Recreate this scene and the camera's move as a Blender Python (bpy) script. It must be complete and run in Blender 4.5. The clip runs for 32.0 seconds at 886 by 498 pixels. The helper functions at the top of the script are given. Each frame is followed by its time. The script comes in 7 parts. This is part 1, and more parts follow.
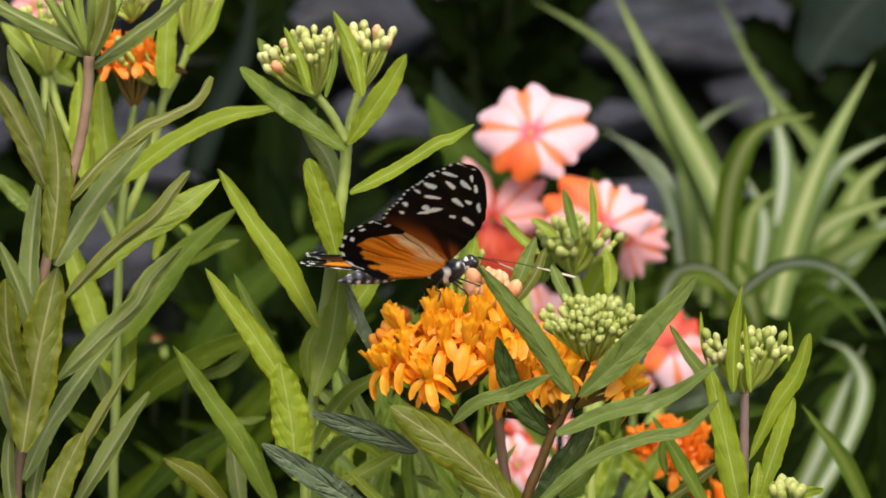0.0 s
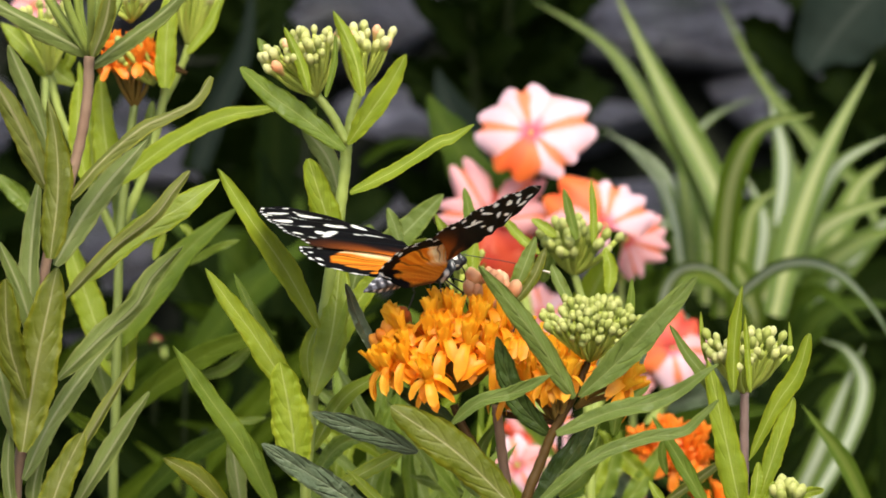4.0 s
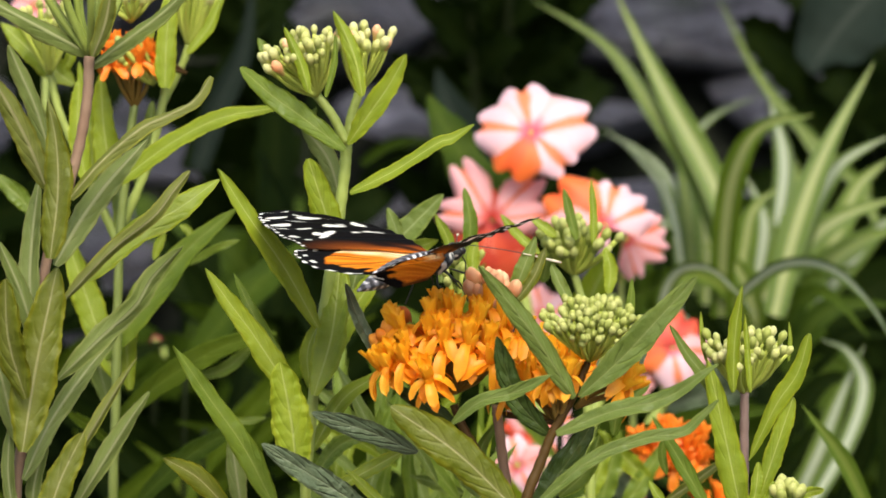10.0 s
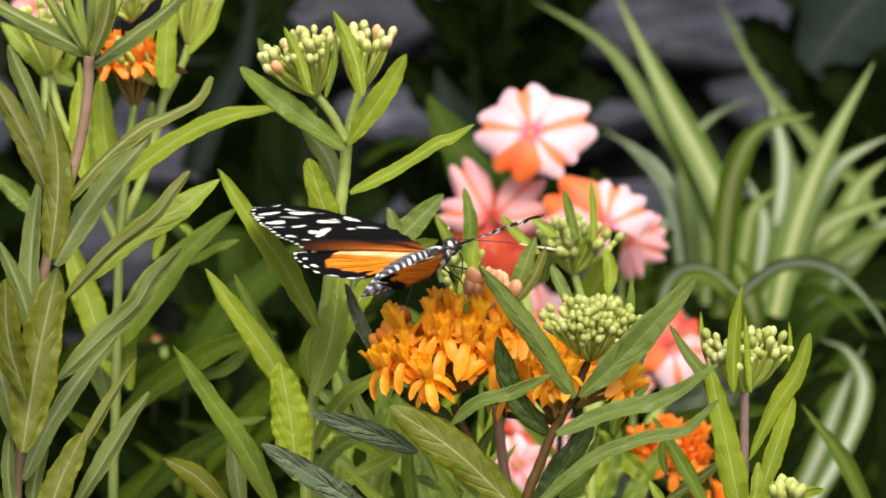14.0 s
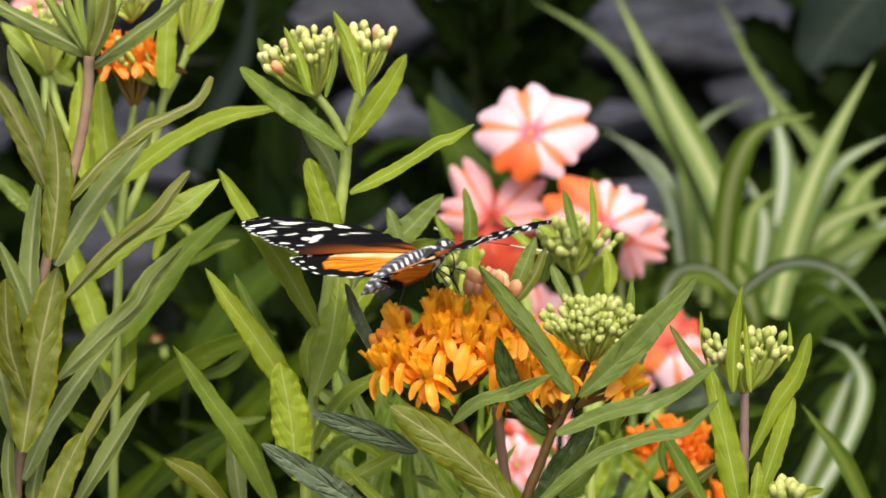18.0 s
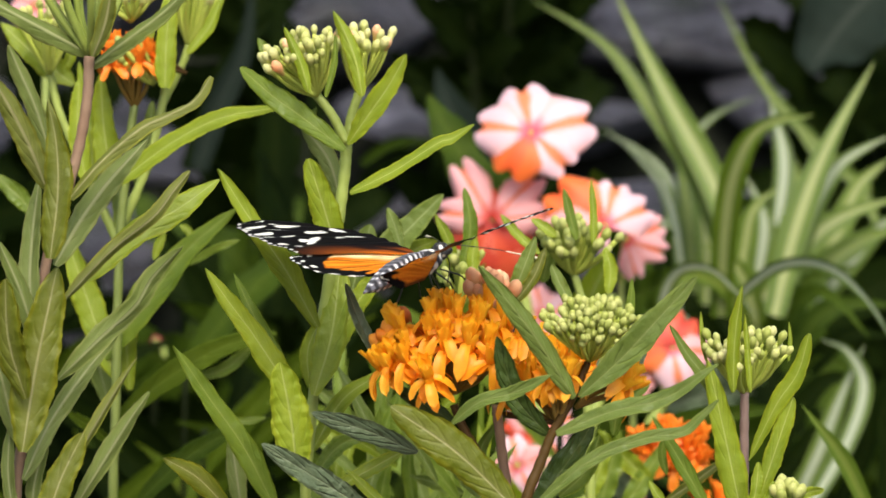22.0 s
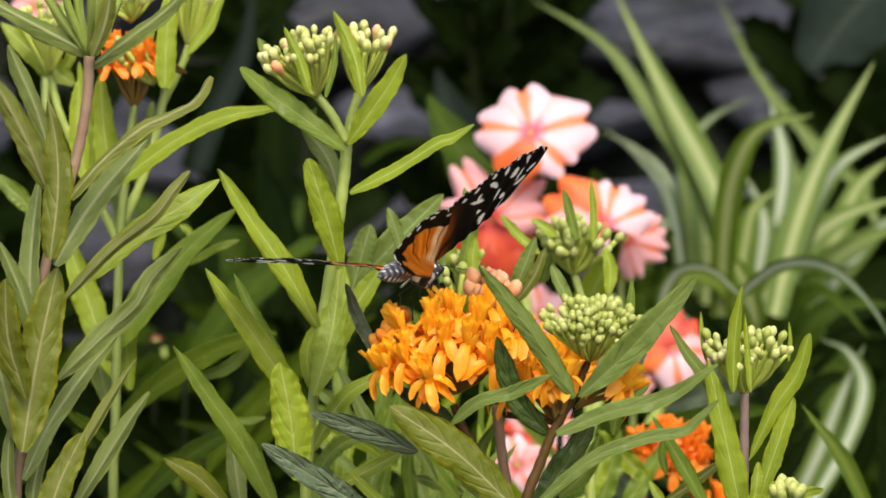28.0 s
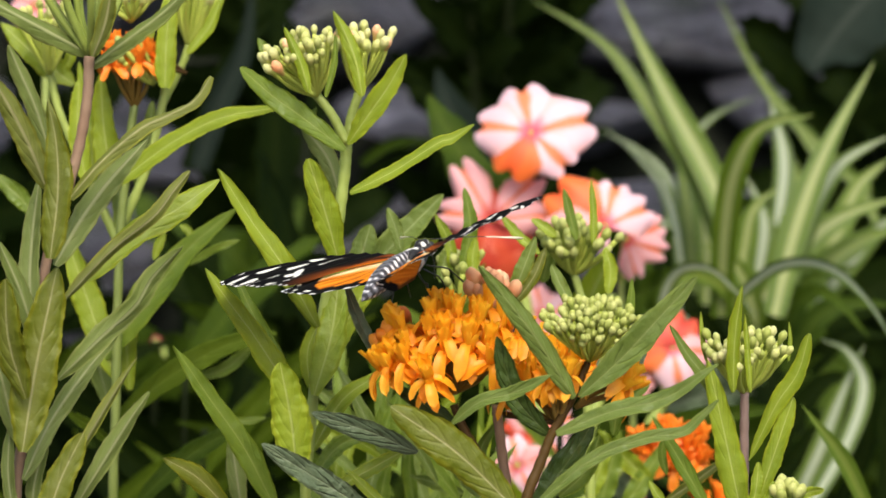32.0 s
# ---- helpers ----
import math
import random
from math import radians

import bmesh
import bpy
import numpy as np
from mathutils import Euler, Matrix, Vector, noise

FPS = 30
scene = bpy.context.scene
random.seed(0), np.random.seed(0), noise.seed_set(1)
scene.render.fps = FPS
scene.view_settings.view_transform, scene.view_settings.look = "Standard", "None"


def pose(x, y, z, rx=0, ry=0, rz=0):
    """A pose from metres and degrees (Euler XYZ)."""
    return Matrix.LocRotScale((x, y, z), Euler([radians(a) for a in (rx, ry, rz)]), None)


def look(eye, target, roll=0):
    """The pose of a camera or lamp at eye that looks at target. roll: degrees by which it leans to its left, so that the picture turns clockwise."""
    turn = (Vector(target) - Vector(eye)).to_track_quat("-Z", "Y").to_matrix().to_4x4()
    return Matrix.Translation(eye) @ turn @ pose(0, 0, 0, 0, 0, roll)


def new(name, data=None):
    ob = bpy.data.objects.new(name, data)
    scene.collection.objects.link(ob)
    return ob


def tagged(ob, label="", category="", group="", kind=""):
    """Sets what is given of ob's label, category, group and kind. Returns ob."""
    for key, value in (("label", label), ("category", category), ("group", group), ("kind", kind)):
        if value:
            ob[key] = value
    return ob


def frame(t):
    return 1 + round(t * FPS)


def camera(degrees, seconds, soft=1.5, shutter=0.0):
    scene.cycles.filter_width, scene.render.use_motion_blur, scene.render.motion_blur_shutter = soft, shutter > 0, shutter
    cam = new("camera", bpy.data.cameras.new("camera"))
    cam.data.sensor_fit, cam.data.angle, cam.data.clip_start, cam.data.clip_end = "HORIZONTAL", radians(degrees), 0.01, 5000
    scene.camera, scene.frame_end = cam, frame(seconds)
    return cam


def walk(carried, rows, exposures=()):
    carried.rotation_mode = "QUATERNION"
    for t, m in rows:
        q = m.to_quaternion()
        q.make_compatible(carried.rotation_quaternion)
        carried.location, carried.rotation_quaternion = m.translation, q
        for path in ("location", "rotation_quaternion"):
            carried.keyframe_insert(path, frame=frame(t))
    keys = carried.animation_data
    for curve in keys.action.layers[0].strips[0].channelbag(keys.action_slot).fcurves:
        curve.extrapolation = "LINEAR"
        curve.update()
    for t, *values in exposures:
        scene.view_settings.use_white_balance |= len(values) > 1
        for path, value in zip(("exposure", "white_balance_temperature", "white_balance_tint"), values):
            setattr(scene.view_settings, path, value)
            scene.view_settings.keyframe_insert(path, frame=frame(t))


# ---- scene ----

# ---- camera ----
TILT = 7.0
EYE = Vector((0.0, 0.0, 0.70))
cam = camera(15.0, 32.0, soft=1.7)
cam.data.dof.use_dof = True
cam.data.dof.focus_distance = 0.815
cam.data.dof.aperture_fstop = 26.0
still = pose(EYE.x, EYE.y, EYE.z, 90 - TILT, 0, 0)
walk(cam, [(0.0, still), (32.0, still)], exposures=((0.0, 0.38), (0.6, 0.46), (1.6, 0.55), (3.0, 0.60), (6.0, 0.56), (20.0, 0.57), (32.0, 0.54)))

# ---- light: soft daylight through a high, bright roof ----
world = bpy.data.worlds.new("daylight")
scene.world = world
world.use_nodes = True
wn = world.node_tree.nodes
sky = wn.new("ShaderNodeTexSky")
sky.sky_type = "NISHITA"
sky.sun_disc = False
sky.sun_elevation = radians(52)
sky.sun_rotation = radians(175)
sky.air_density, sky.dust_density, sky.ozone_density = 1.0, 4.0, 1.0
world.node_tree.links.new(sky.outputs["Color"], wn["Background"].inputs["Color"])
wn["Background"].inputs["Strength"].default_value = 0.16
sun = new("sun", bpy.data.lights.new("sun", "SUN"))
sun.data.energy, sun.data.angle, sun.data.color = 2.6, radians(35), (1.0, 0.95, 0.86)
sun.matrix_world = look((0.35, -1.5, 2.0), (0, 0, 0))


# ---- materials ----
def nodes_of(name):
    m = bpy.data.materials.new(name)
    m.use_nodes = True
    nt = m.node_tree
    return m, nt, nt.nodes["Principled BSDF"], nt.nodes["Material Output"]


def put(nt, kind, **inputs):
    n = nt.nodes.new(kind)
    for k, v in inputs.items():
        if k in n.inputs.keys():
            n.inputs[k].default_value = v
    return n


def maths(nt, op, a, b=0.5, clamp=False):
    n = nt.nodes.new("ShaderNodeMath")
    n.operation, n.use_clamp = op, clamp
    for i, v in enumerate((a, b)):
        if isinstance(v, (int, float)):
            n.inputs[i].default_value = v
        else:
            nt.links.new(v, n.inputs[i])
    return n.outputs[0]


def blend(nt, fac, a, b):
    n = nt.nodes.new("ShaderNodeMix")
    n.data_type = "RGBA"
    for i, v in ((0, fac), (6, a), (7, b)):
        if isinstance(v, (int, float)):
            n.inputs[i].default_value = v
        elif isinstance(v, tuple):
            n.inputs[i].default_value = (*v[:3], 1)
        else:
            nt.links.new(v, n.inputs[i])
    return n.outputs[2]


def grain(nt, scale, detail=3.0, rough=0.55, coords="Object"):
    tc = nt.nodes.new("ShaderNodeTexCoord")
    n = put(nt, "ShaderNodeTexNoise", Scale=scale, Detail=detail, Roughness=rough)
    nt.links.new(tc.outputs[coords], n.inputs["Vector"])
    return n.outputs["Fac"]


def stretch(nt, value, lo, hi):
    n = put(nt, "ShaderNodeMapRange")
    nt.links.new(value, n.inputs["Value"])
    n.inputs["From Min"].default_value, n.inputs["From Max"].default_value = lo, hi
    return n.outputs["Result"]


def relief(nt, bsdf, height, strength, distance=0.001):
    b = put(nt, "ShaderNodeBump", Strength=strength, Distance=distance)
    nt.links.new(height, b.inputs["Height"])
    nt.links.new(b.outputs["Normal"], bsdf.inputs["Normal"])


def see_through(nt, bsdf, out, colour, share):
    """Lets part of the light pass a thin blade."""
    tr = put(nt, "ShaderNodeBsdfTranslucent")
    if isinstance(colour, tuple):
        tr.inputs["Color"].default_value = (*colour[:3], 1)
    else:
        nt.links.new(colour, tr.inputs["Color"])
    mix = put(nt, "ShaderNodeMixShader", Fac=share)
    nt.links.new(bsdf.outputs[0], mix.inputs[1])
    nt.links.new(tr.outputs[0], mix.inputs[2])
    nt.links.new(mix.outputs[0], out.inputs["Surface"])


def leaf_material(name, low, high, rib, rough=0.45, veins=0.3, edge=None, spec=0.4, rib_width=0.03, puffed=0.3, share=0.34):
    """A leaf face: mottled, with a pale midrib, faint side veins and a margin of its own colour."""
    m, nt, p, out = nodes_of(name)
    uv = nt.nodes.new("ShaderNodeUVMap")
    sep = nt.nodes.new("ShaderNodeSeparateXYZ")
    nt.links.new(uv.outputs[0], sep.inputs[0])
    across = maths(nt, "ABSOLUTE", maths(nt, "SUBTRACT", sep.outputs[0], 0.5))
    info = nt.nodes.new("ShaderNodeObjectInfo")
    mott = stretch(nt, grain(nt, 85, 5, 0.6), 0.3, 0.7)
    fine = stretch(nt, grain(nt, 900, 3), 0.25, 0.75)
    tone = maths(nt, "ADD", maths(nt, "MULTIPLY", mott, 0.62), maths(nt, "MULTIPLY", info.outputs["Random"], 0.38), True)
    c = blend(nt, tone, low, high)
    # broad pale flush along the middle of the blade, greener towards the sides
    flush = maths(nt, "MULTIPLY", stretch(nt, maths(nt, "ADD", across, maths(nt, "MULTIPLY", maths(nt, "SUBTRACT", grain(nt, 60, 3), 0.5), 0.3)), 0.34, 0.05), 0.30, True)
    c = blend(nt, flush, c, tuple(0.5 * (a + b) for a, b in zip(high, rib)))
    # side veins run slanting to the margin, broken and faint
    bow = maths(nt, "MULTIPLY", maths(nt, "POWER", across, 1.4), 16.0)
    slant = maths(nt, "SUBTRACT", maths(nt, "MULTIPLY", sep.outputs[1], 38.0), bow)
    wave = maths(nt, "POWER", maths(nt, "ABSOLUTE", maths(nt, "SINE", maths(nt, "ADD", slant, maths(nt, "MULTIPLY", grain(nt, 80, 3), 4.0)))), 14.0)
    wave = maths(nt, "MULTIPLY", wave, stretch(nt, grain(nt, 130, 3), 0.42, 0.66), True)
    c = blend(nt, maths(nt, "MULTIPLY", wave, 0.4 * veins, True), c, rib)
    if edge:
        rim = maths(nt, "ADD", across, maths(nt, "MULTIPLY", maths(nt, "SUBTRACT", grain(nt, 140, 3), 0.5), 0.16))
        c = blend(nt, maths(nt, "MULTIPLY", stretch(nt, rim, 0.36, 0.54), 0.6, True), c, edge)
    line = stretch(nt, across, rib_width * 1.5, rib_width * 0.4)
    c = blend(nt, maths(nt, "MULTIPLY", line, 0.7, True), c, rib)
    spots = stretch(nt, grain(nt, 210, 5, 0.75), 0.66, 0.74)
    c = blend(nt, maths(nt, "MULTIPLY", spots, 0.3, True), c, tuple(0.6 * v for v in low))
    nt.links.new(c, p.inputs["Base Color"])
    nt.links.new(maths(nt, "ADD", maths(nt, "MULTIPLY", fine, 0.25), rough - 0.1), p.inputs["Roughness"])
    p.inputs["Specular IOR Level"].default_value = spec
    bulge = maths(nt, "ADD", maths(nt, "MULTIPLY", wave, -2.2), maths(nt, "MULTIPLY", stretch(nt, grain(nt, 190, 3), 0.3, 0.7), 1.2))
    relief(nt, p, maths(nt, "ADD", maths(nt, "ADD", maths(nt, "MULTIPLY", fine, 0.25), bulge), maths(nt, "MULTIPLY", line, -1.2)), puffed, 0.0009)
    see_through(nt, p, out, c, share)
    return m


def plain_material(name, low, high, scale=120, rough=0.5, bump=0.3, share=0.0, spec=0.5):
    m, nt, p, out = nodes_of(name)
    info = nt.nodes.new("ShaderNodeObjectInfo")
    n = stretch(nt, grain(nt, scale, 4), 0.3, 0.7)
    tone = maths(nt, "ADD", maths(nt, "MULTIPLY", n, 0.6), maths(nt, "MULTIPLY", info.outputs["Random"], 0.4), True)
    c = blend(nt, tone, low, high)
    nt.links.new(c, p.inputs["Base Color"])
    p.inputs["Roughness"].default_value = rough
    p.inputs["Specular IOR Level"].default_value = spec
    relief(nt, p, grain(nt, scale * 4, 3), bump, 0.0006)
    if share:
        see_through(nt, p, out, c, share)
    return m


def painted_material(name, rough=0.5, share=0.0, bump=0.25, spec=0.4, layer="Col", sheen=0.0):
    """Takes its pattern from the mesh's own colour layer, with fine grain over it."""
    m, nt, p, out = nodes_of(name)
    a = nt.nodes.new("ShaderNodeAttribute")
    a.attribute_name = layer
    g = stretch(nt, grain(nt, 1500, 3), 0.2, 0.8)
    dark = nt.nodes.new("ShaderNodeMix")
    dark.data_type, dark.blend_type = "RGBA", "MULTIPLY"
    nt.links.new(maths(nt, "MULTIPLY", g, 0.35), dark.inputs[0])
    nt.links.new(a.outputs["Color"], dark.inputs[6])
    dark.inputs[7].default_value = (0.55, 0.5, 0.5, 1)
    nt.links.new(dark.outputs[2], p.inputs["Base Color"])
    p.inputs["Roughness"].default_value = rough
    p.inputs["Specular IOR Level"].default_value = spec
    p.inputs["Sheen Weight"].default_value = sheen
    relief(nt, p, g, bump, 0.0002)
    if share:
        see_through(nt, p, out, dark.outputs[2], share)
    return m


# each look: its upper face and its underside
LEAF = {
    "lime": (leaf_material("lime_top", (0.160, 0.235, 0.005), (0.290, 0.370, 0.013), (0.44, 0.49, 0.14), 0.45, 0.25, (0.40, 0.42, 0.018)),
             leaf_material("lime_under", (0.190, 0.265, 0.020), (0.300, 0.375, 0.050), (0.45, 0.50, 0.20), 0.55, 0.3, (0.36, 0.40, 0.03), 0.3, 0.06)),
    "olive": (leaf_material("olive_top", (0.086, 0.109, 0.002), (0.144, 0.170, 0.005), (0.40, 0.38, 0.17), 0.45, 0.25, (0.33, 0.31, 0.008)),
              leaf_material("olive_under", (0.109, 0.133, 0.013), (0.169, 0.197, 0.029), (0.38, 0.36, 0.17), 0.55, 0.3, (0.30, 0.28, 0.02), 0.3, 0.06)),
    "gray": (leaf_material("gray_top", (0.106, 0.162, 0.014), (0.178, 0.242, 0.038), (0.36, 0.42, 0.16), 0.45, 0.4, (0.27, 0.32, 0.06)),
             leaf_material("gray_under", (0.128, 0.176, 0.029), (0.199, 0.254, 0.060), (0.40, 0.42, 0.20), 0.55, 0.4, (0.29, 0.29, 0.09), 0.3, 0.06)),
    "blue": (leaf_material("blue_top", (0.070, 0.105, 0.048), (0.135, 0.180, 0.092), (0.23, 0.27, 0.15), 0.40, 0.5, (0.20, 0.24, 0.12), 0.5, 0.035, 0.75, 0.2),
             leaf_material("blue_under", (0.14, 0.18, 0.09), (0.22, 0.26, 0.15), (0.30, 0.34, 0.2), 0.55, 0.6, None, 0.3, 0.06)),
    "green": (leaf_material("green_top", (0.086, 0.146, 0.006), (0.170, 0.245, 0.015), (0.28, 0.34, 0.08), 0.42, 0.3, (0.22, 0.28, 0.02)),
              leaf_material("green_under", (0.14, 0.20, 0.03), (0.22, 0.29, 0.06), (0.32, 0.38, 0.14), 0.55, 0.3, None, 0.3, 0.06)),
    "sage": (leaf_material("sage_top", (0.095, 0.148, 0.017), (0.178, 0.240, 0.043), (0.27, 0.31, 0.10), 0.40, 0.25, (0.22, 0.25, 0.05), 0.45, 0.03, 0.4),
             leaf_material("sage_under", (0.16, 0.205, 0.048), (0.25, 0.30, 0.095), (0.32, 0.35, 0.16), 0.5, 0.5, None, 0.35, 0.07)),
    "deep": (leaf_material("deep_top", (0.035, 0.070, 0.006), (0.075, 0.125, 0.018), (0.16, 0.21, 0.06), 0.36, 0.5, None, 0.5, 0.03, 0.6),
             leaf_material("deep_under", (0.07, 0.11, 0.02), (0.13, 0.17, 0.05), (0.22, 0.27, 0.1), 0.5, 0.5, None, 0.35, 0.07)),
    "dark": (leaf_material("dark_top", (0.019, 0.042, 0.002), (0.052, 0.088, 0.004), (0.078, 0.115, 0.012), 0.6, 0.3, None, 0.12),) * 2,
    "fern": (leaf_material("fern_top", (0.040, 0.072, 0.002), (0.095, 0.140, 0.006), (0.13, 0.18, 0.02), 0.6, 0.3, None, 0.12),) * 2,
    # dusk and shade: leaf greens darkened so that deep shade sits in the colour
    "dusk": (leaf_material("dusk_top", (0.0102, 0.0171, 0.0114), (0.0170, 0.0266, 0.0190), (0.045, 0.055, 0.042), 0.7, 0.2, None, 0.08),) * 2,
    "shade": (leaf_material("painted_shade_top", (0.003, 0.008, 0.001), (0.009, 0.018, 0.001), (0.014, 0.022, 0.003), 0.7, 0.3, None, 0.05),) * 2,
}
STEM = {
    "green": plain_material("stem_green", (0.21, 0.27, 0.04), (0.31, 0.37, 0.08), 90, 0.5, 0.4),
    "mauve": plain_material("stem_mauve", (0.175, 0.098, 0.060), (0.260, 0.175, 0.110), 90, 0.6, 0.4, 0.0, 0.25),
    "brown": plain_material("stem_brown", (0.040, 0.019, 0.0025), (0.070, 0.038, 0.005), 90, 0.6, 0.4, 0.0, 0.2),
    "amber": plain_material("stem_amber", (0.20, 0.115, 0.018), (0.31, 0.20, 0.045), 90, 0.5, 0.3, 0.3, 0.25),
    "pale": plain_material("stem_pale", (0.42, 0.50, 0.07), (0.58, 0.63, 0.14), 90, 0.55, 0.3, 0.25, 0.25),
    "moss": plain_material("stem_moss", (0.11, 0.145, 0.022), (0.18, 0.22, 0.045), 90, 0.5, 0.4),
    # near-black stem: the shade inside the shrubs is put into its colour
    "dark": plain_material("stem_painted_shade", (0.005, 0.009, 0.002), (0.012, 0.017, 0.004), 90, 0.7, 0.4, 0.0, 0.1),
    "purple": plain_material("stem_purple", (0.18, 0.115, 0.095), (0.27, 0.19, 0.155), 90, 0.6, 0.4, 0.0, 0.25),
}
def bud_material(name, foot, low, high, blush):
    """A bud that goes from green at its stalk to its own colour, flushed here and there."""
    m, nt, p, out = nodes_of(name)
    tc = nt.nodes.new("ShaderNodeTexCoord")
    sep = nt.nodes.new("ShaderNodeSeparateXYZ")
    nt.links.new(tc.outputs["Object"], sep.inputs[0])
    info = nt.nodes.new("ShaderNodeObjectInfo")
    c = blend(nt, info.outputs["Random"], low, high)
    c = blend(nt, maths(nt, "MULTIPLY", stretch(nt, grain(nt, 420, 3), 0.5, 0.7), 0.55, True), c, blush)
    c = blend(nt, stretch(nt, sep.outputs[2], 0.0014, -0.0004), c, foot)
    nt.links.new(c, p.inputs["Base Color"])
    p.inputs["Roughness"].default_value = 0.5
    p.inputs["Specular IOR Level"].default_value = 0.35
    relief(nt, p, grain(nt, 900, 3), 0.3, 0.0003)
    see_through(nt, p, out, c, 0.3)
    return m


BUD = {
    "cream": bud_material("bud_cream", (0.40, 0.46, 0.08), (0.56, 0.60, 0.17), (0.72, 0.71, 0.32), (0.74, 0.58, 0.33)),
    "green": bud_material("bud_green", (0.26, 0.33, 0.05), (0.38, 0.43, 0.09), (0.56, 0.58, 0.20), (0.44, 0.50, 0.12)),
    "pink": bud_material("bud_pink", (0.50, 0.36, 0.10), (0.90, 0.46, 0.22), (0.92, 0.62, 0.36), (0.84, 0.36, 0.20)),
    "orange": bud_material("bud_orange", (0.50, 0.30, 0.04), (0.85, 0.26, 0.015), (0.90, 0.40, 0.045), (0.80, 0.22, 0.05)),
    "rust": bud_material("bud_rust", (0.50, 0.16, 0.03), (0.72, 0.17, 0.03), (0.82, 0.27, 0.06), (0.62, 0.13, 0.04)),
}
petal_orange = plain_material("petal_orange", (0.94, 0.32, 0.010), (0.97, 0.50, 0.020), 260, 0.45, 0.25, 0.40)
hood_orange = plain_material("hood_orange", (0.96, 0.42, 0.008), (0.98, 0.62, 0.03), 260, 0.45, 0.25, 0.40)
petal_deep = plain_material("petal_deep", (0.84, 0.19, 0.008), (0.92, 0.30, 0.018), 400, 0.5, 0.25, 0.25)


# ---- small makers ----
def part(name, bm, material, parent, label=""):
    """Links a bmesh as one mesh under a thing or a part."""
    me = bpy.data.meshes.new(name)
    bm.to_mesh(me)
    bm.free()
    for f in me.polygons:
        f.use_smooth = True
    for m in material if isinstance(material, (list, tuple)) else (material,):
        me.materials.append(m)
    ob = new(name, me)
    ob.parent = parent
    return tagged(ob, label)


def share_part(name, me, parent, m):
    ob = new(name, me)
    ob.parent = parent
    ob.matrix_basis = m
    return ob


def thing(name, place, label, category, group=""):
    ob = new(name)
    ob.empty_display_size = 0.02
    ob.matrix_world = Matrix.Translation(place)
    return tagged(ob, label, category, group)


def tube(bm, points, radii, sides=8, mat=0):
    """A round stalk along points, with a radius at each."""
    points = [Vector(p) for p in points]
    rings = []
    up = Vector((0.31, -0.9, 0.3))
    for i, p in enumerate(points):
        t = (points[min(i + 1, len(points) - 1)] - points[max(i - 1, 0)]).normalized()
        a = t.cross(up).normalized()
        b = t.cross(a)
        r = radii[i] if isinstance(radii, (list, tuple)) else radii
        rings.append([bm.verts.new(p + r * (math.cos(k * math.tau / sides) * a + math.sin(k * math.tau / sides) * b)) for k in range(sides)])
    for r0, r1 in zip(rings, rings[1:]):
        for k in range(sides):
            bm.faces.new((r0[k], r0[(k + 1) % sides], r1[(k + 1) % sides], r1[k])).material_index = mat
    bm.faces.new(rings[0][::-1]).material_index = mat
    bm.faces.new(rings[-1]).material_index = mat


def bend(points, n=10):
    """A smooth line through a few points."""
    p = [Vector(q) for q in points]
    way = [(p[min(i + 1, len(p) - 1)] - p[max(i - 1, 0)]).normalized() for i in range(len(p))]
    line = []
    for i in range(len(p) - 1):
        far = (p[i + 1] - p[i]).length
        for k in range(n):
            t = k / n
            line.append(p[i] * (2 * t ** 3 - 3 * t * t + 1) + p[i + 1] * (3 * t * t - 2 * t ** 3)
                        + way[i] * far * (t ** 3 - 2 * t * t + t) + way[i + 1] * far * (t ** 3 - t * t))
    return [*line, p[-1]]


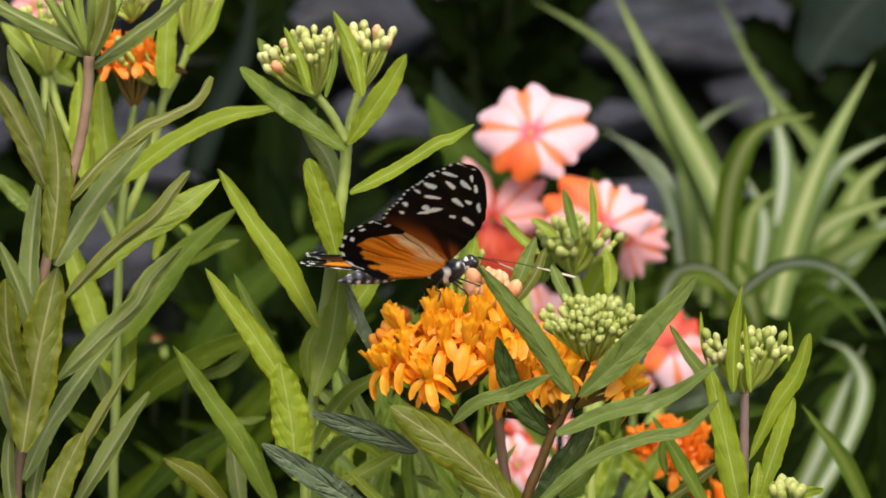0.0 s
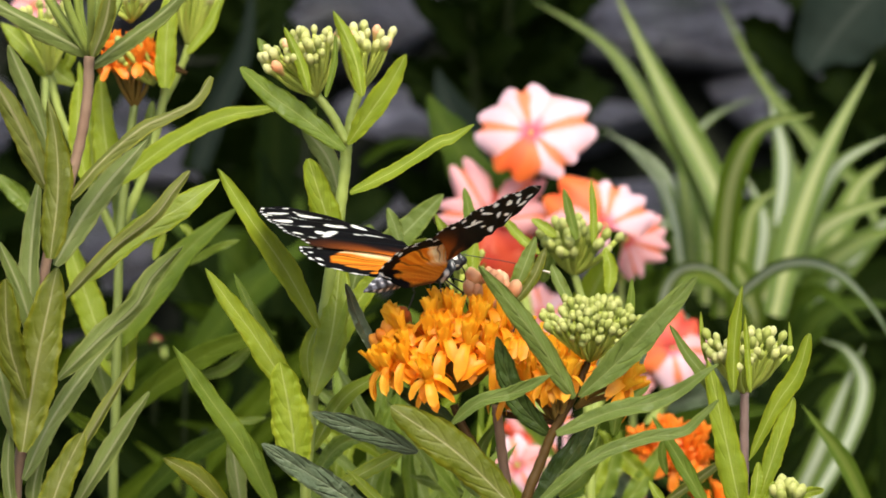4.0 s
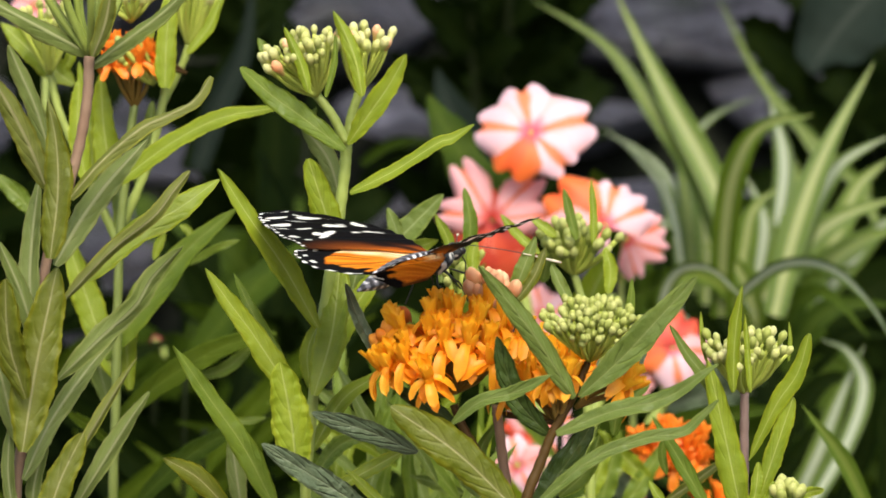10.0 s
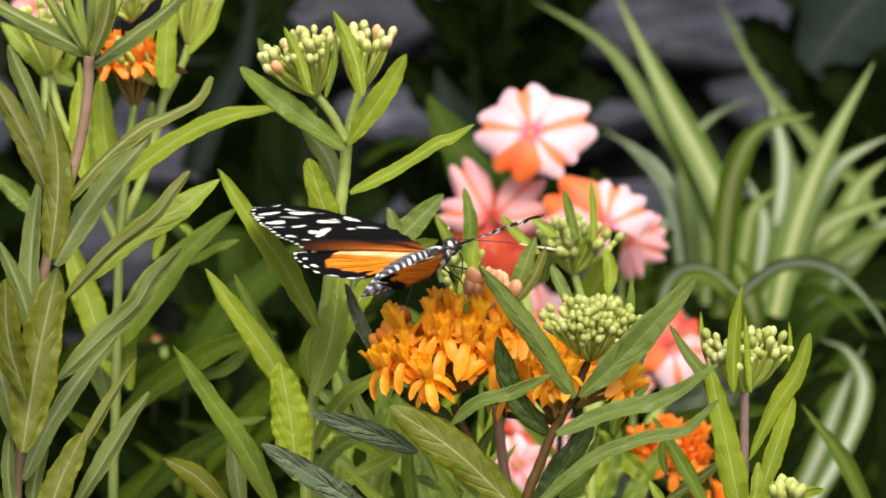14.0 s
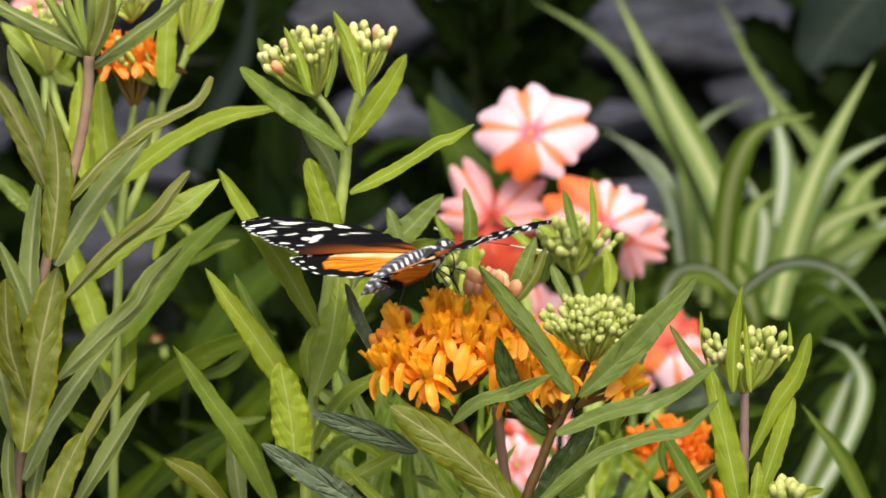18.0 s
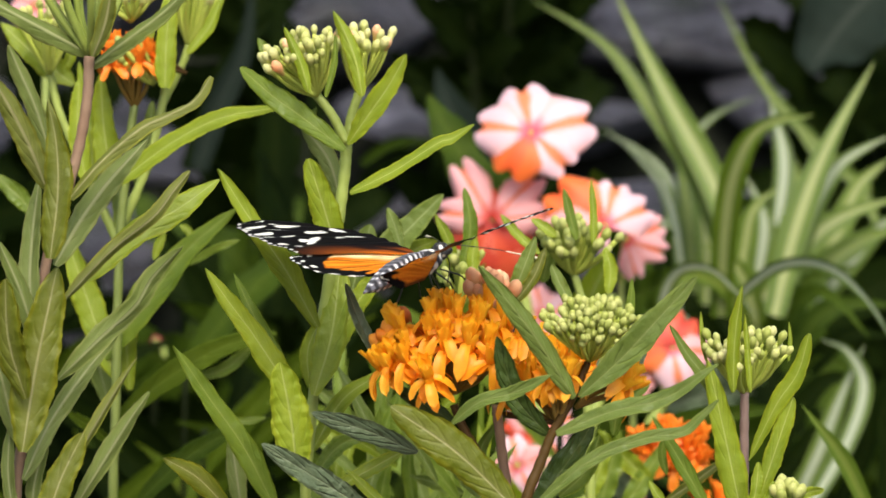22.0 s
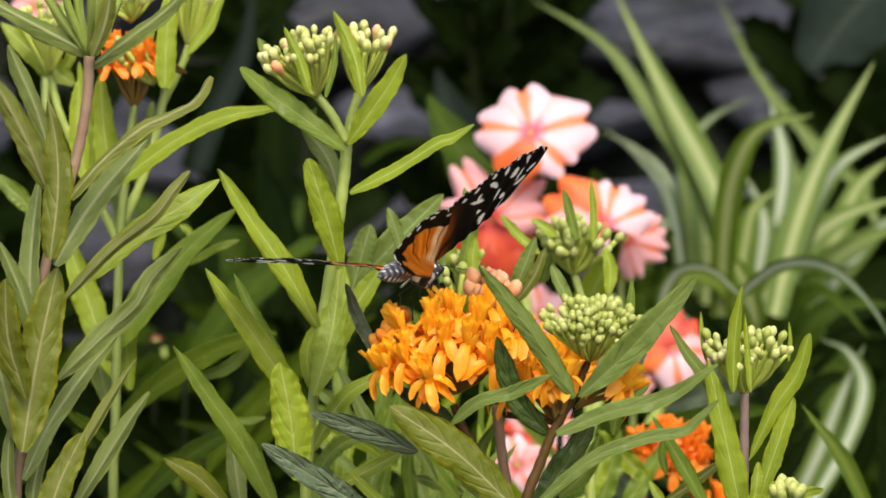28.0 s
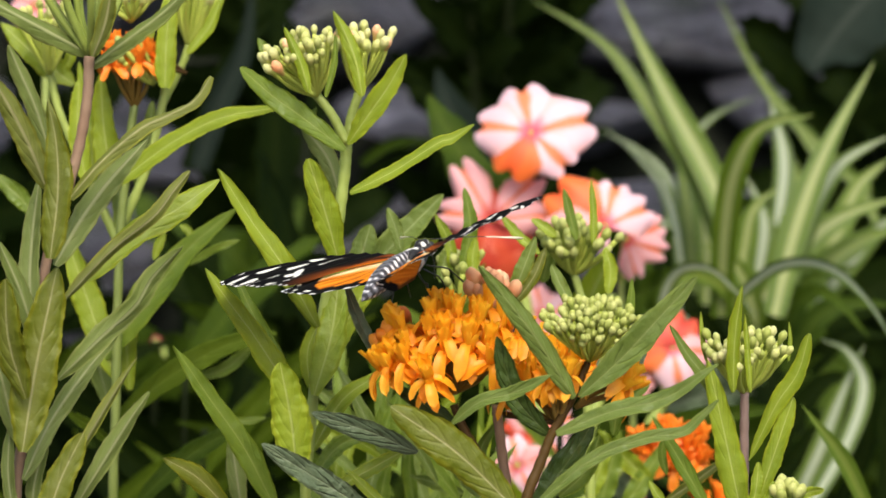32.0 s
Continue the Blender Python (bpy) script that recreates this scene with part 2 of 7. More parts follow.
def blade(base, ctrl, tip, width, roll, fold=0.25, wavy=0.12, rows=26, shape=(0.5, 0.8), origin=Vector(), twist=0.0, curl=0.0, cols=6):
    """A leaf blade along an arc, folded on its midrib, wavy at its margins."""
    base, ctrl, tip = Vector(base) - origin, Vector(ctrl) - origin, Vector(tip) - origin
    bm = bmesh.new()
    uv = bm.loops.layers.uv.new("UVMap")
    a, b = shape
    top = (a / (a + b)) ** a * (b / (a + b)) ** b
    length = (tip - base).length
    ph, ph2, fr = random.uniform(0, 6.28), random.uniform(0, 6.28), random.uniform(2.2, 4.2)
    sway = 0.035 * width
    grid = []
    for i in range(rows + 1):
        t = i / rows
        p = base * (1 - t) ** 2 + ctrl * 2 * t * (1 - t) + tip * t * t
        d = ((ctrl - base) * (1 - t) + (tip - ctrl) * t).normalized()
        s = d.cross(Vector((0, -1, 0)))
        if s.length < 0.05:
            s = Vector((1, 0, 0))
        s.normalize()
        s = Matrix.Rotation(radians(roll + twist * (t - 0.5)), 3, d) @ s
        n = s.cross(d)
        ts = min(max(t, 0.012), 0.994)
        w = 0.5 * width * (ts ** a * (1 - ts) ** b) / top * (1 + 0.05 * math.sin(fr * 6 * t + ph2))
        row = []
        for k in range(cols + 1):
            c = 2 * k / cols - 1
            lift = fold * abs(c) * w * (1 - 0.5 * t) - curl * c * c * w
            lift += wavy * width * c * abs(c) * math.sin(fr * 6.28 * t + ph + (1.3 if c > 0 else 0)) * min(1, 3 * t)
            lift += 0.03 * width * c * c * math.sin(fr * 17 * t + ph2 * (2 if c > 0 else 3))
            notched = 1 + 0.045 * math.sin(fr * 11 * t + ph + 2.1 * (c > 0)) + 0.03 * math.sin(fr * 27 * t + ph2)
            row.append(bm.verts.new(p + s * (c * w * notched + sway * math.sin(3.3 * t + ph)) + n * lift))
        grid.append(row)
    for i in range(rows):
        for k in range(cols):
            f = bm.faces.new((grid[i][k], grid[i][k + 1], grid[i + 1][k + 1], grid[i + 1][k]))
            for lp, (u, v) in zip(f.loops, ((k, i), (k + 1, i), (k + 1, i + 1), (k, i + 1))):
                lp[uv].uv = (u / cols, v / rows * length / 0.075)
    return bm


def frond(plant, base, ctrl, tip, width, roll=20, look_of="green", **more):
    """A plain blade of the greenery behind."""
    more.setdefault("twist", random.uniform(-35, 35))
    return part("leaf", blade(base, ctrl, tip, width, roll, origin=plant.location, **more), LEAF[look_of][0], plant)


def leaf(plant, line, width, look_of, roll=0.0, fold=18.0, droop=0.0, twist=0.0, shape=(0.5, 0.7), under=False, wavy=0.075, rows=40, cols=8):
    """A milkweed leaf: two faces and a rim, its halves folded up along the midrib and rolled out again
    towards a rippled margin. under: its underside is turned to the camera."""
    way = [p - plant.location for p in bend(line, 14)]
    far = [0.0]
    for p, q in zip(way, way[1:]):
        far.append(far[-1] + (q - p).length)
    total = far[-1]
    a, b = shape
    top = (a / (a + b)) ** a * (b / (a + b)) ** b
    ph, ph2, fr = random.uniform(0, 6.28), random.uniform(0, 6.28), random.uniform(1.3, 2.4)
    thick = 0.00026
    bm = bmesh.new()
    uv = bm.loops.layers.uv.new("UVMap")
    faces = ([], [])
    for i in range(rows + 1):
        t = i / rows
        x = [float(np.interp(t * total, far, [p[k] for p in way])) for k in range(3)]
        lo, hi = max(0.0, t - 0.04) * total, min(1.0, t + 0.04) * total
        d = Vector([float(np.interp(hi, far, [p[k] for p in way]) - np.interp(lo, far, [p[k] for p in way])) for k in range(3)]).normalized()
        s = d.cross(Vector((0, -1, 0)))
        s = Matrix.Rotation(radians(roll + twist * (t - 0.5)), 3, d) @ (s.normalized() if s.length > 0.05 else Vector((1, 0, 0)))
        n = s.cross(d)
        ts = min(max(t, 0.010), 0.996)
        w = 0.5 * width * ts ** a * (1 - ts) ** b / top * (1 + 0.05 * math.sin(fr * 6 * t + ph2))
        pair = ([], [])
        for k in range(cols + 1):
            c = 2 * k / cols - 1
            reach = lift = 0.0
            for u in range(6):
                angle = radians(fold - droop * (u + 0.5) / 6 * abs(c))
                reach, lift = reach + math.cos(angle) * abs(c) / 6, lift + math.sin(angle) * abs(c) / 6
            ripple = 1 + abs(c) ** 3 * (0.042 * math.sin(fr * 15 * t + ph + 2.1 * (c > 0)) + 0.024 * math.sin(fr * 37 * t + ph2 + (c > 0)) + 0.02 * math.sin(fr * 61 * t + ph2 * (1 + (c > 0))))
            rise = lift * w + wavy * width * c * abs(c) * math.sin(fr * 6.28 * t + ph + (1.3 if c > 0 else 0)) * min(1, 3 * t)
            rise += 0.03 * width * c * c * math.sin(fr * 31 * t + ph2 * (2 if c > 0 else 3))
            place = Vector(x) + s * math.copysign(reach, c) * w * ripple + n * rise
            body = thick * (1 - 0.75 * abs(c)) + (0.0005 * max(0.0, 1 - 4 * abs(c)) * (1 - t) if under else 0.0)
            pair[0].append(bm.verts.new(place + n * body))
            pair[1].append(bm.verts.new(place - n * thick * (1 - 0.75 * abs(c))))
        faces[0].append(pair[0])
        faces[1].append(pair[1])
    for side, grid in enumerate(faces):
        for i in range(rows):
            for k in range(cols):
                q = (grid[i][k], grid[i][k + 1], grid[i + 1][k + 1], grid[i + 1][k])
                f = bm.faces.new(q if side == 0 else q[::-1])
                f.material_index = side
                places = ((k, i), (k + 1, i), (k + 1, i + 1), (k, i + 1))
                for lp, (u, v) in zip(f.loops, places if side == 0 else places[::-1]):
                    lp[uv].uv = (u / cols, v / rows * total / 0.075)
    for k in (0, cols):
        for i in range(rows):
            bm.faces.new((faces[0][i][k], faces[0][i + 1][k], faces[1][i + 1][k], faces[1][i][k]))
    looks = LEAF[look_of]
    return part("leaf", bm, looks[::-1] if under else looks, plant)


def strap(plant, line, width, look_of, roll=14):
    """A long arching blade, channelled along its middle."""
    way = [p - plant.location for p in bend(line, 8)]
    bm = bmesh.new()
    uv = bm.loops.layers.uv.new("UVMap")
    grid, count = [], len(way) - 1
    for i, p in enumerate(way):
        t = i / count
        d = (way[min(i + 1, count)] - way[max(i - 1, 0)]).normalized()
        s = d.cross(Vector((0, -1, 0)))
        s = Matrix.Rotation(radians(roll * (0.4 + t)), 3, d) @ (s.normalized() if s.length > 0.05 else Vector((1, 0, 0)))
        n = s.cross(d)
        w = 0.5 * width * (0.75 + 0.25 * math.sin(math.pi * min(1, 1.3 * t))) * (1 - max(0.0, (t - 0.45) / 0.55) ** 1.8 * 0.97)
        grid.append([bm.verts.new(p + s * c * w + n * 0.32 * abs(c) * w) for c in (-1, -0.66, -0.33, 0, 0.33, 0.66, 1)])
    for i in range(count):
        for k in range(6):
            f = bm.faces.new((grid[i][k], grid[i][k + 1], grid[i + 1][k + 1], grid[i + 1][k]))
            for lp, (u, v) in zip(f.loops, ((k, i), (k + 1, i), (k + 1, i + 1), (k, i + 1))):
                lp[uv].uv = (u / 6, 3.0 * v / count)
    return part("leaf", bm, LEAF[look_of][0], plant)


def stem(plant, points, radii, look_of="green", name="stem"):
    bm = bmesh.new()
    line = [p - plant.location for p in bend(points)]
    r = [radii[0] + (radii[-1] - radii[0]) * i / (len(line) - 1) for i in range(len(line))]
    r = [v * (1 + 0.06 * math.sin(i * 1.7)) for i, v in enumerate(r)]
    tube(bm, line, r, 10)
    return part(name, bm, STEM[look_of], plant)


def ball(bm, centre, axis, length, width, mat=0, rings=7, sides=9, pinch=0.0):
    """A closed, egg-like body along an axis."""
    axis = Vector(axis).normalized()
    a = axis.orthogonal().normalized()
    b = axis.cross(a)
    lines = []
    for i in range(rings + 1):
        t = i / rings
        r = max(0.02, math.sin(math.pi * min(max(t, 0.02), 0.985)) ** 0.75) * width / 2 * (1 - pinch * (1 - t))
        lines.append([bm.verts.new(Vector(centre) + axis * length * (t - 0.5) + r * (1 + 0.08 * math.cos(5 * k * math.tau / sides)) *
                                   (math.cos(k * math.tau / sides) * a + math.sin(k * math.tau / sides) * b)) for k in range(sides)])
    for r0, r1 in zip(lines, lines[1:]):
        for k in range(sides):
            bm.faces.new((r0[k], r0[(k + 1) % sides], r1[(k + 1) % sides], r1[k])).material_index = mat
    bm.faces.new(lines[0][::-1]).material_index = mat
    bm.faces.new(lines[-1]).material_index = mat


def frame_on(axis, place, spin=0.0, size=1.0):
    """A pose whose z runs along the axis."""
    q = Vector(axis).to_track_quat("Z", "Y").to_matrix().to_4x4()
    return Matrix.Translation(place) @ q @ Matrix.Rotation(spin, 4, "Z") @ Matrix.Scale(size, 4)


def bud_mesh(name, mat, length=0.0042, width=0.0023):
    """A club-shaped bud: narrow at its stalk, round and faintly five-lobed at its tip."""
    bm = bmesh.new()
    rings, sides, lines = 9, 10, []
    for i in range(rings + 1):
        t = i / rings
        r = width / 2 * (0.42 + 0.58 * math.sin(min(1, t / 0.66) * math.pi / 2) ** 2.2) * math.sqrt(max(0.02, 1 - max(0, (t - 0.60) / 0.40) ** 2.0))
        lines.append([bm.verts.new((r * (1 + 0.07 * math.cos(k * math.tau / 2)) * math.cos(k * math.tau / sides), r * math.sin(k * math.tau / sides), length * (t - 0.25))) for k in range(sides)])
    for r0, r1 in zip(lines, lines[1:]):
        for k in range(sides):
            bm.faces.new((r0[k], r0[(k + 1) % sides], r1[(k + 1) % sides], r1[k]))
    bm.faces.new(lines[0][::-1])
    bm.faces.new(lines[-1])
    me = bpy.data.meshes.new(name)
    bm.to_mesh(me)
    bm.free()
    for f in me.polygons:
        f.use_smooth = True
    me.materials.append(mat)
    return me


BUDS = {k: bud_mesh("bud_" + k, m) for k, m in BUD.items()}


def floret_mesh(name, petals, hoods, seed, openness=1.0):
    """A milkweed floret: five bent-back petals below, five upright hoods round a column above."""
    rnd = random.Random(seed)
    bm = bmesh.new()
    for k in range(5):
        ang = k * math.tau / 5 + rnd.uniform(-0.15, 0.15)
        out = Vector((math.cos(ang), math.sin(ang), 0))
        side = Vector((-math.sin(ang), math.cos(ang), 0))
        drop, ln = rnd.uniform(0.8, 1.25) * openness, rnd.uniform(0.0058, 0.0070)
        rows = []
        for i in range(8):
            t = i / 7
            p = out * (0.0007 + ln * math.sin(1.25 * t) / 1.25) + Vector((0, 0, 0.0006 - ln * 0.8 * drop * t * t))
            p.z += 0.0012 * max(0, t - 0.75) * 4 * rnd.uniform(0.3, 1)
            w = 0.00128 * (0.5 + 1.0 * t ** 0.8) * math.sqrt(max(0.03, 1 - t ** 3.2))
            rows.append([bm.verts.new(p + side * c * w + Vector((0, 0, 0.0005 * c * c))) for c in (-1, -0.5, 0, 0.5, 1)])
        for r0, r1 in zip(rows, rows[1:]):
            for c in range(4):
                bm.faces.new((r0[c], r0[c + 1], r1[c + 1], r1[c]))
        # hood: a narrow upright cup that leans out a little
        ang += math.tau / 10
        out = Vector((math.cos(ang), math.sin(ang), 0))
        side = Vector((-math.sin(ang), math.cos(ang), 0))
        lean, tall = rnd.uniform(0.0008, 0.0020), rnd.uniform(0.0046, 0.0060)
        rows = []
        for i in range(8):
            t = i / 7
            p = out * (0.0008 + lean * t ** 1.3) + Vector((0, 0, 0.0006 + tall * t))
            w = 0.00100 * (0.6 + 0.85 * t) * math.sqrt(max(0.03, 1 - t ** 4))
            rows.append([bm.verts.new(p + side * c * w - out * 0.0008 * c * c * (0.4 + 0.6 * t)) for c in (-1, -0.5, 0, 0.5, 1)])
        for r0, r1 in zip(rows, rows[1:]):
            for c in range(4):
                bm.faces.new((r0[c], r0[c + 1], r1[c + 1], r1[c])).material_index = 1
        # horn
        tube(bm, [out * 0.0009 + Vector((0, 0, 0.001)), out * 0.0013 + Vector((0, 0, 0.0035)), out * 0.0004 + Vector((0, 0, 0.0047))], [0.0003, 0.00025, 0.00012], 5, 1)
    tube(bm, [(0, 0, -0.001), (0, 0, 0.0012), (0, 0, 0.0030)], [0.0008, 0.0008, 0.0009], 8, 1)
    me = bpy.data.meshes.new(name)
    bm.to_mesh(me)
    bm.free()
    for f in me.polygons:
        f.use_smooth = True
    me.materials.append(petals)
    me.materials.append(hoods)
    return me


FLORETS = [floret_mesh("floret", petal_orange, hood_orange, s) for s in range(5)]
FLORETS_DEEP = [floret_mesh("deep_floret", petal_deep, petal_deep, s + 9, 0.7) for s in range(3)]


def umbel(plant, foot, axis, radius, count, kinds, meshes, spread=1.15, stalk="pale", name="flower_head", label="", thick=0.0005, size=1.0, flat=0.75, seed=1, from_angle=0.0, rise=0.25):
    """A head of stalked buds or florets, all from one point."""
    rnd = random.Random(seed)
    foot, axis = Vector(foot) - plant.location, Vector(axis).normalized()
    a = axis.orthogonal().normalized()
    b = axis.cross(a)
    bm = bmesh.new()
    places = []
    for i in range(count):
        f = (i + 0.5) / count
        tilt = from_angle + (spread - from_angle) * math.sqrt(f) + rnd.uniform(-0.09, 0.09)
        ang = i * 2.39996 + rnd.uniform(-0.4, 0.4)
        d = (axis * math.cos(tilt) + (a * math.cos(ang) + b * math.sin(ang)) * math.sin(tilt)).normalized()
        r = radius * rnd.uniform(0.74 if kinds == 'bud' else 0.86, 1.06) * (flat + (1 - flat) * (1 - tilt / 3)) * (max(0.4, math.cos(tilt)) ** -0.55 if kinds == 'bud' else 1)
        end = foot + d * r
        out = d - axis * d.dot(axis)
        mid = foot + d * r * 0.5 + out * 0.07 * r - axis * 0.02 * r
        mid += (a * rnd.uniform(-1, 1) + b * rnd.uniform(-1, 1)) * 0.05 * r
        tube(bm, bend([foot, mid, end], 4), thick * rnd.uniform(0.75, 1.05), 6)
        places.append((end, (d * (1 - rise) + Vector((0, 0, rise))).normalized()))
    head = part(name, bm, STEM[stalk], plant, label)
    for n, (end, d) in enumerate(places):
        me = meshes[rnd.randrange(len(meshes))]
        share_part(kinds, me, head, frame_on(d, end, rnd.uniform(0, 6.28), size * rnd.uniform(0.78, 1.12)))
    return head


# ---- the bed and what lies behind ----
def strap_material(name, low, high, stripe, inner=0.16, outer=0.24):
    """Long blades with a pale stripe along the middle."""
    m, nt, p, out = nodes_of(name)
    uv = nt.nodes.new("ShaderNodeUVMap")
    sep = nt.nodes.new("ShaderNodeSeparateXYZ")
    nt.links.new(uv.outputs[0], sep.inputs[0])
    across = maths(nt, "ABSOLUTE", maths(nt, "SUBTRACT", sep.outputs[0], 0.5))
    info = nt.nodes.new("ShaderNodeObjectInfo")
    tone = maths(nt, "ADD", maths(nt, "MULTIPLY", stretch(nt, grain(nt, 40, 3), 0.3, 0.7), 0.5), maths(nt, "MULTIPLY", info.outputs["Random"], 0.5), True)
    c = blend(nt, tone, low, high)
    c = blend(nt, maths(nt, "MULTIPLY", stretch(nt, across, outer, inner), 0.85, True), c, stripe)
    lines = maths(nt, "ABSOLUTE", maths(nt, "SINE", maths(nt, "MULTIPLY", sep.outputs[0], 60.0)))
    c = blend(nt, maths(nt, "MULTIPLY", lines, 0.12), c, low)
    nt.links.new(c, p.inputs["Base Color"])
    p.inputs["Roughness"].default_value = 0.45
    p.inputs["Specular IOR Level"].default_value = 0.4
    relief(nt, p, lines, 0.2, 0.0005)
    see_through(nt, p, out, c, 0.3)
    return m


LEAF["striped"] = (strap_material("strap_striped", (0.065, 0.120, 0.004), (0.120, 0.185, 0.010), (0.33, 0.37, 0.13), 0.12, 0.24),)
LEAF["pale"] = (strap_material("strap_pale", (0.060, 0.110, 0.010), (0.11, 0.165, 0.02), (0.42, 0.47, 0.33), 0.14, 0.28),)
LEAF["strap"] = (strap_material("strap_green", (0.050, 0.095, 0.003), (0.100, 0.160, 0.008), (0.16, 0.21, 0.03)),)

def bed_material():
    """Dark soil in the bed; unseen brown gravel added before it to bounce light."""
    m, nt, p, out = nodes_of("bed_and_bounce_path")
    tc = nt.nodes.new("ShaderNodeTexCoord")
    sep = nt.nodes.new("ShaderNodeSeparateXYZ")
    nt.links.new(tc.outputs["Object"], sep.inputs[0])
    crumbs = stretch(nt, grain(nt, 60, 4), 0.3, 0.7)
    earth = blend(nt, crumbs, (0.012, 0.010, 0.007), (0.035, 0.027, 0.018))
    # lighter strip out of view, added so that light bounces onto undersides
    gravel = blend(nt, stretch(nt, grain(nt, 130, 4), 0.3, 0.7), (0.09, 0.08, 0.065), (0.20, 0.18, 0.15))
    edge = maths(nt, "ADD", sep.outputs[1], maths(nt, "MULTIPLY", grain(nt, 9, 3), 0.08))
    path = maths(nt, "MULTIPLY", stretch(nt, edge, 0.56, 0.52), stretch(nt, edge, -3.05, -3.0))
    c = blend(nt, path, earth, gravel)
    nt.links.new(c, p.inputs["Base Color"])
    p.inputs["Roughness"].default_value = 0.9
    relief(nt, p, crumbs, 1.0, 0.004)
    return m


soil = bed_material()
# bank earth, near-black: the shade behind the plants is put into its colour
painted_shade_earth = plain_material("painted_shade_earth", (0.004, 0.005, 0.003), (0.014, 0.016, 0.010), 40, 0.95, 1.0, 0.0, 0.1)
bm = bmesh.new()
near = [0.1 * i for i in range(-45, 46)]
lines = [-400.0, -120.0, -40.0, -15.0, -8.0, *near, 8.0, 15.0, 40.0, 120.0, 400.0]
rows = []
for gy in lines:
    rows.append([])
    for gx in lines:
        vec = Vector((gx, gy + 1.5, 0))
        rows[-1].append(bm.verts.new((gx, gy + 1.5, 0.02 * noise.noise(vec * 3.0) + 0.008 * noise.noise(vec * 17.0) - 0.02)))
for r0, r1 in zip(rows, rows[1:]):
    for i in range(len(lines) - 1):
        bm.faces.new((r0[i], r0[i + 1], r1[i + 1], r1[i]))
ground = part("ground", bm, soil, None)
tagged(ground, "dark damp soil of a planted bed, with unseen brown gravel added to bounce light", "soil", kind="structure")


def stone_material():
    """Wet-looking slate: blue-grey beds, paler split edges, dark stains."""
    m, nt, p, out = nodes_of("slate")
    info = nt.nodes.new("ShaderNodeObjectInfo")
    tc = nt.nodes.new("ShaderNodeTexCoord")
    flat = put(nt, "ShaderNodeMapping")
    flat.inputs["Scale"].default_value = (1.0, 1.0, 5.0)
    nt.links.new(tc.outputs["Object"], flat.inputs["Vector"])
    beds = put(nt, "ShaderNodeTexNoise", Scale=14.0, Detail=6.0, Roughness=0.65)
    nt.links.new(flat.outputs["Vector"], beds.inputs["Vector"])
    streak = stretch(nt, beds.outputs["Fac"], 0.40, 0.64)
    big, small = stretch(nt, grain(nt, 9, 5), 0.38, 0.62), stretch(nt, grain(nt, 70, 5, 0.7), 0.3, 0.7)
    c = blend(nt, streak, (0.020, 0.020, 0.026), (0.240, 0.240, 0.295))
    c = blend(nt, maths(nt, "MULTIPLY", big, 0.55), c, (0.045, 0.045, 0.056))
    c = blend(nt, maths(nt, "MULTIPLY", info.outputs["Random"], 0.35), c, (0.11, 0.11, 0.135))
    c = blend(nt, maths(nt, "MULTIPLY", small, 0.4), c, (0.03, 0.03, 0.036))
    moss = stretch(nt, grain(nt, 4, 5, 0.6), 0.60, 0.70)
    c = blend(nt, maths(nt, "MULTIPLY", moss, 0.6, True), c, (0.035, 0.055, 0.015))
    nt.links.new(c, p.inputs["Base Color"])
    nt.links.new(maths(nt, "ADD", maths(nt, "MULTIPLY", small, 0.35), 0.22), p.inputs["Roughness"])
    relief(nt, p, maths(nt, "ADD", maths(nt, "MULTIPLY", streak, 2.0), small), 0.9, 0.012)
    return m


slate = stone_material()


def stone(place, size, turn, seed, label="weathered grey slate slab of a rockery"):
    """A split boulder: flat faces, broken edges."""
    rnd = random.Random(seed)
    bm = bmesh.new()
    bmesh.ops.create_icosphere(bm, subdivisions=3, radius=1.0)
    cuts = [(Vector((rnd.gauss(0, 1), rnd.gauss(0, 1), rnd.gauss(0, 0.8))).normalized(), rnd.uniform(0.5, 0.85)) for _ in range(11)]
    off = Vector((seed * 3.1, seed * 1.7, 0))
    for vt in bm.verts:
        for n, d in cuts:
            over = vt.co.dot(n) - d
            if over > 0:
                vt.co -= n * over * 0.94
        vt.co *= 1 + 0.07 * noise.noise(vt.co * 2.5 + off) + 0.03 * noise.noise(vt.co * 9 + off)
        vt.co.x, vt.co.y, vt.co.z = vt.co.x * size[0] / 2, vt.co.y * size[1] / 2, vt.co.z * size[2] / 2
    ob = part("boulder", bm, slate, None)
    ob.matrix_world = Matrix.Translation(place) @ Matrix.Rotation(radians(turn), 4, "Z")
    return tagged(ob, label, "rock", "stones of the rockery")


# a low rockery climbs behind the bed
srnd = random.Random(21)
for row in range(9):
    y0, z0 = 2.1 + 0.15 * row, 0.02 + 0.088 * row
    x = -0.95 + srnd.uniform(0, 0.2)
    while x < 1.0:
        wdt = srnd.uniform(0.16, 0.36)
        tall = srnd.uniform(0.07, 0.13)
        stone((x + wdt / 2, y0 + srnd.uniform(-0.06, 0.06), z0 + srnd.uniform(-0.02, 0.02)), (wdt * 1.1, 0.32, tall), srnd.uniform(-16, 16), srnd.randrange(10 ** 6))
        x += wdt + srnd.uniform(0, 0.05)

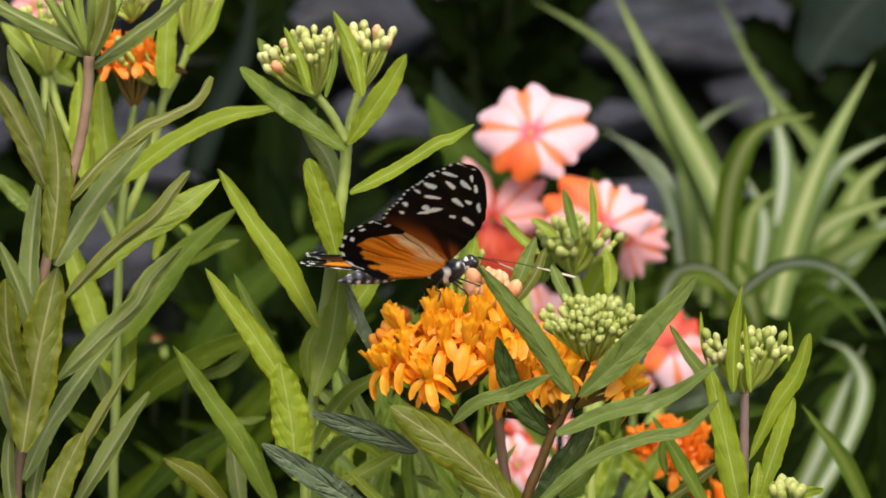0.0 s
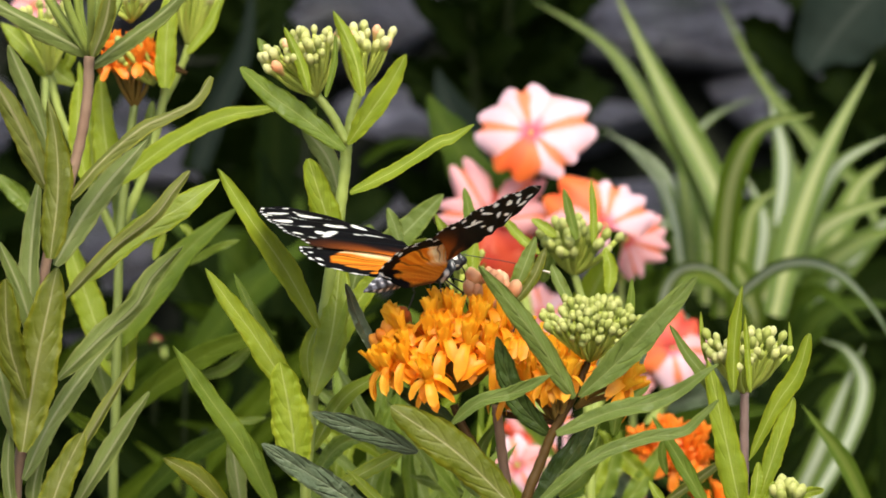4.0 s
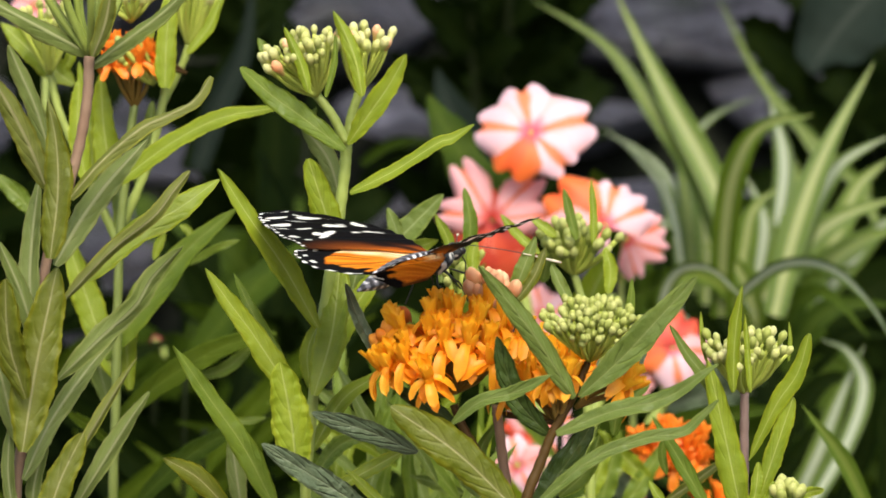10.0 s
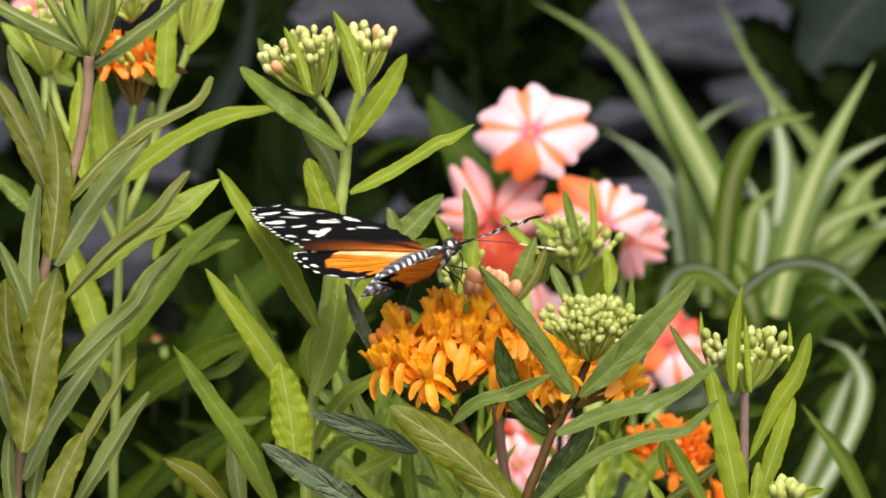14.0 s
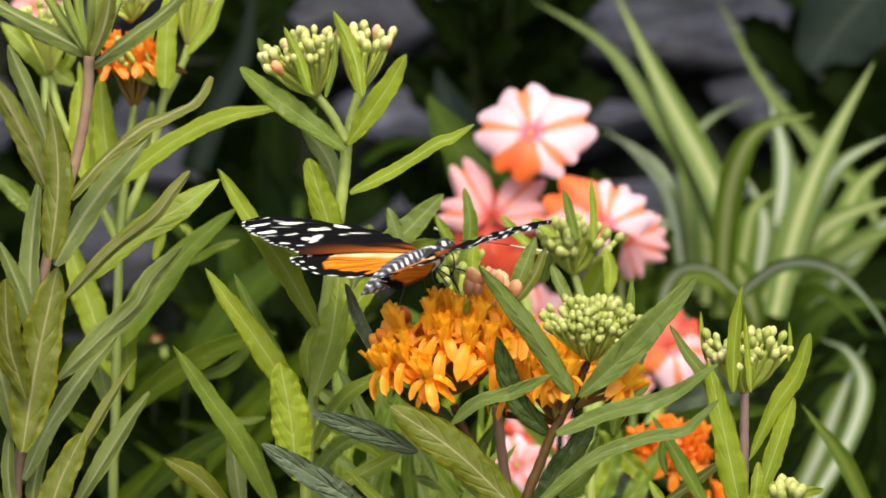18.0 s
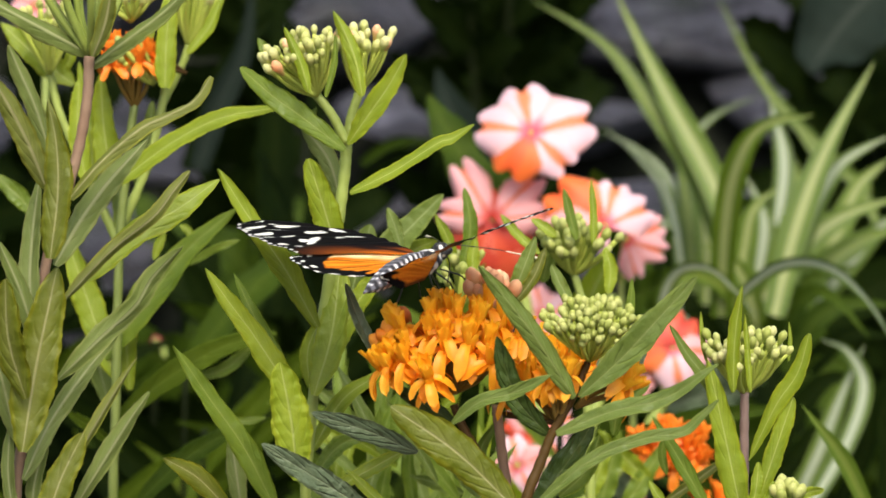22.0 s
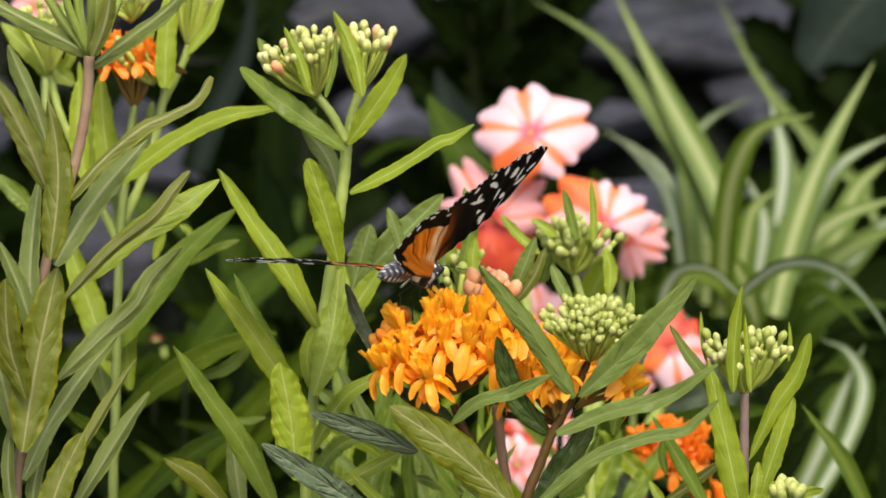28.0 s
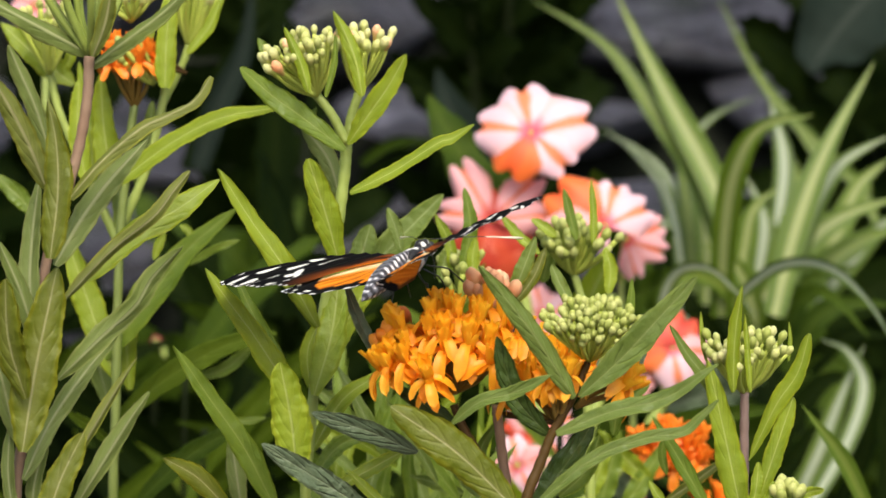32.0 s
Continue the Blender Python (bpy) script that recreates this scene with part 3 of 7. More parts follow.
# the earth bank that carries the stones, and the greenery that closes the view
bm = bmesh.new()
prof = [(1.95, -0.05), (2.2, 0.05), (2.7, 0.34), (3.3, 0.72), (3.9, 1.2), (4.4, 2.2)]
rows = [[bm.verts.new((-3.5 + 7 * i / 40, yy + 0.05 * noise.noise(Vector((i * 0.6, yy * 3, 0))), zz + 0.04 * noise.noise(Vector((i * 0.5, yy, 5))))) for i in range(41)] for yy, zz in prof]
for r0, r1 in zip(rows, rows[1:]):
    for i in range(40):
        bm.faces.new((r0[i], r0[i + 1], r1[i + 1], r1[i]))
bank = part("bank", bm, painted_shade_earth, None)
tagged(bank, "earth bank behind the bed, its shade put into a near-black colour", "earth", kind="structure")


def shrub(place, height, spread, count, looks, width, seed, label, length=(0.07, 0.13), name="shrub", category="shrub"):
    """Stalks with many separate leaves in pairs."""
    rnd = random.Random(seed)
    ob = thing(name, place, label, category, "greenery behind the bed")
    org = Vector(place)
    stalks = max(3, count // 14)
    for s in range(stalks):
        ang = rnd.uniform(0, math.tau)
        top = org + Vector((math.cos(ang) * spread * rnd.uniform(0.1, 1), math.sin(ang) * spread * rnd.uniform(0.1, 0.7), height * rnd.uniform(0.7, 1.0)))
        mid = org.lerp(top, 0.5) + Vector((0, 0, 0.1 * height))
        # darkened stems go with leaves that carry shade in their colour
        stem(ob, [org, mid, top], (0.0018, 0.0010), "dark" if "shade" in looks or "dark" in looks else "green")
        per = max(1, count // stalks)
        for k in range(per):
            t = 0.2 + 0.8 * (k + rnd.random()) / per
            foot = org.lerp(mid, 2 * t) if t < 0.5 else mid.lerp(top, 2 * t - 1)
            a = k * 2.4 + rnd.uniform(-0.4, 0.4)
            ln = rnd.uniform(*length)
            d = Vector((math.cos(a), math.sin(a) * 0.8, rnd.uniform(0.25, 1.1))).normalized()
            tip = foot + d * ln
            ctrl = foot + d * ln * 0.5 + Vector((0, 0, 0.18 * ln))
            frond(ob, foot, ctrl, tip, width * rnd.uniform(0.7, 1.2), rnd.uniform(-40, 40), rnd.choice(looks), rows=9, cols=4)
    return ob


# shade and dark looks darken the thickets by leaf colour, standing in for shade
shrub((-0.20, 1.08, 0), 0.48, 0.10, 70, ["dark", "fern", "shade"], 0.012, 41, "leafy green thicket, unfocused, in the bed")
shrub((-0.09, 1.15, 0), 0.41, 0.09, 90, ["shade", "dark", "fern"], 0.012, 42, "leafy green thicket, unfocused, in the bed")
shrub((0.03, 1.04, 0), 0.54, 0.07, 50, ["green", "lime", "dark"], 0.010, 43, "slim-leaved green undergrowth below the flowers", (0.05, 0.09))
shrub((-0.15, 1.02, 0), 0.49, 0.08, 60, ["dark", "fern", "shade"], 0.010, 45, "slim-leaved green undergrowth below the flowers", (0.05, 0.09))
shrub((-0.26, 1.35, 0), 0.60, 0.12, 70, ["shade", "shade", "dark"], 0.016, 44, "green shrub between bed and rockery, with shade put into its leaf colours")
shrub((-0.07, 1.40, 0), 0.56, 0.10, 60, ["shade"], 0.014, 50, "green shrub between bed and rockery, with shade put into its leaf colours")
shrub((-0.11, 1.27, 0), 0.54, 0.14, 130, ["shade", "fern", "dark"], 0.012, 52, "ferny thicket, unfocused, in the bed, with shade put into its leaf colours")
shrub((-0.20, 1.22, 0), 0.54, 0.12, 120, ["shade"], 0.012, 53, "ferny thicket, unfocused, in the bed, with shade put into its leaf colours")
shrub((0.19, 1.58, 0), 0.49, 0.10, 90, ["shade", "dark"], 0.025, 54, "low shrub behind the spider plants, with shade put into its leaf colours")
shrub((-0.115, 1.85, 0), 0.70, 0.02, 90, ["shade"], 0.030, 46, "broad-leaved shrub before the rockery, its shade put into near-black leaf colours", (0.035, 0.06))
shrub((-0.065, 1.72, 0.0), 0.51, 0.05, 170, ["shade", "shade", "dark"], 0.030, 55, "broad-leaved shrub before the rockery, its shade put into near-black leaf colours", (0.035, 0.06))
shrub((0.03, 1.9, 0.0), 0.72, 0.045, 320, ["shade"], 0.022, 47, "broad-leaved shrub before the rockery, its shade put into near-black leaf colours", (0.035, 0.06))
shrub((-0.26, 1.95, 0.0), 0.62, 0.06, 80, ["shade"], 0.030, 48, "broad-leaved shrub before the rockery, its shade put into near-black leaf colours", (0.035, 0.06))
shrub((0.245, 1.95, 0.0), 0.68, 0.05, 220, ["shade"], 0.030, 49, "broad-leaved shrub before the rockery, its shade put into near-black leaf colours", (0.035, 0.06))
shrub((0.22, 2.0, 0.0), 0.66, 0.02, 90, ["shade"], 0.026, 56, "broad-leaved shrub before the rockery, its shade put into near-black leaf colours", (0.035, 0.06))
shrub((-0.15, 1.62, 0.0), 0.50, 0.06, 150, ["shade", "shade", "dark"], 0.030, 57, "broad-leaved shrub before the rockery, its shade put into near-black leaf colours", (0.035, 0.06))
shrub((0.14, 1.75, 0.0), 0.50, 0.08, 80, ["shade", "shade", "dark"], 0.030, 51, "broad-leaved shrub before the rockery, its shade put into near-black leaf colours", (0.04, 0.07))


# ---- busy-lizzie flowers ----
def petal_paint(name, centre, side, streak, rim, width):
    """A petal with a coloured streak along its middle and a flushed margin."""
    m, nt, p, out = nodes_of(name)
    uv = nt.nodes.new("ShaderNodeUVMap")
    sep = nt.nodes.new("ShaderNodeSeparateXYZ")
    nt.links.new(uv.outputs[0], sep.inputs[0])
    across = maths(nt, "ABSOLUTE", maths(nt, "SUBTRACT", sep.outputs[0], 0.5))
    wob = maths(nt, "ADD", across, maths(nt, "MULTIPLY", maths(nt, "SUBTRACT", grain(nt, 90, 3), 0.5), 0.14))
    c = blend(nt, stretch(nt, wob, 0.34, 0.52), side, rim)
    c = blend(nt, stretch(nt, wob, width, width * 0.45), c, streak)
    c = blend(nt, stretch(nt, sep.outputs[1], 0.26, 0.05), c, centre)
    nt.links.new(c, p.inputs["Base Color"])
    p.inputs["Roughness"].default_value = 0.5
    p.inputs["Sheen Weight"].default_value = 0.15
    relief(nt, p, grain(nt, 260, 3), 0.2, 0.0005)
    see_through(nt, p, out, c, 0.3)
    return m


PETAL = {
    "wine": petal_paint("petal_wine", (0.16, 0.008, 0.004), (0.20, 0.014, 0.006), (0.18, 0.010, 0.005), (0.24, 0.03, 0.015), 0.2),
    "white": petal_paint("petal_white", (0.68, 0.08, 0.14), (0.80, 0.52, 0.56), (0.82, 0.22, 0.08), (0.80, 0.42, 0.38), 0.13),
    "salmon": petal_paint("petal_salmon", (0.55, 0.04, 0.02), (0.78, 0.39, 0.39), (0.76, 0.17, 0.06), (0.74, 0.29, 0.23), 0.09),
    "orange": petal_paint("petal_fire", (0.665, 0.067, 0.057), (0.817, 0.150, 0.018), (0.798, 0.110, 0.014), (0.798, 0.240, 0.100), 0.2),
    "red": petal_paint("petal_red", (0.522, 0.028, 0.019), (0.646, 0.076, 0.024), (0.570, 0.048, 0.019), (0.722, 0.171, 0.095), 0.2),
}


def bloom(plant, centre, facing, radius, petals, foot=None):
    """A flat flower of notched petals on a thin stalk. petals: angle, length, width and look of each."""
    centre = Vector(centre) - plant.location
    m = frame_on(facing, centre)
    bm = bmesh.new()
    low = (centre + Vector((0, 0.02, -0.05))) if foot is None else Vector(foot) - plant.location
    tube(bm, bend([low, centre.lerp(low, 0.5) + Vector((0, 0.012, 0)), centre - Vector(facing).normalized() * 0.003], 5), 0.0011, 7)
    ball(bm, centre, facing, 0.004, 0.0030)
    flower = part("flower", bm, STEM["green"], plant, "notched five-petalled flower in white, salmon and orange")
    for k, (angle, far, wide, kind) in enumerate(petals):
        a = radians(angle)
        out, side = Vector((math.cos(a), math.sin(a), 0)), Vector((-math.sin(a), math.cos(a), 0))
        bm = bmesh.new()
        uv = bm.loops.layers.uv.new("UVMap")
        grid = []
        r = radius * far
        ph = random.uniform(0, 6)
        for i in range(15):
            t = i / 14
            row = []
            for j in range(13):
                c = 2 * j / 12 - 1
                w = 0.575 * wide * r * (0.10 + 0.90 * math.sin(math.pi * 0.60 * t) ** 0.9)
                notch = 0.18 * r * max(0, 1 - 2.5 * abs(c)) ** 1.5 * t ** 4 + 0.42 * r * max(0, abs(c) - 0.35) ** 2 / 0.42 * t ** 2
                p = out * (0.04 * r + 0.97 * r * t - notch) + side * c * w
                p.z = 0.08 * r * math.sin(2.4 * t) - 0.20 * r * t * t - 0.06 * r * abs(c) ** 1.5 * t + 0.03 * r * math.sin(5 * c + ph) * t * t + 0.0007 * k
                row.append(bm.verts.new(m @ p))
            grid.append(row)
        for i in range(14):
            for j in range(12):
                f = bm.faces.new((grid[i][j], grid[i][j + 1], grid[i + 1][j + 1], grid[i + 1][j]))
                for lp, (u, w) in zip(f.loops, ((j, i), (j + 1, i), (j + 1, i + 1), (j, i + 1))):
                    lp[uv].uv = (u / 12, w / 14)
        part("petal", bm, PETAL[kind], flower)
    return flower


# ---- plants ----
olive_weed = thing("milkweed", (-0.1009, 0.7839, 0), "tall olive-leaved milkweed with a mauve stem, standing in the bed", "milkweed", "milkweeds in the bed")
stem(olive_weed, [(-0.1052, 0.7897, -0.0100), (-0.1012, 0.7837, 0.5426), (-0.1000, 0.7852, 0.5552), (-0.0972, 0.7885, 0.5817), (-0.0938, 0.7907, 0.6003), (-0.0895, 0.7925, 0.6150), (-0.0862, 0.7940, 0.6269), (-0.0842, 0.7955, 0.6389), (-0.0838, 0.7966, 0.6482)], (0.0013, 0.0013), "mauve")
leaf(olive_weed, [(-0.0971, 0.7655, 0.5588), (-0.0937, 0.7680, 0.5795), (-0.0891, 0.7707, 0.6010)], 0.0103, "olive", roll=4, fold=14, droop=30, shape=(0.5, 0.6), twist=6)
leaf(olive_weed, [(-0.0900, 0.7660, 0.6037), (-0.0882, 0.7678, 0.6189), (-0.0887, 0.7693, 0.6305), (-0.0907, 0.7704, 0.6399)], 0.0074, "olive", roll=-14, fold=26, droop=40, shape=(0.42, 0.8), twist=20)
leaf(olive_weed, [(-0.0925, 0.7809, 0.6182), (-0.0963, 0.7786, 0.6290), (-0.1013, 0.7762, 0.6397), (-0.1059, 0.7743, 0.6470)], 0.0059, "olive", under=True, roll=14, fold=-18, droop=-10, shape=(0.5, 0.7))
leaf(olive_weed, [(-0.0930, 0.7966, 0.6233), (-0.0964, 0.7936, 0.6363), (-0.0998, 0.7915, 0.6452), (-0.1021, 0.7899, 0.6513)], 0.0049, "gray", under=True, roll=25, fold=-22, shape=(0.5, 0.55))
leaf(olive_weed, [(-0.0960, 0.7814, 0.5815), (-0.0973, 0.7850, 0.5957), (-0.0967, 0.7883, 0.6087), (-0.0953, 0.7912, 0.6202)], 0.0058, "gray", under=True, roll=18, fold=-25, shape=(0.4, 0.7), wavy=0.03)
leaf(olive_weed, [(-0.0950, 0.7775, 0.5827), (-0.0986, 0.7760, 0.5956), (-0.1032, 0.7744, 0.6070)], 0.0046, "gray", under=True, roll=12, fold=-18, shape=(0.5, 0.7))
leaf(olive_weed, [(-0.0959, 0.7640, 0.5716), (-0.0993, 0.7617, 0.5858), (-0.0996, 0.7595, 0.5999)], 0.0076, "olive", roll=-18, fold=20, droop=30, shape=(0.5, 0.6))
leaf(olive_weed, [(-0.0881, 0.7905, 0.6149), (-0.0808, 0.7928, 0.6233), (-0.0715, 0.7952, 0.6311), (-0.0649, 0.7964, 0.6342), (-0.0589, 0.7976, 0.6376), (-0.0551, 0.7990, 0.6432)], 0.0040, "olive", under=True, roll=-32, fold=-24, shape=(0.3, 0.3), twist=-24, wavy=0.1)
leaf(olive_weed, [(-0.0922, 0.7936, 0.5986), (-0.0868, 0.7979, 0.6083), (-0.0804, 0.8021, 0.6173), (-0.0710, 0.8072, 0.6276)], 0.0068, "gray", under=True, roll=-10, fold=-20, shape=(0.5, 0.75), twist=10)
leaf(olive_weed, [(-0.0864, 0.8050, 0.5931), (-0.0746, 0.8105, 0.6041), (-0.0641, 0.8143, 0.6101), (-0.0547, 0.8179, 0.6167)], 0.0069, "lime", roll=-20, fold=15, droop=25, shape=(0.6, 0.6), wavy=0.08)
leaf(olive_weed, [(-0.0901, 0.7926, 0.5906), (-0.0794, 0.7965, 0.6017), (-0.0688, 0.7999, 0.6101), (-0.0648, 0.8016, 0.6153), (-0.0607, 0.8033, 0.6202)], 0.0039, "olive", under=True, roll=20, fold=-16, shape=(0.45, 0.42), wavy=0.08)
leaf(olive_weed, [(-0.0898, 0.7754, 0.5741), (-0.0794, 0.7750, 0.5844), (-0.0714, 0.7747, 0.5918), (-0.0674, 0.7746, 0.5984), (-0.0603, 0.7743, 0.6056)], 0.0055, "gray", under=True, roll=15, fold=-20, droop=-20, shape=(0.5, 0.55), wavy=0.09, twist=40)
leaf(olive_weed, [(-0.0984, 0.7775, 0.5499), (-0.0927, 0.7826, 0.5624), (-0.0848, 0.7875, 0.5738), (-0.0768, 0.7916, 0.5829)], 0.0049, "gray", under=True, roll=-14, fold=-20, shape=(0.45, 0.7))
leaf(olive_weed, [(-0.0895, 0.7734, 0.5493), (-0.0825, 0.7765, 0.5615), (-0.0767, 0.7791, 0.5711), (-0.0718, 0.7810, 0.5786)], 0.0031, "olive", under=True, roll=25, fold=-20, shape=(0.5, 0.75))
leaf(olive_weed, [(-0.0913, 0.7564, 0.5421), (-0.0874, 0.7578, 0.5537), (-0.0822, 0.7591, 0.5643)], 0.0072, "olive", roll=-16, fold=24, droop=35, shape=(0.5, 0.55))
leaf(olive_weed, [(-0.0856, 0.7638, 0.5452), (-0.0785, 0.7624, 0.5567), (-0.0721, 0.7612, 0.5668), (-0.0672, 0.7603, 0.5737)], 0.0044, "gray", under=True, roll=10, fold=-18, shape=(0.5, 0.6))
leaf(olive_weed, [(-0.1003, 0.7786, 0.5591), (-0.1026, 0.7777, 0.5713), (-0.1057, 0.7767, 0.5842)], 0.0051, "gray", under=True, roll=12, fold=-18, shape=(0.5, 0.6))
leaf(olive_weed, [(-0.1007, 0.7792, 0.5387), (-0.1025, 0.7806, 0.5506), (-0.1020, 0.7821, 0.5625)], 0.0034, "gray", under=True, roll=12, fold=-18, shape=(0.5, 0.6))
leaf(olive_weed, [(-0.0979, 0.7862, 0.5386), (-0.0970, 0.7873, 0.5480), (-0.0940, 0.7885, 0.5573)], 0.0038, "gray", under=True, roll=12, fold=-18, shape=(0.5, 0.6))
leaf(olive_weed, [(-0.0838, 0.7997, 0.6482), (-0.0922, 0.7973, 0.6532), (-0.1018, 0.7945, 0.6587), (-0.1120, 0.7916, 0.6647)], 0.0052, "gray", under=True, roll=30, fold=-24, shape=(0.35, 0.6))
leaf(olive_weed, [(-0.0833, 0.7993, 0.6456), (-0.0748, 0.7968, 0.6519), (-0.0658, 0.7941, 0.6587), (-0.0582, 0.7917, 0.6657)], 0.0047, "gray", under=True, roll=-30, fold=-26, shape=(0.35, 0.6))
leaf(olive_weed, [(-0.0822, 0.7896, 0.6486), (-0.0791, 0.7884, 0.6566), (-0.0770, 0.7869, 0.6673)], 0.0044, "olive", under=True, roll=8, fold=-22, shape=(0.4, 0.6))
leaf(olive_weed, [(-0.0858, 0.8056, 0.6476), (-0.0930, 0.8103, 0.6582), (-0.0974, 0.8141, 0.6675)], 0.0030, "gray", under=True, roll=8, fold=-22, shape=(0.4, 0.6))
umbel(olive_weed, (-0.0837, 0.7986, 0.6480), (0.0, -0.1, 1), 0.0268, 10, "bud", [BUDS["green"], BUDS["cream"]], 0.55, thick=0.001, seed=3, stalk='green')

lime_weed = thing("milkweed", (-0.0896, 0.9147, 0), "bright green milkweed with an orange flower head and pale bud heads", "milkweed", "milkweeds in the bed")
stem(lime_weed, [(-0.0952, 0.9204, -0.0100), (-0.0912, 0.9144, 0.5163), (-0.0904, 0.9181, 0.5465), (-0.0900, 0.9208, 0.5682), (-0.0892, 0.9235, 0.5899), (-0.0875, 0.9258, 0.6085), (-0.0853, 0.9279, 0.6263)], (0.0014, 0.0012), "moss")
stem(lime_weed, [(-0.0892, 0.9288, 0.5924), (-0.0820, 0.9309, 0.6096), (-0.0779, 0.9330, 0.6267), (-0.0760, 0.9344, 0.6376)], (0.0014, 0.0011), "green")
stem(lime_weed, [(-0.0906, 0.9380, 0.5850), (-0.1006, 0.9407, 0.6070), (-0.1077, 0.9426, 0.6228), (-0.1104, 0.9440, 0.6341)], (0.0014, 0.0011), "green")
stem(lime_weed, [(-0.0780, 0.9380, 0.6263), (-0.0725, 0.9394, 0.6373), (-0.0710, 0.9399, 0.6420)], (0.0011, 0.0011), "green")
umbel(lime_weed, (-0.0854, 0.9278, 0.6253), (0.02, -0.2, 1), 0.0162, 20, "floret", FLORETS_DEEP, 0.42, stalk='amber', thick=0.0006, seed=4, size=0.9, rise=0.3)
umbel(lime_weed, (-0.0795, 0.9237, 0.6324), (-0.7, -0.3, 0.8), 0.0140, 7, "bud", [BUDS["green"]], 0.35, stalk='pale', thick=0.0009, seed=14)
umbel(lime_weed, (-0.0709, 0.9290, 0.6349), (-0.9, -0.2, 0.5), 0.0094, 2, "floret", FLORETS_DEEP, 0.2, stalk='brown', thick=0.0006, seed=24, size=0.8)
umbel(lime_weed, (-0.1100, 0.9390, 0.6342), (-0.05, -0.1, 1), 0.0177, 18, "bud", [BUDS["cream"], BUDS["green"]], 0.5, thick=0.0009, seed=5)
umbel(lime_weed, (-0.0710, 0.9399, 0.6417), (0.2, -0.1, 1), 0.0174, 16, "bud", [BUDS["cream"], BUDS["green"]], 0.5, thick=0.0009, seed=6)
umbel(lime_weed, (-0.0862, 0.9307, 0.6491), (0.0, -0.1, 1), 0.0094, 16, "bud", [BUDS["cream"], BUDS["green"]], 0.9, thick=0.0007, seed=26)
leaf(lime_weed, [(-0.0760, 0.9185, 0.6316), (-0.0757, 0.9199, 0.6432), (-0.0745, 0.9218, 0.6586)], 0.0060, "lime", fold=14, roll=5, shape=(0.3, 0.5))
leaf(lime_weed, [(-0.0702, 0.9246, 0.6405), (-0.0643, 0.9255, 0.6476), (-0.0603, 0.9267, 0.6571)], 0.0039, "lime", fold=20, roll=-25, shape=(0.5, 0.6))
leaf(lime_weed, [(-0.0811, 0.9236, 0.6321), (-0.0811, 0.9247, 0.6414), (-0.0783, 0.9261, 0.6522)], 0.0029, "lime", fold=20, roll=-25, shape=(0.4, 0.6))
leaf(lime_weed, [(-0.0972, 0.9152, 0.6049), (-0.0998, 0.9169, 0.6187), (-0.0995, 0.9188, 0.6339)], 0.0055, "lime", fold=16, roll=10, shape=(0.45, 0.5))
leaf(lime_weed, [(-0.0909, 0.9302, 0.6034), (-0.0939, 0.9319, 0.6174), (-0.0951, 0.9339, 0.6342)], 0.0079, "lime", fold=16, roll=-10, shape=(0.4, 0.7))
leaf(lime_weed, [(-0.0982, 0.9401, 0.6023), (-0.0990, 0.9422, 0.6196), (-0.1022, 0.9444, 0.6370)], 0.0053, "lime", fold=16, roll=-10, shape=(0.4, 0.7))
leaf(lime_weed, [(-0.0860, 0.9451, 0.6018), (-0.0833, 0.9466, 0.6145), (-0.0820, 0.9480, 0.6256)], 0.0059, "gray", fold=16, roll=-10, shape=(0.4, 0.7))
leaf(lime_weed, [(-0.0864, 0.8955, 0.6082), (-0.0727, 0.8916, 0.6185), (-0.0589, 0.8878, 0.6258), (-0.0422, 0.8829, 0.6292)], 0.0055, "lime", fold=20, roll=-26, droop=24, shape=(0.28, 0.55), wavy=0.05)
leaf(lime_weed, [(-0.1133, 0.9341, 0.5942), (-0.1187, 0.9348, 0.6003), (-0.1256, 0.9356, 0.6063)], 0.0053, "green", fold=14, roll=10, shape=(0.5, 0.6))
leaf(lime_weed, [(-0.1043, 0.9486, 0.6303), (-0.1155, 0.9496, 0.6389), (-0.1248, 0.9507, 0.6477)], 0.0075, "lime", fold=14, roll=20, shape=(0.5, 0.7))
leaf(lime_weed, [(-0.1072, 0.9490, 0.6335), (-0.1047, 0.9497, 0.6398), (-0.1040, 0.9503, 0.6446)], 0.0032, "lime", fold=14, roll=20, shape=(0.5, 0.7))
leaf(lime_weed, [(-0.0905, 0.9377, 0.5826), (-0.0901, 0.9391, 0.5944), (-0.0920, 0.9406, 0.6063)], 0.0053, "gray", fold=14, roll=10, shape=(0.5, 0.6))
leaf(lime_weed, [(-0.0948, 0.9242, 0.5550), (-0.0803, 0.9224, 0.5743), (-0.0700, 0.9212, 0.5871), (-0.0565, 0.9195, 0.5985)], 0.0081, "green", fold=14, roll=-14, shape=(0.55, 0.75), wavy=0.06)
leaf(lime_weed, [(-0.0909, 0.9236, 0.5504), (-0.0972, 0.9258, 0.5675), (-0.1046, 0.9284, 0.5893)], 0.0084, "lime", fold=14, roll=12, shape=(0.5, 0.6))
leaf(lime_weed, [(-0.0874, 0.9282, 0.5464), (-0.0882, 0.9299, 0.5605), (-0.0856, 0.9319, 0.5762)], 0.0061, "lime", fold=14, roll=-12, shape=(0.5, 0.6))
leaf(lime_weed, [(-0.0935, 0.9326, 0.5409), (-0.0966, 0.9339, 0.5519), (-0.0990, 0.9357, 0.5661)], 0.0067, "gray", fold=14, roll=12, shape=(0.5, 0.6))
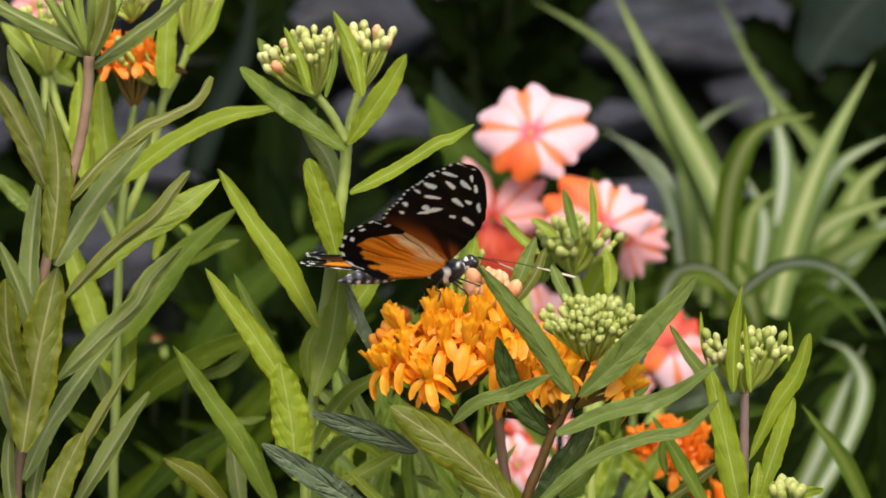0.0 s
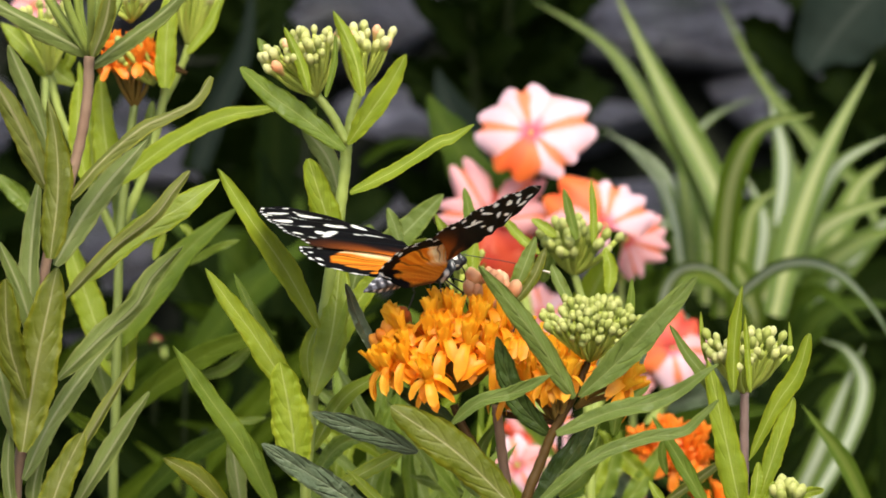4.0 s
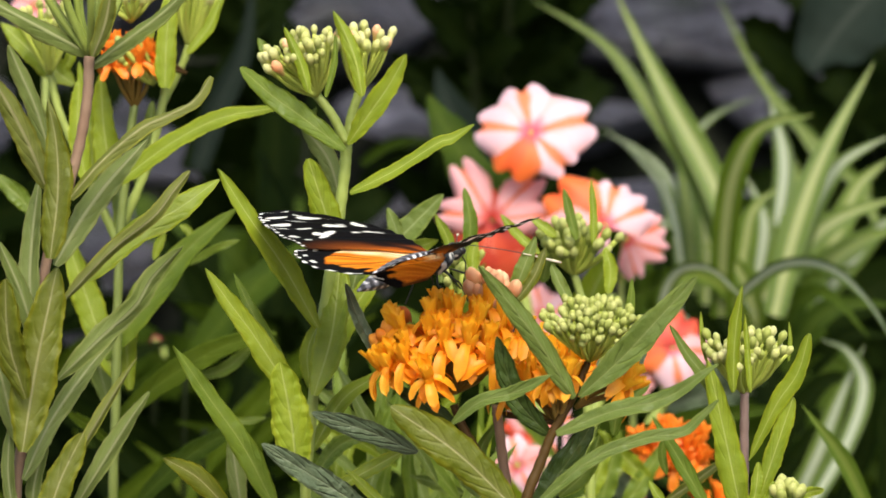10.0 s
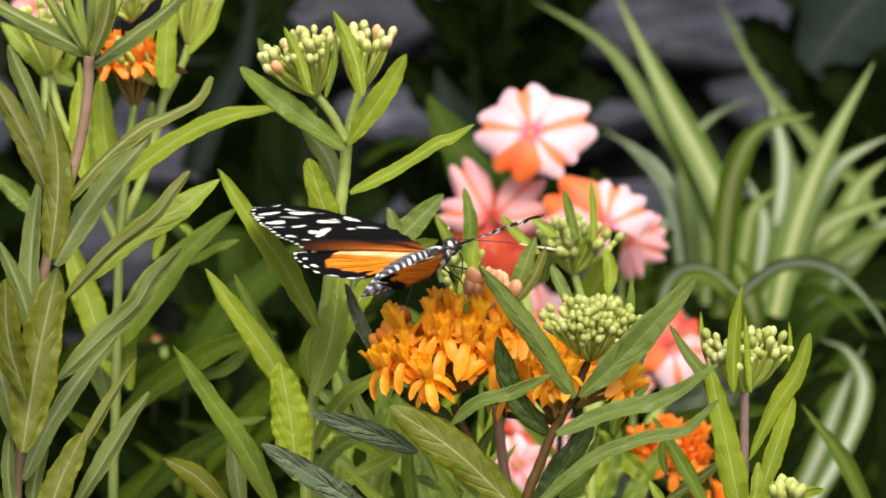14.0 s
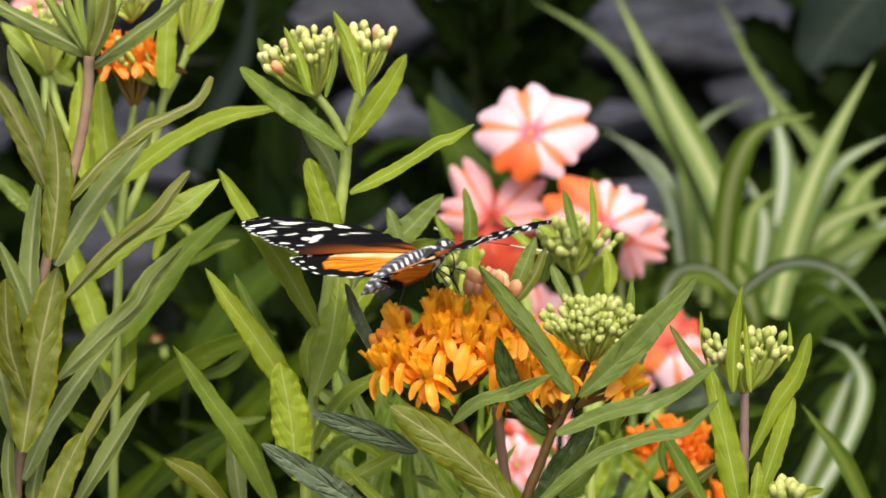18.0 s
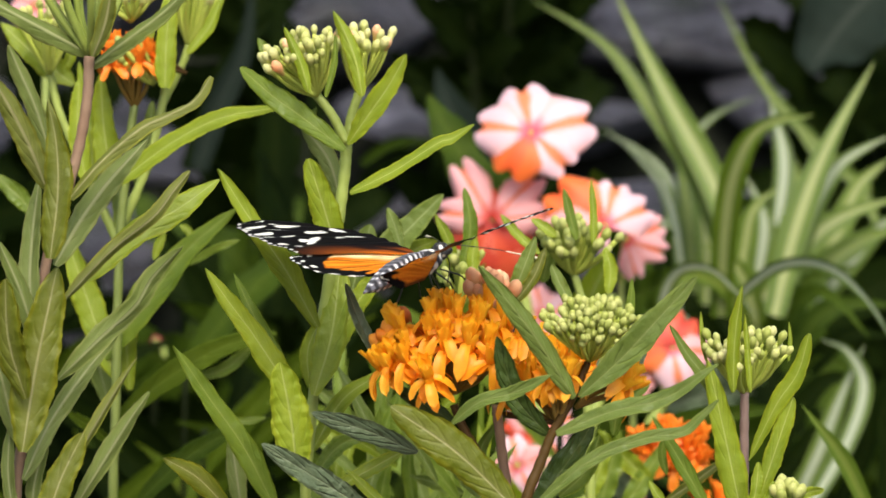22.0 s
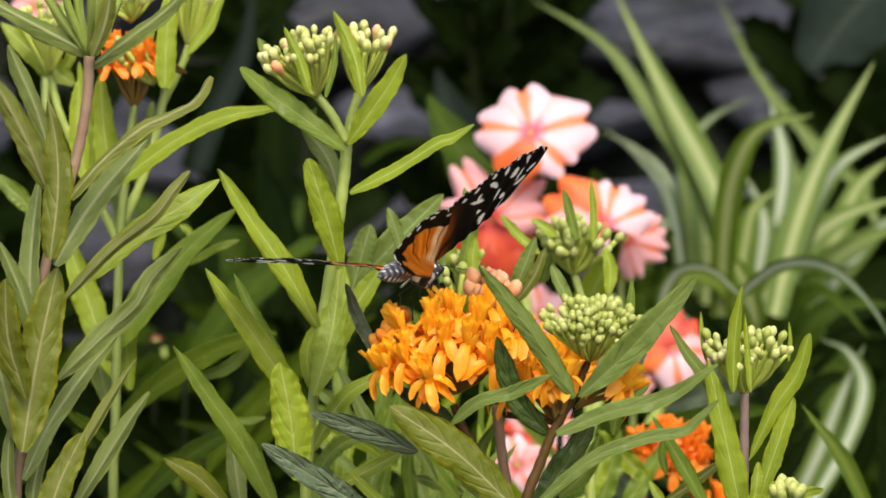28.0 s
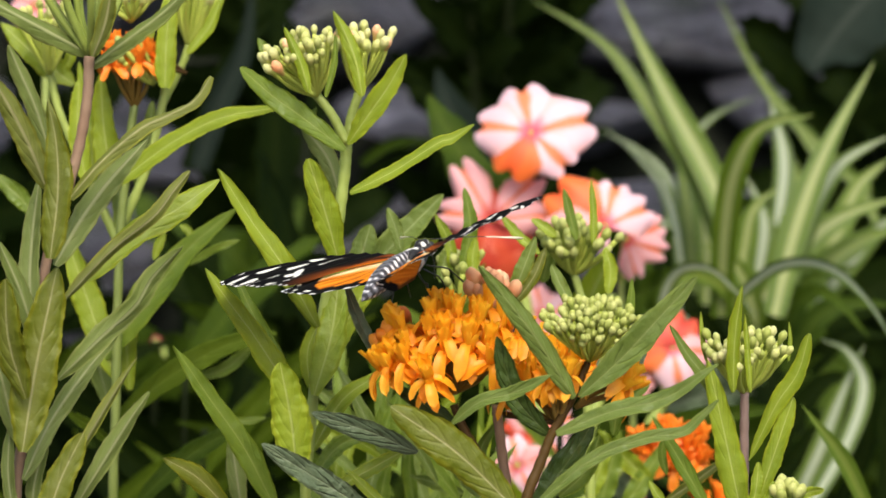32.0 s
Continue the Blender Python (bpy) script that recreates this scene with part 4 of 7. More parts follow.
leaf(lime_weed, [(-0.0921, 0.9420, 0.5360), (-0.0776, 0.9434, 0.5475), (-0.0616, 0.9445, 0.5564), (-0.0471, 0.9450, 0.5599)], 0.0073, "fern", fold=16, roll=-18, shape=(0.45, 0.6), wavy=0.04)
leaf(lime_weed, [(-0.0700, 0.9484, 0.5467), (-0.0619, 0.9487, 0.5492), (-0.0529, 0.9496, 0.5569)], 0.0038, "green", fold=14, roll=-14, shape=(0.5, 0.6))
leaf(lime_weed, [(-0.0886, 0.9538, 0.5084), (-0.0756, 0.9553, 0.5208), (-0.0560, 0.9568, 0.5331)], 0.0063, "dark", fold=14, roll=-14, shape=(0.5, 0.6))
leaf(lime_weed, [(-0.0537, 0.8404, 0.5290), (-0.0619, 0.8361, 0.5391), (-0.0702, 0.8323, 0.5449)], 0.0058, "olive", fold=22, roll=24, droop=35, shape=(0.6, 0.65))
leaf(lime_weed, [(-0.1059, 0.9373, 0.5385), (-0.0980, 0.9367, 0.5337), (-0.0908, 0.9359, 0.5274)], 0.0040, "fern", fold=14, roll=24, shape=(0.5, 0.65))
leaf(lime_weed, [(-0.0800, 0.9227, 0.5837), (-0.0787, 0.9232, 0.5876), (-0.0768, 0.9236, 0.5912)], 0.0026, "lime", fold=14, roll=14, shape=(0.6, 0.6))
leaf(lime_weed, [(-0.0686, 0.9234, 0.5891), (-0.0706, 0.9237, 0.5918), (-0.0728, 0.9239, 0.5933)], 0.0024, "lime", fold=14, roll=14, shape=(0.6, 0.6))
leaf(lime_weed, [(-0.0724, 0.9424, 0.5796), (-0.0644, 0.9429, 0.5844), (-0.0573, 0.9432, 0.5868)], 0.0024, "green", fold=14, roll=14, shape=(0.6, 0.6))

bud_weed = thing("milkweed", (-0.0341, 0.8458, 0), "lime green milkweed with two heads of cream buds", "milkweed", "milkweeds in the bed")
stem(bud_weed, [(-0.0392, 0.8515, -0.0100), (-0.0352, 0.8455, 0.5294), (-0.0334, 0.8487, 0.5552), (-0.0306, 0.8515, 0.5781), (-0.0269, 0.8543, 0.6011), (-0.0251, 0.8561, 0.6154), (-0.0246, 0.8570, 0.6229)], (0.0014, 0.0016), "green")
stem(bud_weed, [(-0.0246, 0.8549, 0.6222), (-0.0282, 0.8557, 0.6292), (-0.0323, 0.8564, 0.6345)], (0.0013, 0.0012), "green")
stem(bud_weed, [(-0.0247, 0.8569, 0.6220), (-0.0234, 0.8577, 0.6290), (-0.0215, 0.8584, 0.6346)], (0.0013, 0.0012), "green")
umbel(bud_weed, (-0.0322, 0.8554, 0.6343), (-0.2, -0.25, 1), 0.0147, 52, "bud", [BUDS["cream"], BUDS["cream"], BUDS["green"]], 0.6, thick=0.0006, seed=7, flat=0.92, size=0.95)
umbel(bud_weed, (-0.0327, 0.8534, 0.6344), (-0.85, -0.3, 0.8), 0.0144, 10, "bud", [BUDS["pink"], BUDS["cream"]], 0.42, thick=0.0005, seed=17, size=1.1)
umbel(bud_weed, (-0.0218, 0.8624, 0.6340), (0.12, -0.2, 1), 0.0154, 34, "bud", [BUDS["cream"], BUDS["cream"], BUDS["cream"], BUDS["pink"]], 0.45, thick=0.0006, seed=8, flat=0.92, size=0.98)
leaf(bud_weed, [(-0.0249, 0.8497, 0.6209), (-0.0349, 0.8488, 0.6288), (-0.0434, 0.8480, 0.6351), (-0.0511, 0.8472, 0.6420)], 0.0062, "green", fold=18, roll=22, droop=20, shape=(0.5, 0.5), wavy=0.05)
leaf(bud_weed, [(-0.0241, 0.8499, 0.6223), (-0.0184, 0.8480, 0.6305), (-0.0134, 0.8463, 0.6378), (-0.0092, 0.8447, 0.6455)], 0.0060, "lime", fold=26, roll=-16, droop=25, shape=(0.6, 0.6), wavy=0.06)
leaf(bud_weed, [(-0.0203, 0.8444, 0.6351), (-0.0219, 0.8454, 0.6436), (-0.0244, 0.8463, 0.6503), (-0.0276, 0.8470, 0.6563)], 0.0043, "lime", fold=-22, roll=12, shape=(0.4, 0.6))
leaf(bud_weed, [(-0.0336, 0.8425, 0.6360), (-0.0357, 0.8434, 0.6434), (-0.0398, 0.8445, 0.6524)], 0.0031, "lime", fold=-22, roll=8, shape=(0.4, 0.6))
leaf(bud_weed, [(-0.0295, 0.8444, 0.6348), (-0.0273, 0.8454, 0.6433), (-0.0270, 0.8463, 0.6506)], 0.0018, "green", fold=-22, roll=8, shape=(0.4, 0.6))
leaf(bud_weed, [(-0.0437, 0.8671, 0.6395), (-0.0455, 0.8677, 0.6443), (-0.0477, 0.8682, 0.6482)], 0.0032, "green", fold=16, roll=8, shape=(0.5, 0.6))
leaf(bud_weed, [(-0.0388, 0.8599, 0.6303), (-0.0346, 0.8596, 0.6281), (-0.0324, 0.8600, 0.6310)], 0.0024, "green", fold=16, roll=8, shape=(0.5, 0.6))
leaf(bud_weed, [(-0.0234, 0.8454, 0.6104), (-0.0120, 0.8436, 0.6163), (-0.0006, 0.8418, 0.6237), (0.0023, 0.8414, 0.6245), (0.0078, 0.8405, 0.6282)], 0.0038, "lime", fold=24, roll=-30, droop=20, shape=(0.38, 0.5), wavy=0.05)
leaf(bud_weed, [(-0.0259, 0.8391, 0.5920), (-0.0289, 0.8371, 0.6045), (-0.0336, 0.8345, 0.6202)], 0.0071, "lime", fold=18, roll=10, droop=25, shape=(0.55, 0.5), wavy=0.07)
leaf(bud_weed, [(-0.0267, 0.8671, 0.6070), (-0.0299, 0.8684, 0.6171), (-0.0366, 0.8694, 0.6256)], 0.0057, "gray", under=True, fold=-16, roll=10, shape=(0.5, 0.6))
leaf(bud_weed, [(-0.0315, 0.8373, 0.5773), (-0.0402, 0.8362, 0.5932), (-0.0485, 0.8351, 0.6054), (-0.0560, 0.8342, 0.6177)], 0.0062, "lime", fold=26, roll=22, droop=30, shape=(0.45, 0.7), wavy=0.09)
leaf(bud_weed, [(-0.0362, 0.8310, 0.5589), (-0.0471, 0.8302, 0.5762), (-0.0533, 0.8297, 0.5848), (-0.0591, 0.8292, 0.5934)], 0.0064, "lime", fold=24, roll=18, droop=30, shape=(0.45, 0.75), wavy=0.06)
leaf(bud_weed, [(-0.0397, 0.8517, 0.5635), (-0.0476, 0.8533, 0.5764), (-0.0536, 0.8548, 0.5888)], 0.0039, "green", fold=18, roll=14, shape=(0.5, 0.75))
leaf(bud_weed, [(-0.0356, 0.8090, 0.5438), (-0.0369, 0.8088, 0.5578), (-0.0396, 0.8085, 0.5729)], 0.0095, "lime", fold=12, roll=6, droop=24, shape=(0.5, 0.5), wavy=0.05)
leaf(bud_weed, [(-0.0326, 0.8411, 0.5594), (-0.0282, 0.8476, 0.5743), (-0.0261, 0.8553, 0.5929)], 0.0080, "lime", fold=18, roll=-10, droop=20, shape=(0.5, 0.6))
leaf(bud_weed, [(-0.0340, 0.8541, 0.5587), (-0.0347, 0.8554, 0.5688), (-0.0311, 0.8564, 0.5774)], 0.0041, "lime", fold=18, roll=-10, shape=(0.5, 0.6))
leaf(bud_weed, [(-0.0310, 0.8618, 0.5634), (-0.0233, 0.8636, 0.5779), (-0.0152, 0.8651, 0.5901)], 0.0064, "lime", fold=18, roll=-12, shape=(0.5, 0.6))
leaf(bud_weed, [(-0.0241, 0.8770, 0.5805), (-0.0214, 0.8781, 0.5901), (-0.0190, 0.8792, 0.5985)], 0.0070, "gray", fold=14, roll=-10, shape=(0.5, 0.5))
leaf(bud_weed, [(-0.0234, 0.8842, 0.5818), (-0.0126, 0.8856, 0.5929), (0.0001, 0.8871, 0.6057)], 0.0081, "gray", fold=16, roll=-16, shape=(0.55, 0.7), wavy=0.05)
leaf(bud_weed, [(-0.0109, 0.8734, 0.5922), (-0.0124, 0.8741, 0.5980), (-0.0145, 0.8748, 0.6035)], 0.0037, "gray", fold=14, roll=10, shape=(0.5, 0.6))
leaf(bud_weed, [(-0.0180, 0.8927, 0.5852), (-0.0074, 0.8933, 0.5905), (-0.0014, 0.8936, 0.5927)], 0.0051, "lime", fold=14, roll=10, shape=(0.5, 0.6))
leaf(bud_weed, [(-0.0419, 0.8336, 0.5311), (-0.0502, 0.8327, 0.5479), (-0.0586, 0.8318, 0.5602), (-0.0673, 0.8308, 0.5737)], 0.0062, "green", fold=26, roll=20, droop=30, shape=(0.5, 0.75), wavy=0.09, twist=40)
leaf(bud_weed, [(-0.0520, 0.8552, 0.5260), (-0.0532, 0.8562, 0.5347), (-0.0549, 0.8577, 0.5463)], 0.0049, "gray", under=True, fold=-14, roll=10, shape=(0.5, 0.6))
leaf(bud_weed, [(-0.0337, 0.8522, 0.5428), (-0.0253, 0.8539, 0.5565), (-0.0131, 0.8548, 0.5642)], 0.0046, "lime", fold=20, roll=-24, droop=24, shape=(0.5, 0.6))
leaf(bud_weed, [(-0.0333, 0.8712, 0.5333), (-0.0273, 0.8721, 0.5407), (-0.0199, 0.8724, 0.5436)], 0.0050, "green", fold=20, roll=-24, shape=(0.5, 0.6))
leaf(bud_weed, [(-0.0284, 0.8362, 0.5356), (-0.0206, 0.8367, 0.5399), (-0.0091, 0.8375, 0.5463)], 0.0041, "lime", fold=20, roll=-24, shape=(0.5, 0.6))
leaf(bud_weed, [(-0.0133, 0.8258, 0.5327), (-0.0189, 0.8264, 0.5378), (-0.0240, 0.8270, 0.5429)], 0.0031, "lime", fold=20, roll=24, shape=(0.5, 0.7))
leaf(bud_weed, [(-0.0475, 0.8878, 0.5455), (-0.0535, 0.8877, 0.5447), (-0.0580, 0.8879, 0.5462)], 0.0023, "green", fold=14, roll=10, shape=(0.5, 0.6))

under_weed = thing("undergrowth", (-0.0194, 0.9147, 0), "fine-leaved green undergrowth between the milkweeds", "undergrowth")
stem(under_weed, [(-0.0234, 0.9192, -0.0100), (-0.0194, 0.9132, 0.5062), (-0.0201, 0.9147, 0.5186), (-0.0209, 0.9174, 0.5403)], (0.0009, 0.0006), "green")
frond(under_weed, (-0.0062, 0.9735, 0.4995), (-0.0015, 0.9781, 0.5098), (0.0037, 0.9831, 0.5236), 0.0025, -15, "lime", rows=12)
frond(under_weed, (0.0056, 0.8951, 0.5235), (-0.0023, 0.8940, 0.5273), (-0.0090, 0.8926, 0.5288), 0.0039, -11, "gray", rows=12)
frond(under_weed, (-0.0059, 0.8918, 0.5297), (0.0039, 0.8925, 0.5341), (0.0093, 0.8930, 0.5370), 0.0045, -12, "green", rows=12)
frond(under_weed, (0.0104, 0.9114, 0.5244), (0.0100, 0.9092, 0.5378), (0.0106, 0.9074, 0.5544), 0.0024, 24, "green", rows=12)
frond(under_weed, (-0.0074, 0.9012, 0.5176), (-0.0098, 0.8999, 0.5278), (-0.0084, 0.8985, 0.5377), 0.0042, -27, "green", rows=12)
frond(under_weed, (-0.0182, 0.9150, 0.5191), (-0.0183, 0.9172, 0.5301), (-0.0227, 0.9194, 0.5408), 0.0031, -10, "green", rows=12)
frond(under_weed, (-0.0230, 0.8941, 0.5142), (-0.0307, 0.8982, 0.5235), (-0.0396, 0.9026, 0.5349), 0.0033, -17, "green", rows=12)
frond(under_weed, (0.0108, 0.9089, 0.5246), (0.0111, 0.9089, 0.5348), (0.0141, 0.9091, 0.5465), 0.0026, 14, "lime", rows=12)
frond(under_weed, (0.0025, 0.9500, 0.5070), (0.0022, 0.9494, 0.5168), (0.0006, 0.9492, 0.5299), 0.0027, 25, "lime", rows=12)
frond(under_weed, (-0.0145, 0.9737, 0.5071), (-0.0182, 0.9766, 0.5124), (-0.0217, 0.9799, 0.5203), 0.0025, -21, "green", rows=12)
frond(under_weed, (0.0019, 0.9012, 0.5283), (0.0012, 0.9062, 0.5392), (-0.0057, 0.9116, 0.5527), 0.0033, 18, "gray", rows=12)
frond(under_weed, (-0.0212, 0.9101, 0.5201), (-0.0174, 0.9128, 0.5273), (-0.0193, 0.9156, 0.5355), 0.0046, -10, "gray", rows=12)
frond(under_weed, (-0.0233, 0.9560, 0.5022), (-0.0175, 0.9579, 0.5139), (-0.0138, 0.9601, 0.5277), 0.0044, 25, "green", rows=12)
frond(under_weed, (-0.0241, 0.9769, 0.4931), (-0.0314, 0.9786, 0.5041), (-0.0343, 0.9807, 0.5178), 0.0033, 15, "gray", rows=12)
frond(under_weed, (-0.0218, 0.8982, 0.5249), (-0.0262, 0.9012, 0.5314), (-0.0360, 0.9040, 0.5372), 0.0033, 28, "green", rows=12)
frond(under_weed, (0.0095, 0.8849, 0.5226), (0.0122, 0.8876, 0.5331), (0.0095, 0.8904, 0.5435), 0.0041, 11, "lime", rows=12)
frond(under_weed, (0.0017, 0.9565, 0.5068), (-0.0005, 0.9589, 0.5203), (-0.0055, 0.9607, 0.5302), 0.0040, -12, "green", rows=12)
frond(under_weed, (-0.0029, 0.9207, 0.5129), (-0.0092, 0.9237, 0.5203), (-0.0100, 0.9263, 0.5251), 0.0028, 12, "green", rows=12)
frond(under_weed, (-0.0325, 0.8935, 0.5220), (-0.0417, 0.8971, 0.5315), (-0.0447, 0.9007, 0.5404), 0.0046, -22, "green", rows=12)
frond(under_weed, (-0.0092, 0.8997, 0.5099), (-0.0036, 0.9037, 0.5172), (0.0018, 0.9081, 0.5280), 0.0029, -16, "green", rows=12)
frond(under_weed, (0.0032, 0.9315, 0.5104), (0.0037, 0.9351, 0.5212), (-0.0018, 0.9389, 0.5328), 0.0047, -16, "green", rows=12)
frond(under_weed, (-0.0195, 0.9027, 0.5103), (-0.0166, 0.9040, 0.5213), (-0.0146, 0.9052, 0.5318), 0.0048, 27, "green", rows=12)
frond(under_weed, (-0.0184, 0.9798, 0.4930), (-0.0132, 0.9808, 0.5015), (-0.0069, 0.9816, 0.5086), 0.0037, 11, "green", rows=12)
frond(under_weed, (-0.0331, 0.8939, 0.5177), (-0.0406, 0.8958, 0.5311), (-0.0437, 0.8977, 0.5438), 0.0023, 13, "gray", rows=12)
frond(under_weed, (-0.0125, 0.9003, 0.5300), (-0.0203, 0.8975, 0.5367), (-0.0340, 0.8946, 0.5434), 0.0034, -14, "lime", rows=12)
frond(under_weed, (-0.0101, 0.9283, 0.5180), (-0.0104, 0.9268, 0.5270), (-0.0088, 0.9254, 0.5377), 0.0035, 19, "green", rows=12)
frond(under_weed, (-0.0030, 0.9617, 0.5168), (-0.0033, 0.9652, 0.5253), (-0.0060, 0.9690, 0.5375), 0.0040, 18, "gray", rows=12)
frond(under_weed, (-0.0030, 0.9196, 0.5111), (-0.0089, 0.9222, 0.5261), (-0.0122, 0.9243, 0.5374), 0.0045, 26, "gray", rows=12)
frond(under_weed, (-0.0273, 0.8835, 0.5237), (-0.0308, 0.8834, 0.5330), (-0.0379, 0.8828, 0.5392), 0.0038, -24, "green", rows=12)
frond(under_weed, (-0.0042, 0.9822, 0.5148), (-0.0055, 0.9818, 0.5303), (-0.0094, 0.9809, 0.5420), 0.0053, -22, "lime", rows=12)
frond(under_weed, (-0.0287, 0.9148, 0.5216), (-0.0248, 0.9175, 0.5344), (-0.0224, 0.9198, 0.5438), 0.0026, -14, "lime", rows=12)
frond(under_weed, (-0.0084, 0.9400, 0.5207), (-0.0127, 0.9411, 0.5302), (-0.0116, 0.9424, 0.5411), 0.0025, 26, "gray", rows=12)
frond(under_weed, (-0.0304, 0.9771, 0.5094), (-0.0390, 0.9767, 0.5186), (-0.0439, 0.9760, 0.5243), 0.0039, 18, "green", rows=12)
frond(under_weed, (-0.0299, 0.9530, 0.5155), (-0.0320, 0.9546, 0.5245), (-0.0369, 0.9563, 0.5347), 0.0027, -10, "lime", rows=12)
frond(under_weed, (-0.0288, 0.9033, 0.5173), (-0.0309, 0.9066, 0.5265), (-0.0272, 0.9102, 0.5375), 0.0043, 22, "lime", rows=12)
frond(under_weed, (-0.0253, 0.9449, 0.5198), (-0.0141, 0.9486, 0.5253), (0.0019, 0.9525, 0.5317), 0.0044, 15, "green", rows=12)
frond(under_weed, (-0.0064, 0.9422, 0.5150), (-0.0099, 0.9445, 0.5270), (-0.0126, 0.9471, 0.5417), 0.0046, -23, "lime", rows=12)
frond(under_weed, (-0.0160, 0.8903, 0.5306), (-0.0122, 0.8890, 0.5380), (-0.0132, 0.8878, 0.5452), 0.0022, 14, "green", rows=12)
frond(under_weed, (0.0091, 0.9413, 0.5020), (0.0091, 0.9404, 0.5094), (0.0043, 0.9397, 0.5195), 0.0024, 10, "gray", rows=12)
frond(under_weed, (0.0032, 0.8686, 0.5210), (0.0084, 0.8728, 0.5294), (0.0155, 0.8771, 0.5396), 0.0044, -21, "green", rows=12)
frond(under_weed, (-0.0133, 0.9437, 0.5010), (-0.0100, 0.9452, 0.5099), (-0.0024, 0.9465, 0.5165), 0.0043, -20, "lime", rows=12)
frond(under_weed, (0.0075, 0.8866, 0.5182), (0.0111, 0.8852, 0.5270), (0.0199, 0.8843, 0.5393), 0.0030, -12, "gray", rows=12)
frond(under_weed, (-0.0253, 0.9211, 0.5260), (-0.0300, 0.9224, 0.5342), (-0.0370, 0.9233, 0.5400), 0.0037, 27, "lime", rows=12)
frond(under_weed, (-0.0014, 0.8769, 0.5302), (-0.0070, 0.8774, 0.5405), (-0.0148, 0.8780, 0.5519), 0.0032, -9, "gray", rows=12)
frond(under_weed, (0.0039, 0.8884, 0.5234), (-0.0044, 0.8864, 0.5358), (-0.0143, 0.8841, 0.5457), 0.0041, 24, "green", rows=12)
frond(under_weed, (-0.0296, 0.8730, 0.5151), (-0.0348, 0.8736, 0.5204), (-0.0416, 0.8741, 0.5253), 0.0039, 18, "green", rows=12)
frond(under_weed, (-0.0302, 0.9864, 0.5281), (-0.0322, 0.9911, 0.5427), (-0.0294, 0.9957, 0.5571), 0.0038, 11, "green", rows=12)
frond(under_weed, (-0.0199, 0.9618, 0.5255), (-0.0286, 0.9645, 0.5348), (-0.0395, 0.9670, 0.5424), 0.0051, -22, "gray", rows=12)
frond(under_weed, (-0.0130, 0.9115, 0.5288), (-0.0140, 0.9137, 0.5422), (-0.0089, 0.9158, 0.5541), 0.0041, 11, "green", rows=12)
frond(under_weed, (-0.0148, 0.8724, 0.5375), (-0.0180, 0.8723, 0.5433), (-0.0166, 0.8726, 0.5512), 0.0031, 11, "green", rows=12)
frond(under_weed, (-0.0256, 0.9328, 0.5278), (-0.0290, 0.9341, 0.5424), (-0.0267, 0.9351, 0.5542), 0.0025, 27, "green", rows=12)
frond(under_weed, (-0.0171, 0.9106, 0.5382), (-0.0182, 0.9131, 0.5477), (-0.0132, 0.9158, 0.5579), 0.0030, -13, "green", rows=12)
frond(under_weed, (-0.0174, 0.9178, 0.5312), (-0.0120, 0.9170, 0.5413), (-0.0060, 0.9159, 0.5493), 0.0032, -23, "gray", rows=12)
frond(under_weed, (-0.0101, 0.9377, 0.5290), (0.0019, 0.9365, 0.5408), (0.0099, 0.9352, 0.5518), 0.0025, -9, "lime", rows=12)
frond(under_weed, (-0.0177, 0.9000, 0.5366), (-0.0139, 0.9004, 0.5450), (-0.0109, 0.9006, 0.5524), 0.0028, -24, "green", rows=12)
frond(under_weed, (-0.0162, 0.9250, 0.5259), (-0.0212, 0.9239, 0.5343), (-0.0216, 0.9226, 0.5407), 0.0031, -16, "gray", rows=12)
frond(under_weed, (-0.0141, 0.9241, 0.5351), (-0.0040, 0.9243, 0.5452), (0.0057, 0.9242, 0.5522), 0.0034, -10, "green", rows=12)
frond(under_weed, (-0.0165, 0.8697, 0.5402), (-0.0216, 0.8714, 0.5514), (-0.0280, 0.8731, 0.5626), 0.0038, 17, "gray", rows=12)
frond(under_weed, (-0.0128, 0.8845, 0.5381), (-0.0057, 0.8844, 0.5457), (-0.0041, 0.8840, 0.5499), 0.0031, -9, "green", rows=12)
frond(under_weed, (-0.0145, 0.9783, 0.5204), (-0.0153, 0.9766, 0.5370), (-0.0224, 0.9743, 0.5496), 0.0036, -21, "green", rows=12)
frond(under_weed, (-0.0096, 0.9388, 0.5235), (-0.0146, 0.9389, 0.5342), (-0.0198, 0.9393, 0.5479), 0.0028, 16, "green", rows=12)
frond(under_weed, (-0.0320, 0.9447, 0.5298), (-0.0364, 0.9443, 0.5344), (-0.0462, 0.9441, 0.5399), 0.0046, 13, "gray", rows=12)
frond(under_weed, (-0.0308, 0.9800, 0.5249), (-0.0291, 0.9815, 0.5339), (-0.0262, 0.9826, 0.5404), 0.0026, 16, "lime", rows=12)
frond(under_weed, (-0.0211, 0.9029, 0.5354), (-0.0317, 0.9031, 0.5419), (-0.0435, 0.9037, 0.5519), 0.0028, -10, "green", rows=12)
frond(under_weed, (-0.0189, 0.9435, 0.5269), (-0.0156, 0.9426, 0.5408), (-0.0153, 0.9412, 0.5513), 0.0041, -14, "gray", rows=12)
frond(under_weed, (-0.0115, 0.8941, 0.5354), (-0.0050, 0.8916, 0.5493), (-0.0026, 0.8891, 0.5628), 0.0038, -10, "lime", rows=12)

